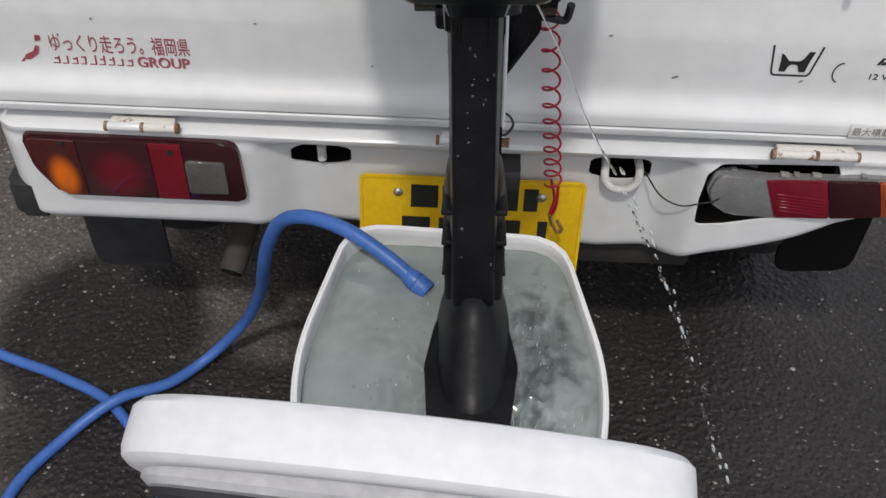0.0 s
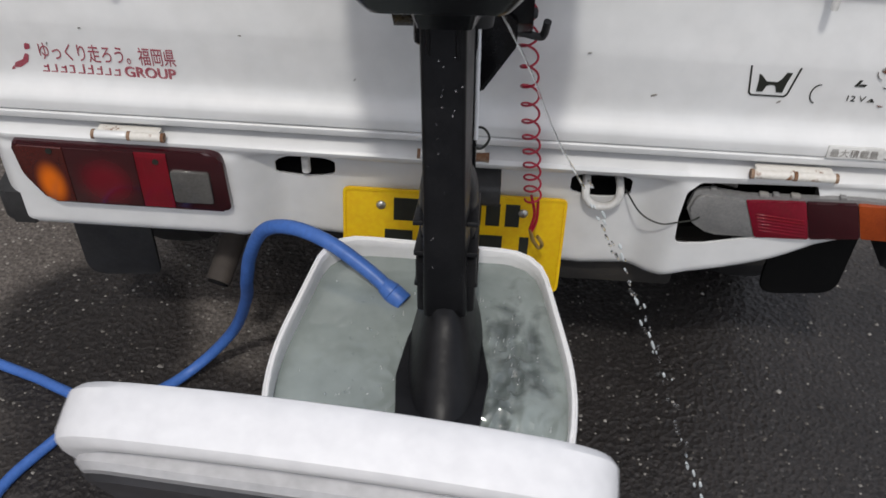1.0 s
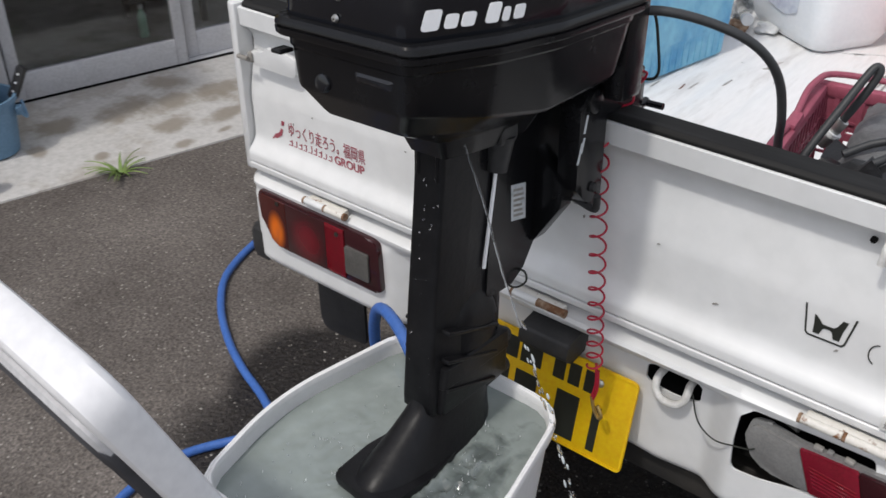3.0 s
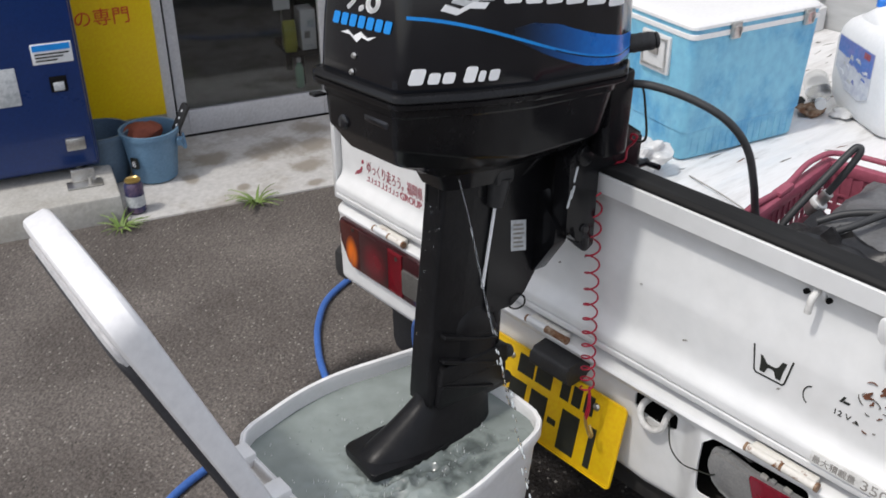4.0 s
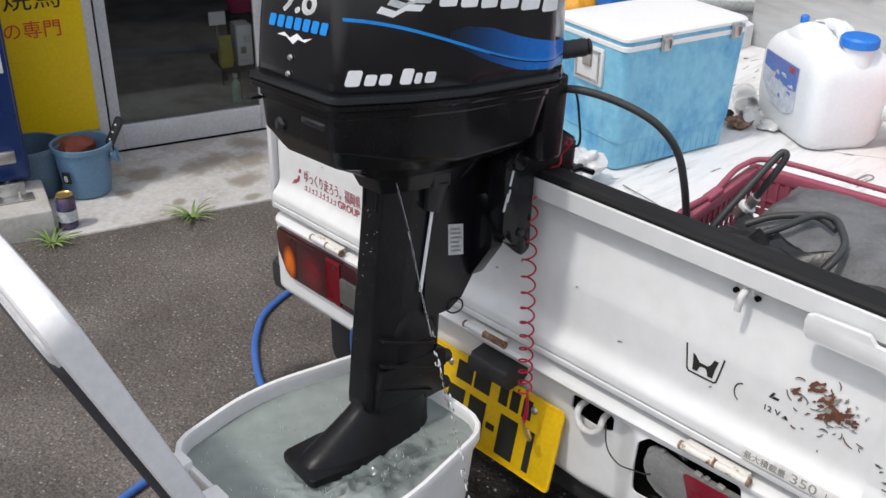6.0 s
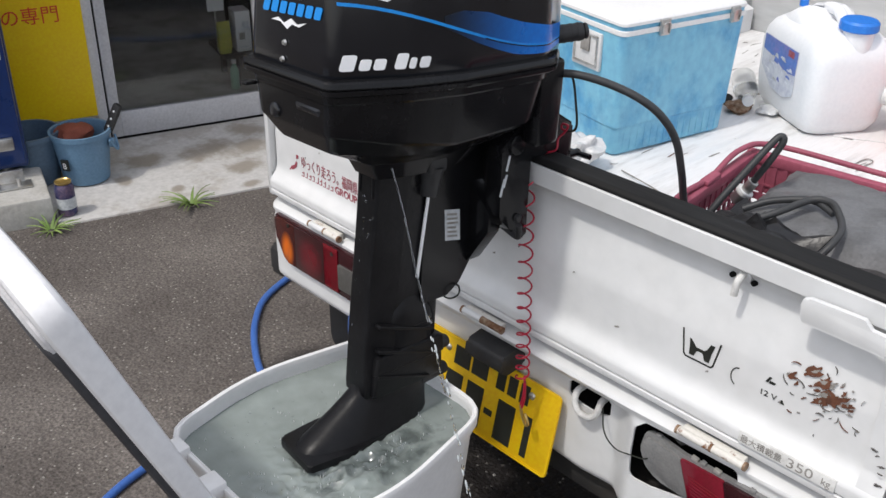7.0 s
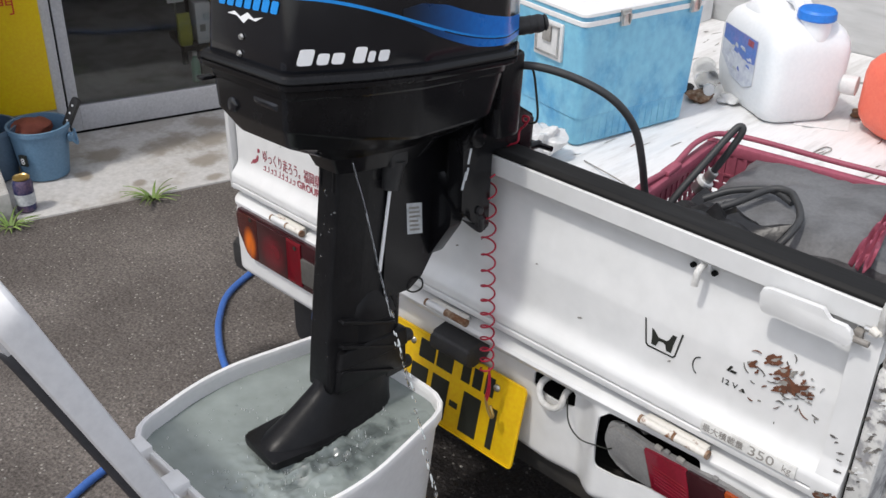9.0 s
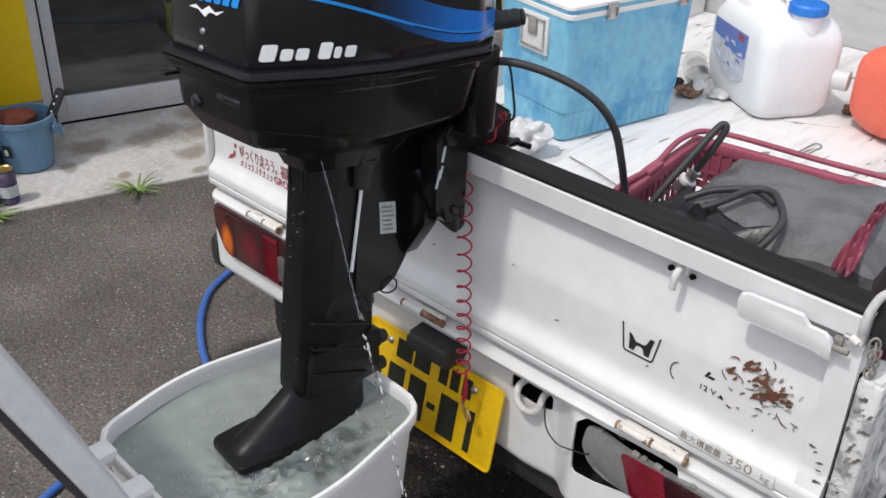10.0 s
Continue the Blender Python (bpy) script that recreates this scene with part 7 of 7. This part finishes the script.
part("label_band", prism([(0.082, 0.128), (0.130, 0.122), (0.180, 0.140), (0.248, 0.150), (0.248, 0.186), (0.082, 0.184)], 0.0053, 0.0057, "y"), M_LABELBLUE, jl, "faded blue band")
part("label_patch", prism([(0.098, 0.164), (0.126, 0.165), (0.126, 0.180), (0.098, 0.179)], 0.0058, 0.0062, "y"), M_MAROON, jl)
rnd = random.Random(6)
for i in range(22):
    x, z = 0.095 + rnd.random() * 0.11, 0.082 + rnd.random() * 0.07
    w_, h_ = rnd.uniform(0.008, 0.026), rnd.uniform(0.004, 0.012)
    part("label_print", prism([(x, z), (x + w_, z + 0.003), (x + w_ * 0.8, z + h_), (x + 0.004, z + h_ * 0.8)], 0.0058, 0.0061 + 0.00005 * i, "y"), (M_STICKER, M_LABEL, M_LABELBLUE, M_LABEL)[i % 4], jl)

red = thing("red_tank", "coral red plastic tank with a white screw cap", "tank", pose(0.004, 2.35, 0.622, 0, 0, 60))
part("body", loft([[(p[0], p[1], z) for p in round_poly([(-0.02 - g, -0.19 - g), (0.26 + g, -0.19 - g), (0.26 + g, g), (-0.02 - g, g)], 0.065, 10)] for z, g in ((0.0, -0.045), (0.006, -0.030), (0.02, -0.014), (0.04, -0.004), (0.06, 0.0), (0.15, 0.0), (0.175, -0.004), (0.195, -0.016), (0.208, -0.034), (0.214, -0.06))]), M_REDJUG, red)
part("cap", cyl((-0.005, 0.0, 0.105), (-0.03, 0.030, 0.105), 0.026, n=20, bev=0.003), M_COOLWHITE, red)
bd = bmesh.new()
bd = join(bd, prism([(-0.10, 2.24), (0.02, 2.30), (-0.03, 2.44), (-0.16, 2.40)], 0.6216, 0.6236, "z"))
solo("board", bd, M_BED, "thin pale board lying under the tanks", "board", smooth=False)
bt = thing("plastic_bottle", "crumpled clear plastic bottle lying on the bed", "bottle", pose(-0.44, 2.36, 0.662, 90, 0, 35))
part("body", lathe([(0.001, 0.0), (0.03, 0.002), (0.034, 0.01), (0.031, 0.03), (0.034, 0.05), (0.031, 0.07), (0.034, 0.09), (0.03, 0.12), (0.013, 0.16), (0.013, 0.18)], 18), M_BOTTLE, bt)
part("cap", lathe([(0.001, 0.195), (0.0145, 0.195), (0.0145, 0.178), (0.001, 0.178)], 16), M_COOLWHITE, bt)
for k, (x, y, s, lb_) in enumerate(((-0.36, 2.22, 0.035, 1), (-0.30, 2.26, 0.03, 2), (-0.43, 2.25, 0.025, 3), (0.0, 2.42, 0.025, 4))):
    b = bmesh.new()
    bmesh.ops.create_icosphere(b, subdivisions=3, radius=s)
    for vt in b.verts:
        vt.co *= 1 + 0.5 * noise.noise(vt.co * 45 + Vector((k, 0, 0)))
        vt.co.z = vt.co.z * 0.4
    solo("rubbish", b, (M_RUSTEDGE, M_BAG, M_UNDER, M_RUSTEDGE)[k], ("brown crushed litter", "crumpled clear film", "dark crushed litter", "brown crushed litter")[k] + " beside the tanks on the bed", "litter", pose(x, y, 0.622 + s * 0.35))
b = bmesh.new()
bmesh.ops.create_icosphere(b, subdivisions=4, radius=0.055)
for vt in b.verts:
    vt.co *= 1 + 0.55 * noise.noise(vt.co * 38)
    vt.co.z *= 0.7
solo("plastic_bag", b, M_BAG, "crumpled clear plastic bag by the cool box", "bag", pose(-0.425, 1.605, 0.662))

# shopping basket with hoses and a grey cushion
BW, BD, BH = 0.44, 0.36, 0.255
bas = thing("basket", "dusty rose plastic shopping basket holding hoses and a cushion", "basket", pose(0.147, 1.085, 0.622, 0, 0, 7))
for y in (0.0, BD):
    part("rim", span(-0.012, BW + 0.012, y - 0.010, y + 0.010, BH - 0.022, BH, bev=0.005), M_BASKET, bas)
for x in (0.0, BW):
    part("rim", span(x - 0.010, x + 0.010, 0.0102, BD - 0.0102, BH - 0.022, BH, bev=0.005), M_BASKET, bas)
for zb, hb in ((0.004, 0.02), (0.044, 0.004), (0.072, 0.004), (0.10, 0.012), (0.136, 0.004), (0.165, 0.012), (0.194, 0.004)):
    part("band", join(span(0.004, BW - 0.004, 0.004, 0.009, zb, zb + hb), span(0.004, BW - 0.004, BD - 0.009, BD - 0.004, zb, zb + hb), span(0.004, 0.009, 0.01, BD - 0.01, zb, zb + hb),
                      span(BW - 0.009, BW - 0.004, 0.01, BD - 0.01, zb, zb + hb)), M_BASKET, bas)
for i in range(23):
    x = 0.008 + i * (BW - 0.016) / 22
    for y in (0.0065, BD - 0.0065):
        part("slat", span(x - 0.0035, x + 0.0035, y - 0.0022, y + 0.0022, 0.005, BH - 0.02), M_BASKET, bas)
for i in range(17):
    y = 0.012 + i * (BD - 0.024) / 16
    for x in (0.0065, BW - 0.0065):
        part("slat", span(x - 0.0022, x + 0.0022, y - 0.0035, y + 0.0035, 0.005, BH - 0.02), M_BASKET, bas)
part("upper_band", join(span(0.002, BW - 0.002, BD - 0.006, BD - 0.001, BH - 0.075, BH - 0.021), span(0.001, 0.006, 0.01, BD - 0.01, BH - 0.045, BH - 0.021)), M_BASKET, bas)
part("bottom", span(0.004, BW - 0.004, 0.004, BD - 0.004, 0.0, 0.004), M_BASKET, bas)
for s, yb in ((1, BD * 0.5 + 0.012), (-1, BD * 0.5 - 0.012)):
    yo, zo = (BD + 0.016, BH + 0.010) if s > 0 else (-0.018, BH - 0.03)
    ym = yb + 0.6 * (yo - yb)
    part("handle", tube([(-0.002, yb, BH + 0.004), (-0.004, ym, BH + 0.016 - (0.012 if s < 0 else 0)), (0.03, yo, zo), (BW * 0.5, yo, zo), (BW - 0.03, yo, zo), (BW + 0.004, ym, BH + 0.016 - (0.012 if s < 0 else 0)), (BW + 0.002, yb, BH + 0.004)], 0.0052, 10), M_BASKET, bas)
for x in (0.0, BW):
    part("handle_lug", span(x - 0.009, x + 0.009, BD * 0.5 - 0.026, BD * 0.5 + 0.026, BH - 0.002, BH + 0.009, bev=0.004), M_BASKET, bas)

cu = bmesh.new()
bmesh.ops.create_cube(cu, size=1)
bmesh.ops.subdivide_edges(cu, edges=list(cu.edges), cuts=23, use_grid_fill=True)
for vt in cu.verts:
    q = vt.co * 2
    e = max(abs(q.x), abs(q.y))
    vt.co = Vector((q.x * 0.5 * 0.315, q.y * 0.5 * 0.275, q.z * 0.5 * 0.22 * (1 - 0.25 * e ** 6)))
    vt.co += Vector((0, 0, 0.014 * noise.noise(vt.co * 11) + 0.006 * (0.5 - abs(noise.noise(vt.co * 26))) + 0.003 * noise.noise(vt.co * 50)))
solo("cushion", cu, M_CUSHION, "grey canvas cushion stuffed in the basket", "cushion", pose(0.357, 1.328, 0.776, 1, -3, 7))
b = bmesh.new()
bmesh.ops.create_icosphere(b, subdivisions=4, radius=0.09)
for vt in b.verts:
    vt.co *= 1 + 0.40 * noise.noise(vt.co * 16) + 0.55 * abs(noise.noise(vt.co * 34)) + 0.25 * abs(noise.noise(vt.co * 75))
    vt.co = Vector((vt.co.x * 1.12, vt.co.y * 0.9, vt.co.z * 0.70))
solo("black_cloth", b, M_BAGBLACK, "crumpled black plastic bag under the hoses in the basket", "bag", pose(0.276, 1.190, 0.808))
fh = thing("fuel_hose", "dark rubber fuel hose from the motor into the basket", "hose", pose(0.1, 1.1, 0.9))
wpart("tube", tube([(-0.02, 1.00, 1.088), (0.018, 1.02, 1.090), (0.062, 1.045, 1.080), (0.106, 1.065, 1.063), (0.133, 1.085, 1.037), (0.148, 1.105, 0.999), (0.152, 1.125, 0.945), (0.146, 1.15, 0.895), (0.150, 1.17, 0.82)], 0.0062, 12), M_FUELHOSE, fh)
lp = thing("hose_loop", "dark hose with a steel coupling looped in the basket", "hose", pose(0.25, 1.25, 0.85))
wpart("tube", tube([(0.150, 1.19, 0.80), (0.164, 1.22, 0.856), (0.184, 1.27, 0.913), (0.200, 1.312, 0.957), (0.207, 1.322, 0.966), (0.212, 1.322, 0.958), (0.201, 1.312, 0.925), (0.182, 1.302, 0.882)], 0.0060, 12, 8), M_FUELHOSE, lp)
wpart("coupling", join(cyl((0.158, 1.298, 0.842), (0.172, 1.300, 0.862), 0.0125, n=16, bev=0.002), cyl((0.172, 1.300, 0.862), (0.184, 1.302, 0.884), 0.0095, n=16, bev=0.001)), M_SILVER, lp, "steel hose coupling")
wpart("coupling_ring", cyl((0.1695, 1.2995, 0.858), (0.1735, 1.3005, 0.865), 0.0150, n=16, bev=0.001), M_COOLWHITE, lp)
lq = thing("hose_coil", "dark rubber hose coiled on the cushion", "hose", pose(0.3, 1.2, 0.85))
wpart("tube", tube([(0.20, 1.16, 0.845), (0.235, 1.175, 0.868), (0.275, 1.21, 0.890), (0.303, 1.26, 0.906), (0.330, 1.268, 0.910), (0.352, 1.252, 0.908), (0.376, 1.222, 0.899), (0.384, 1.18, 0.890), (0.37, 1.15, 0.86)], 0.0058, 12, 8), M_FUELHOSE, lq)
wpart("tube_end", tube([(0.215, 1.22, 0.872), (0.245, 1.245, 0.888), (0.285, 1.262, 0.900), (0.310, 1.270, 0.902), (0.345, 1.258, 0.898)], 0.0058, 12, 8), M_FUELHOSE, lq)
st = bmesh.new()
rows_ = []
for i in range(25):
    t = i / 24
    c = Vector((0.462, 1.385, 0.898)).lerp(Vector((0.494, 1.170, 0.884)), t)
    wd = 0.010 + 0.018 * t
    rows_.append([(c.x + wd * (k / 8 - 0.5), c.y + 0.006 * math.sin(k * 1.9 + 5 * t), c.z + 0.012 * math.sin(math.pi * t) + 0.006 * math.sin(k * 2.2 + 9 * t) + 0.004 * noise.noise((k * 0.9, t * 7, 0.0))) for k in range(9)])
vs_ = [[st.verts.new(p) for p in row] for row in rows_]
lo_ = [[st.verts.new((p[0], p[1], p[2] - 0.0025)) for p in row] for row in rows_]
for i in range(24):
    for k in range(8):
        st.faces.new((vs_[i][k], vs_[i + 1][k], vs_[i + 1][k + 1], vs_[i][k + 1]))
        st.faces.new((lo_[i][k + 1], lo_[i + 1][k + 1], lo_[i + 1][k], lo_[i][k]))
solo("plastic_strip", st, M_BASKET, "crumpled rose plastic strip lying on the cushion", "plastic strip")
wr = thing("bed_wire", "thin dark wire lying across the bed", "wire", pose(-0.1, 1.6, 0.625))
wpart("strand", tube([(-0.33, 1.66, 0.625), (-0.20, 1.62, 0.63), (-0.08, 1.58, 0.625), (0.06, 1.50, 0.626), (0.14, 1.42, 0.63)], 0.0016, 6), M_PRIMER, wr)

# ---- things beyond the truck ----
tp = bmesh.new()
bmesh.ops.create_icosphere(tp, subdivisions=4, radius=0.5)
for vt in tp.verts:
    vt.co *= 1 + 0.18 * noise.noise(vt.co * 5)
    vt.co = Vector((vt.co.x * 0.26, vt.co.y * 0.26, max(vt.co.z * 0.56, -0.26)))
solo("tarp", tp, mat("orange_yellow_tarp", (0.75, 0.36, 0.02), 0.5, dark=(0.6, 0.25, 0.02)), "orange-yellow tarpaulin bundled on the concrete", "tarpaulin", pose(-1.92, 3.44, 0.265))
bb = thing("blue_crate", "blue plastic crate on the concrete", "crate", pose(-1.79, 3.60, 0.006, 0, 0, 73))
part("body", loft([[(p[0], p[1], z) for p in round_poly([(-0.13 - g, -0.10 - g), (0.13 + g, -0.10 - g), (0.13 + g, 0.10 + g), (-0.13 - g, 0.10 + g)], 0.02, 4)] for z, g in ((0.0, -0.03), (0.46, 0.0))]), M_CAP, bb)
part("rim", span(-0.14, 0.14, -0.11, 0.11, 0.46, 0.52, bev=0.01), M_CAP, bb)
pb = bmesh.new()
bmesh.ops.create_icosphere(pb, subdivisions=4, radius=0.5)
for vt in pb.verts:
    vt.co *= 1 + 0.2 * noise.noise(vt.co * 6 + Vector((5, 0, 0)))
    vt.co = Vector((vt.co.x * 0.24, vt.co.y * 0.30, max(vt.co.z * 0.56, -0.26)))
solo("sack", pb, mat("dull_brown_sack", (0.075, 0.055, 0.055), 0.8, dark=(0.04, 0.03, 0.03), amount=0.8, scale=12, bump=0.4), "dull brown sack on the concrete", "sack", pose(-1.71, 3.80, 0.263))
gb = thing("grey_box", "pale grey plastic box with a lid on the concrete", "box", pose(-1.50, 3.90, 0.0, 0, 0, 40))
part("body", loft([[(p[0], p[1], z) for p in round_poly([(-0.19 - g, -0.14 - g), (0.19 + g, -0.14 - g), (0.19 + g, 0.14 + g), (-0.19 - g, 0.14 + g)], 0.03, 4)] for z, g in ((0.0, -0.02), (0.47, 0.0))]), M_STICKER, gb)
part("lid", span(-0.20, 0.20, -0.15, 0.15, 0.47, 0.52, bev=0.012), M_STICKER, gb)

# loose grit on the asphalt
rnd = random.Random(14)
gv, gf = [], []
for i in range(5200):
    if i < 2600:
        x, y = rnd.uniform(-2.1, 1.2), rnd.uniform(0.2, 2.4)
        r = rnd.uniform(0.0012, 0.0036)
    else:
        x, y = rnd.uniform(-1.25, 1.0), rnd.uniform(0.1, 1.45)
        r = rnd.uniform(0.0012, 0.0052) * rnd.random() ** 0.6 + 0.0008
    h = r * rnd.uniform(0.5, 1.0)
    k0 = len(gv)
    a0 = rnd.uniform(0, 6.28)
    for k in range(4):
        gv.append((x + r * math.cos(a0 + k * 1.57), y + r * rnd.uniform(0.6, 1.1) * math.sin(a0 + k * 1.57), 0.0002))
    gv.append((x, y, h))
    gf += [(k0 + k, k0 + (k + 1) % 4, k0 + 4) for k in range(4)]
me = bpy.data.meshes.new("grit")
me.from_pydata(gv, [], gf)
me.materials.append(M_STONE)
tagged(new("grit", me), "loose pale grit scattered on the asphalt", "grit", kind="stuff")
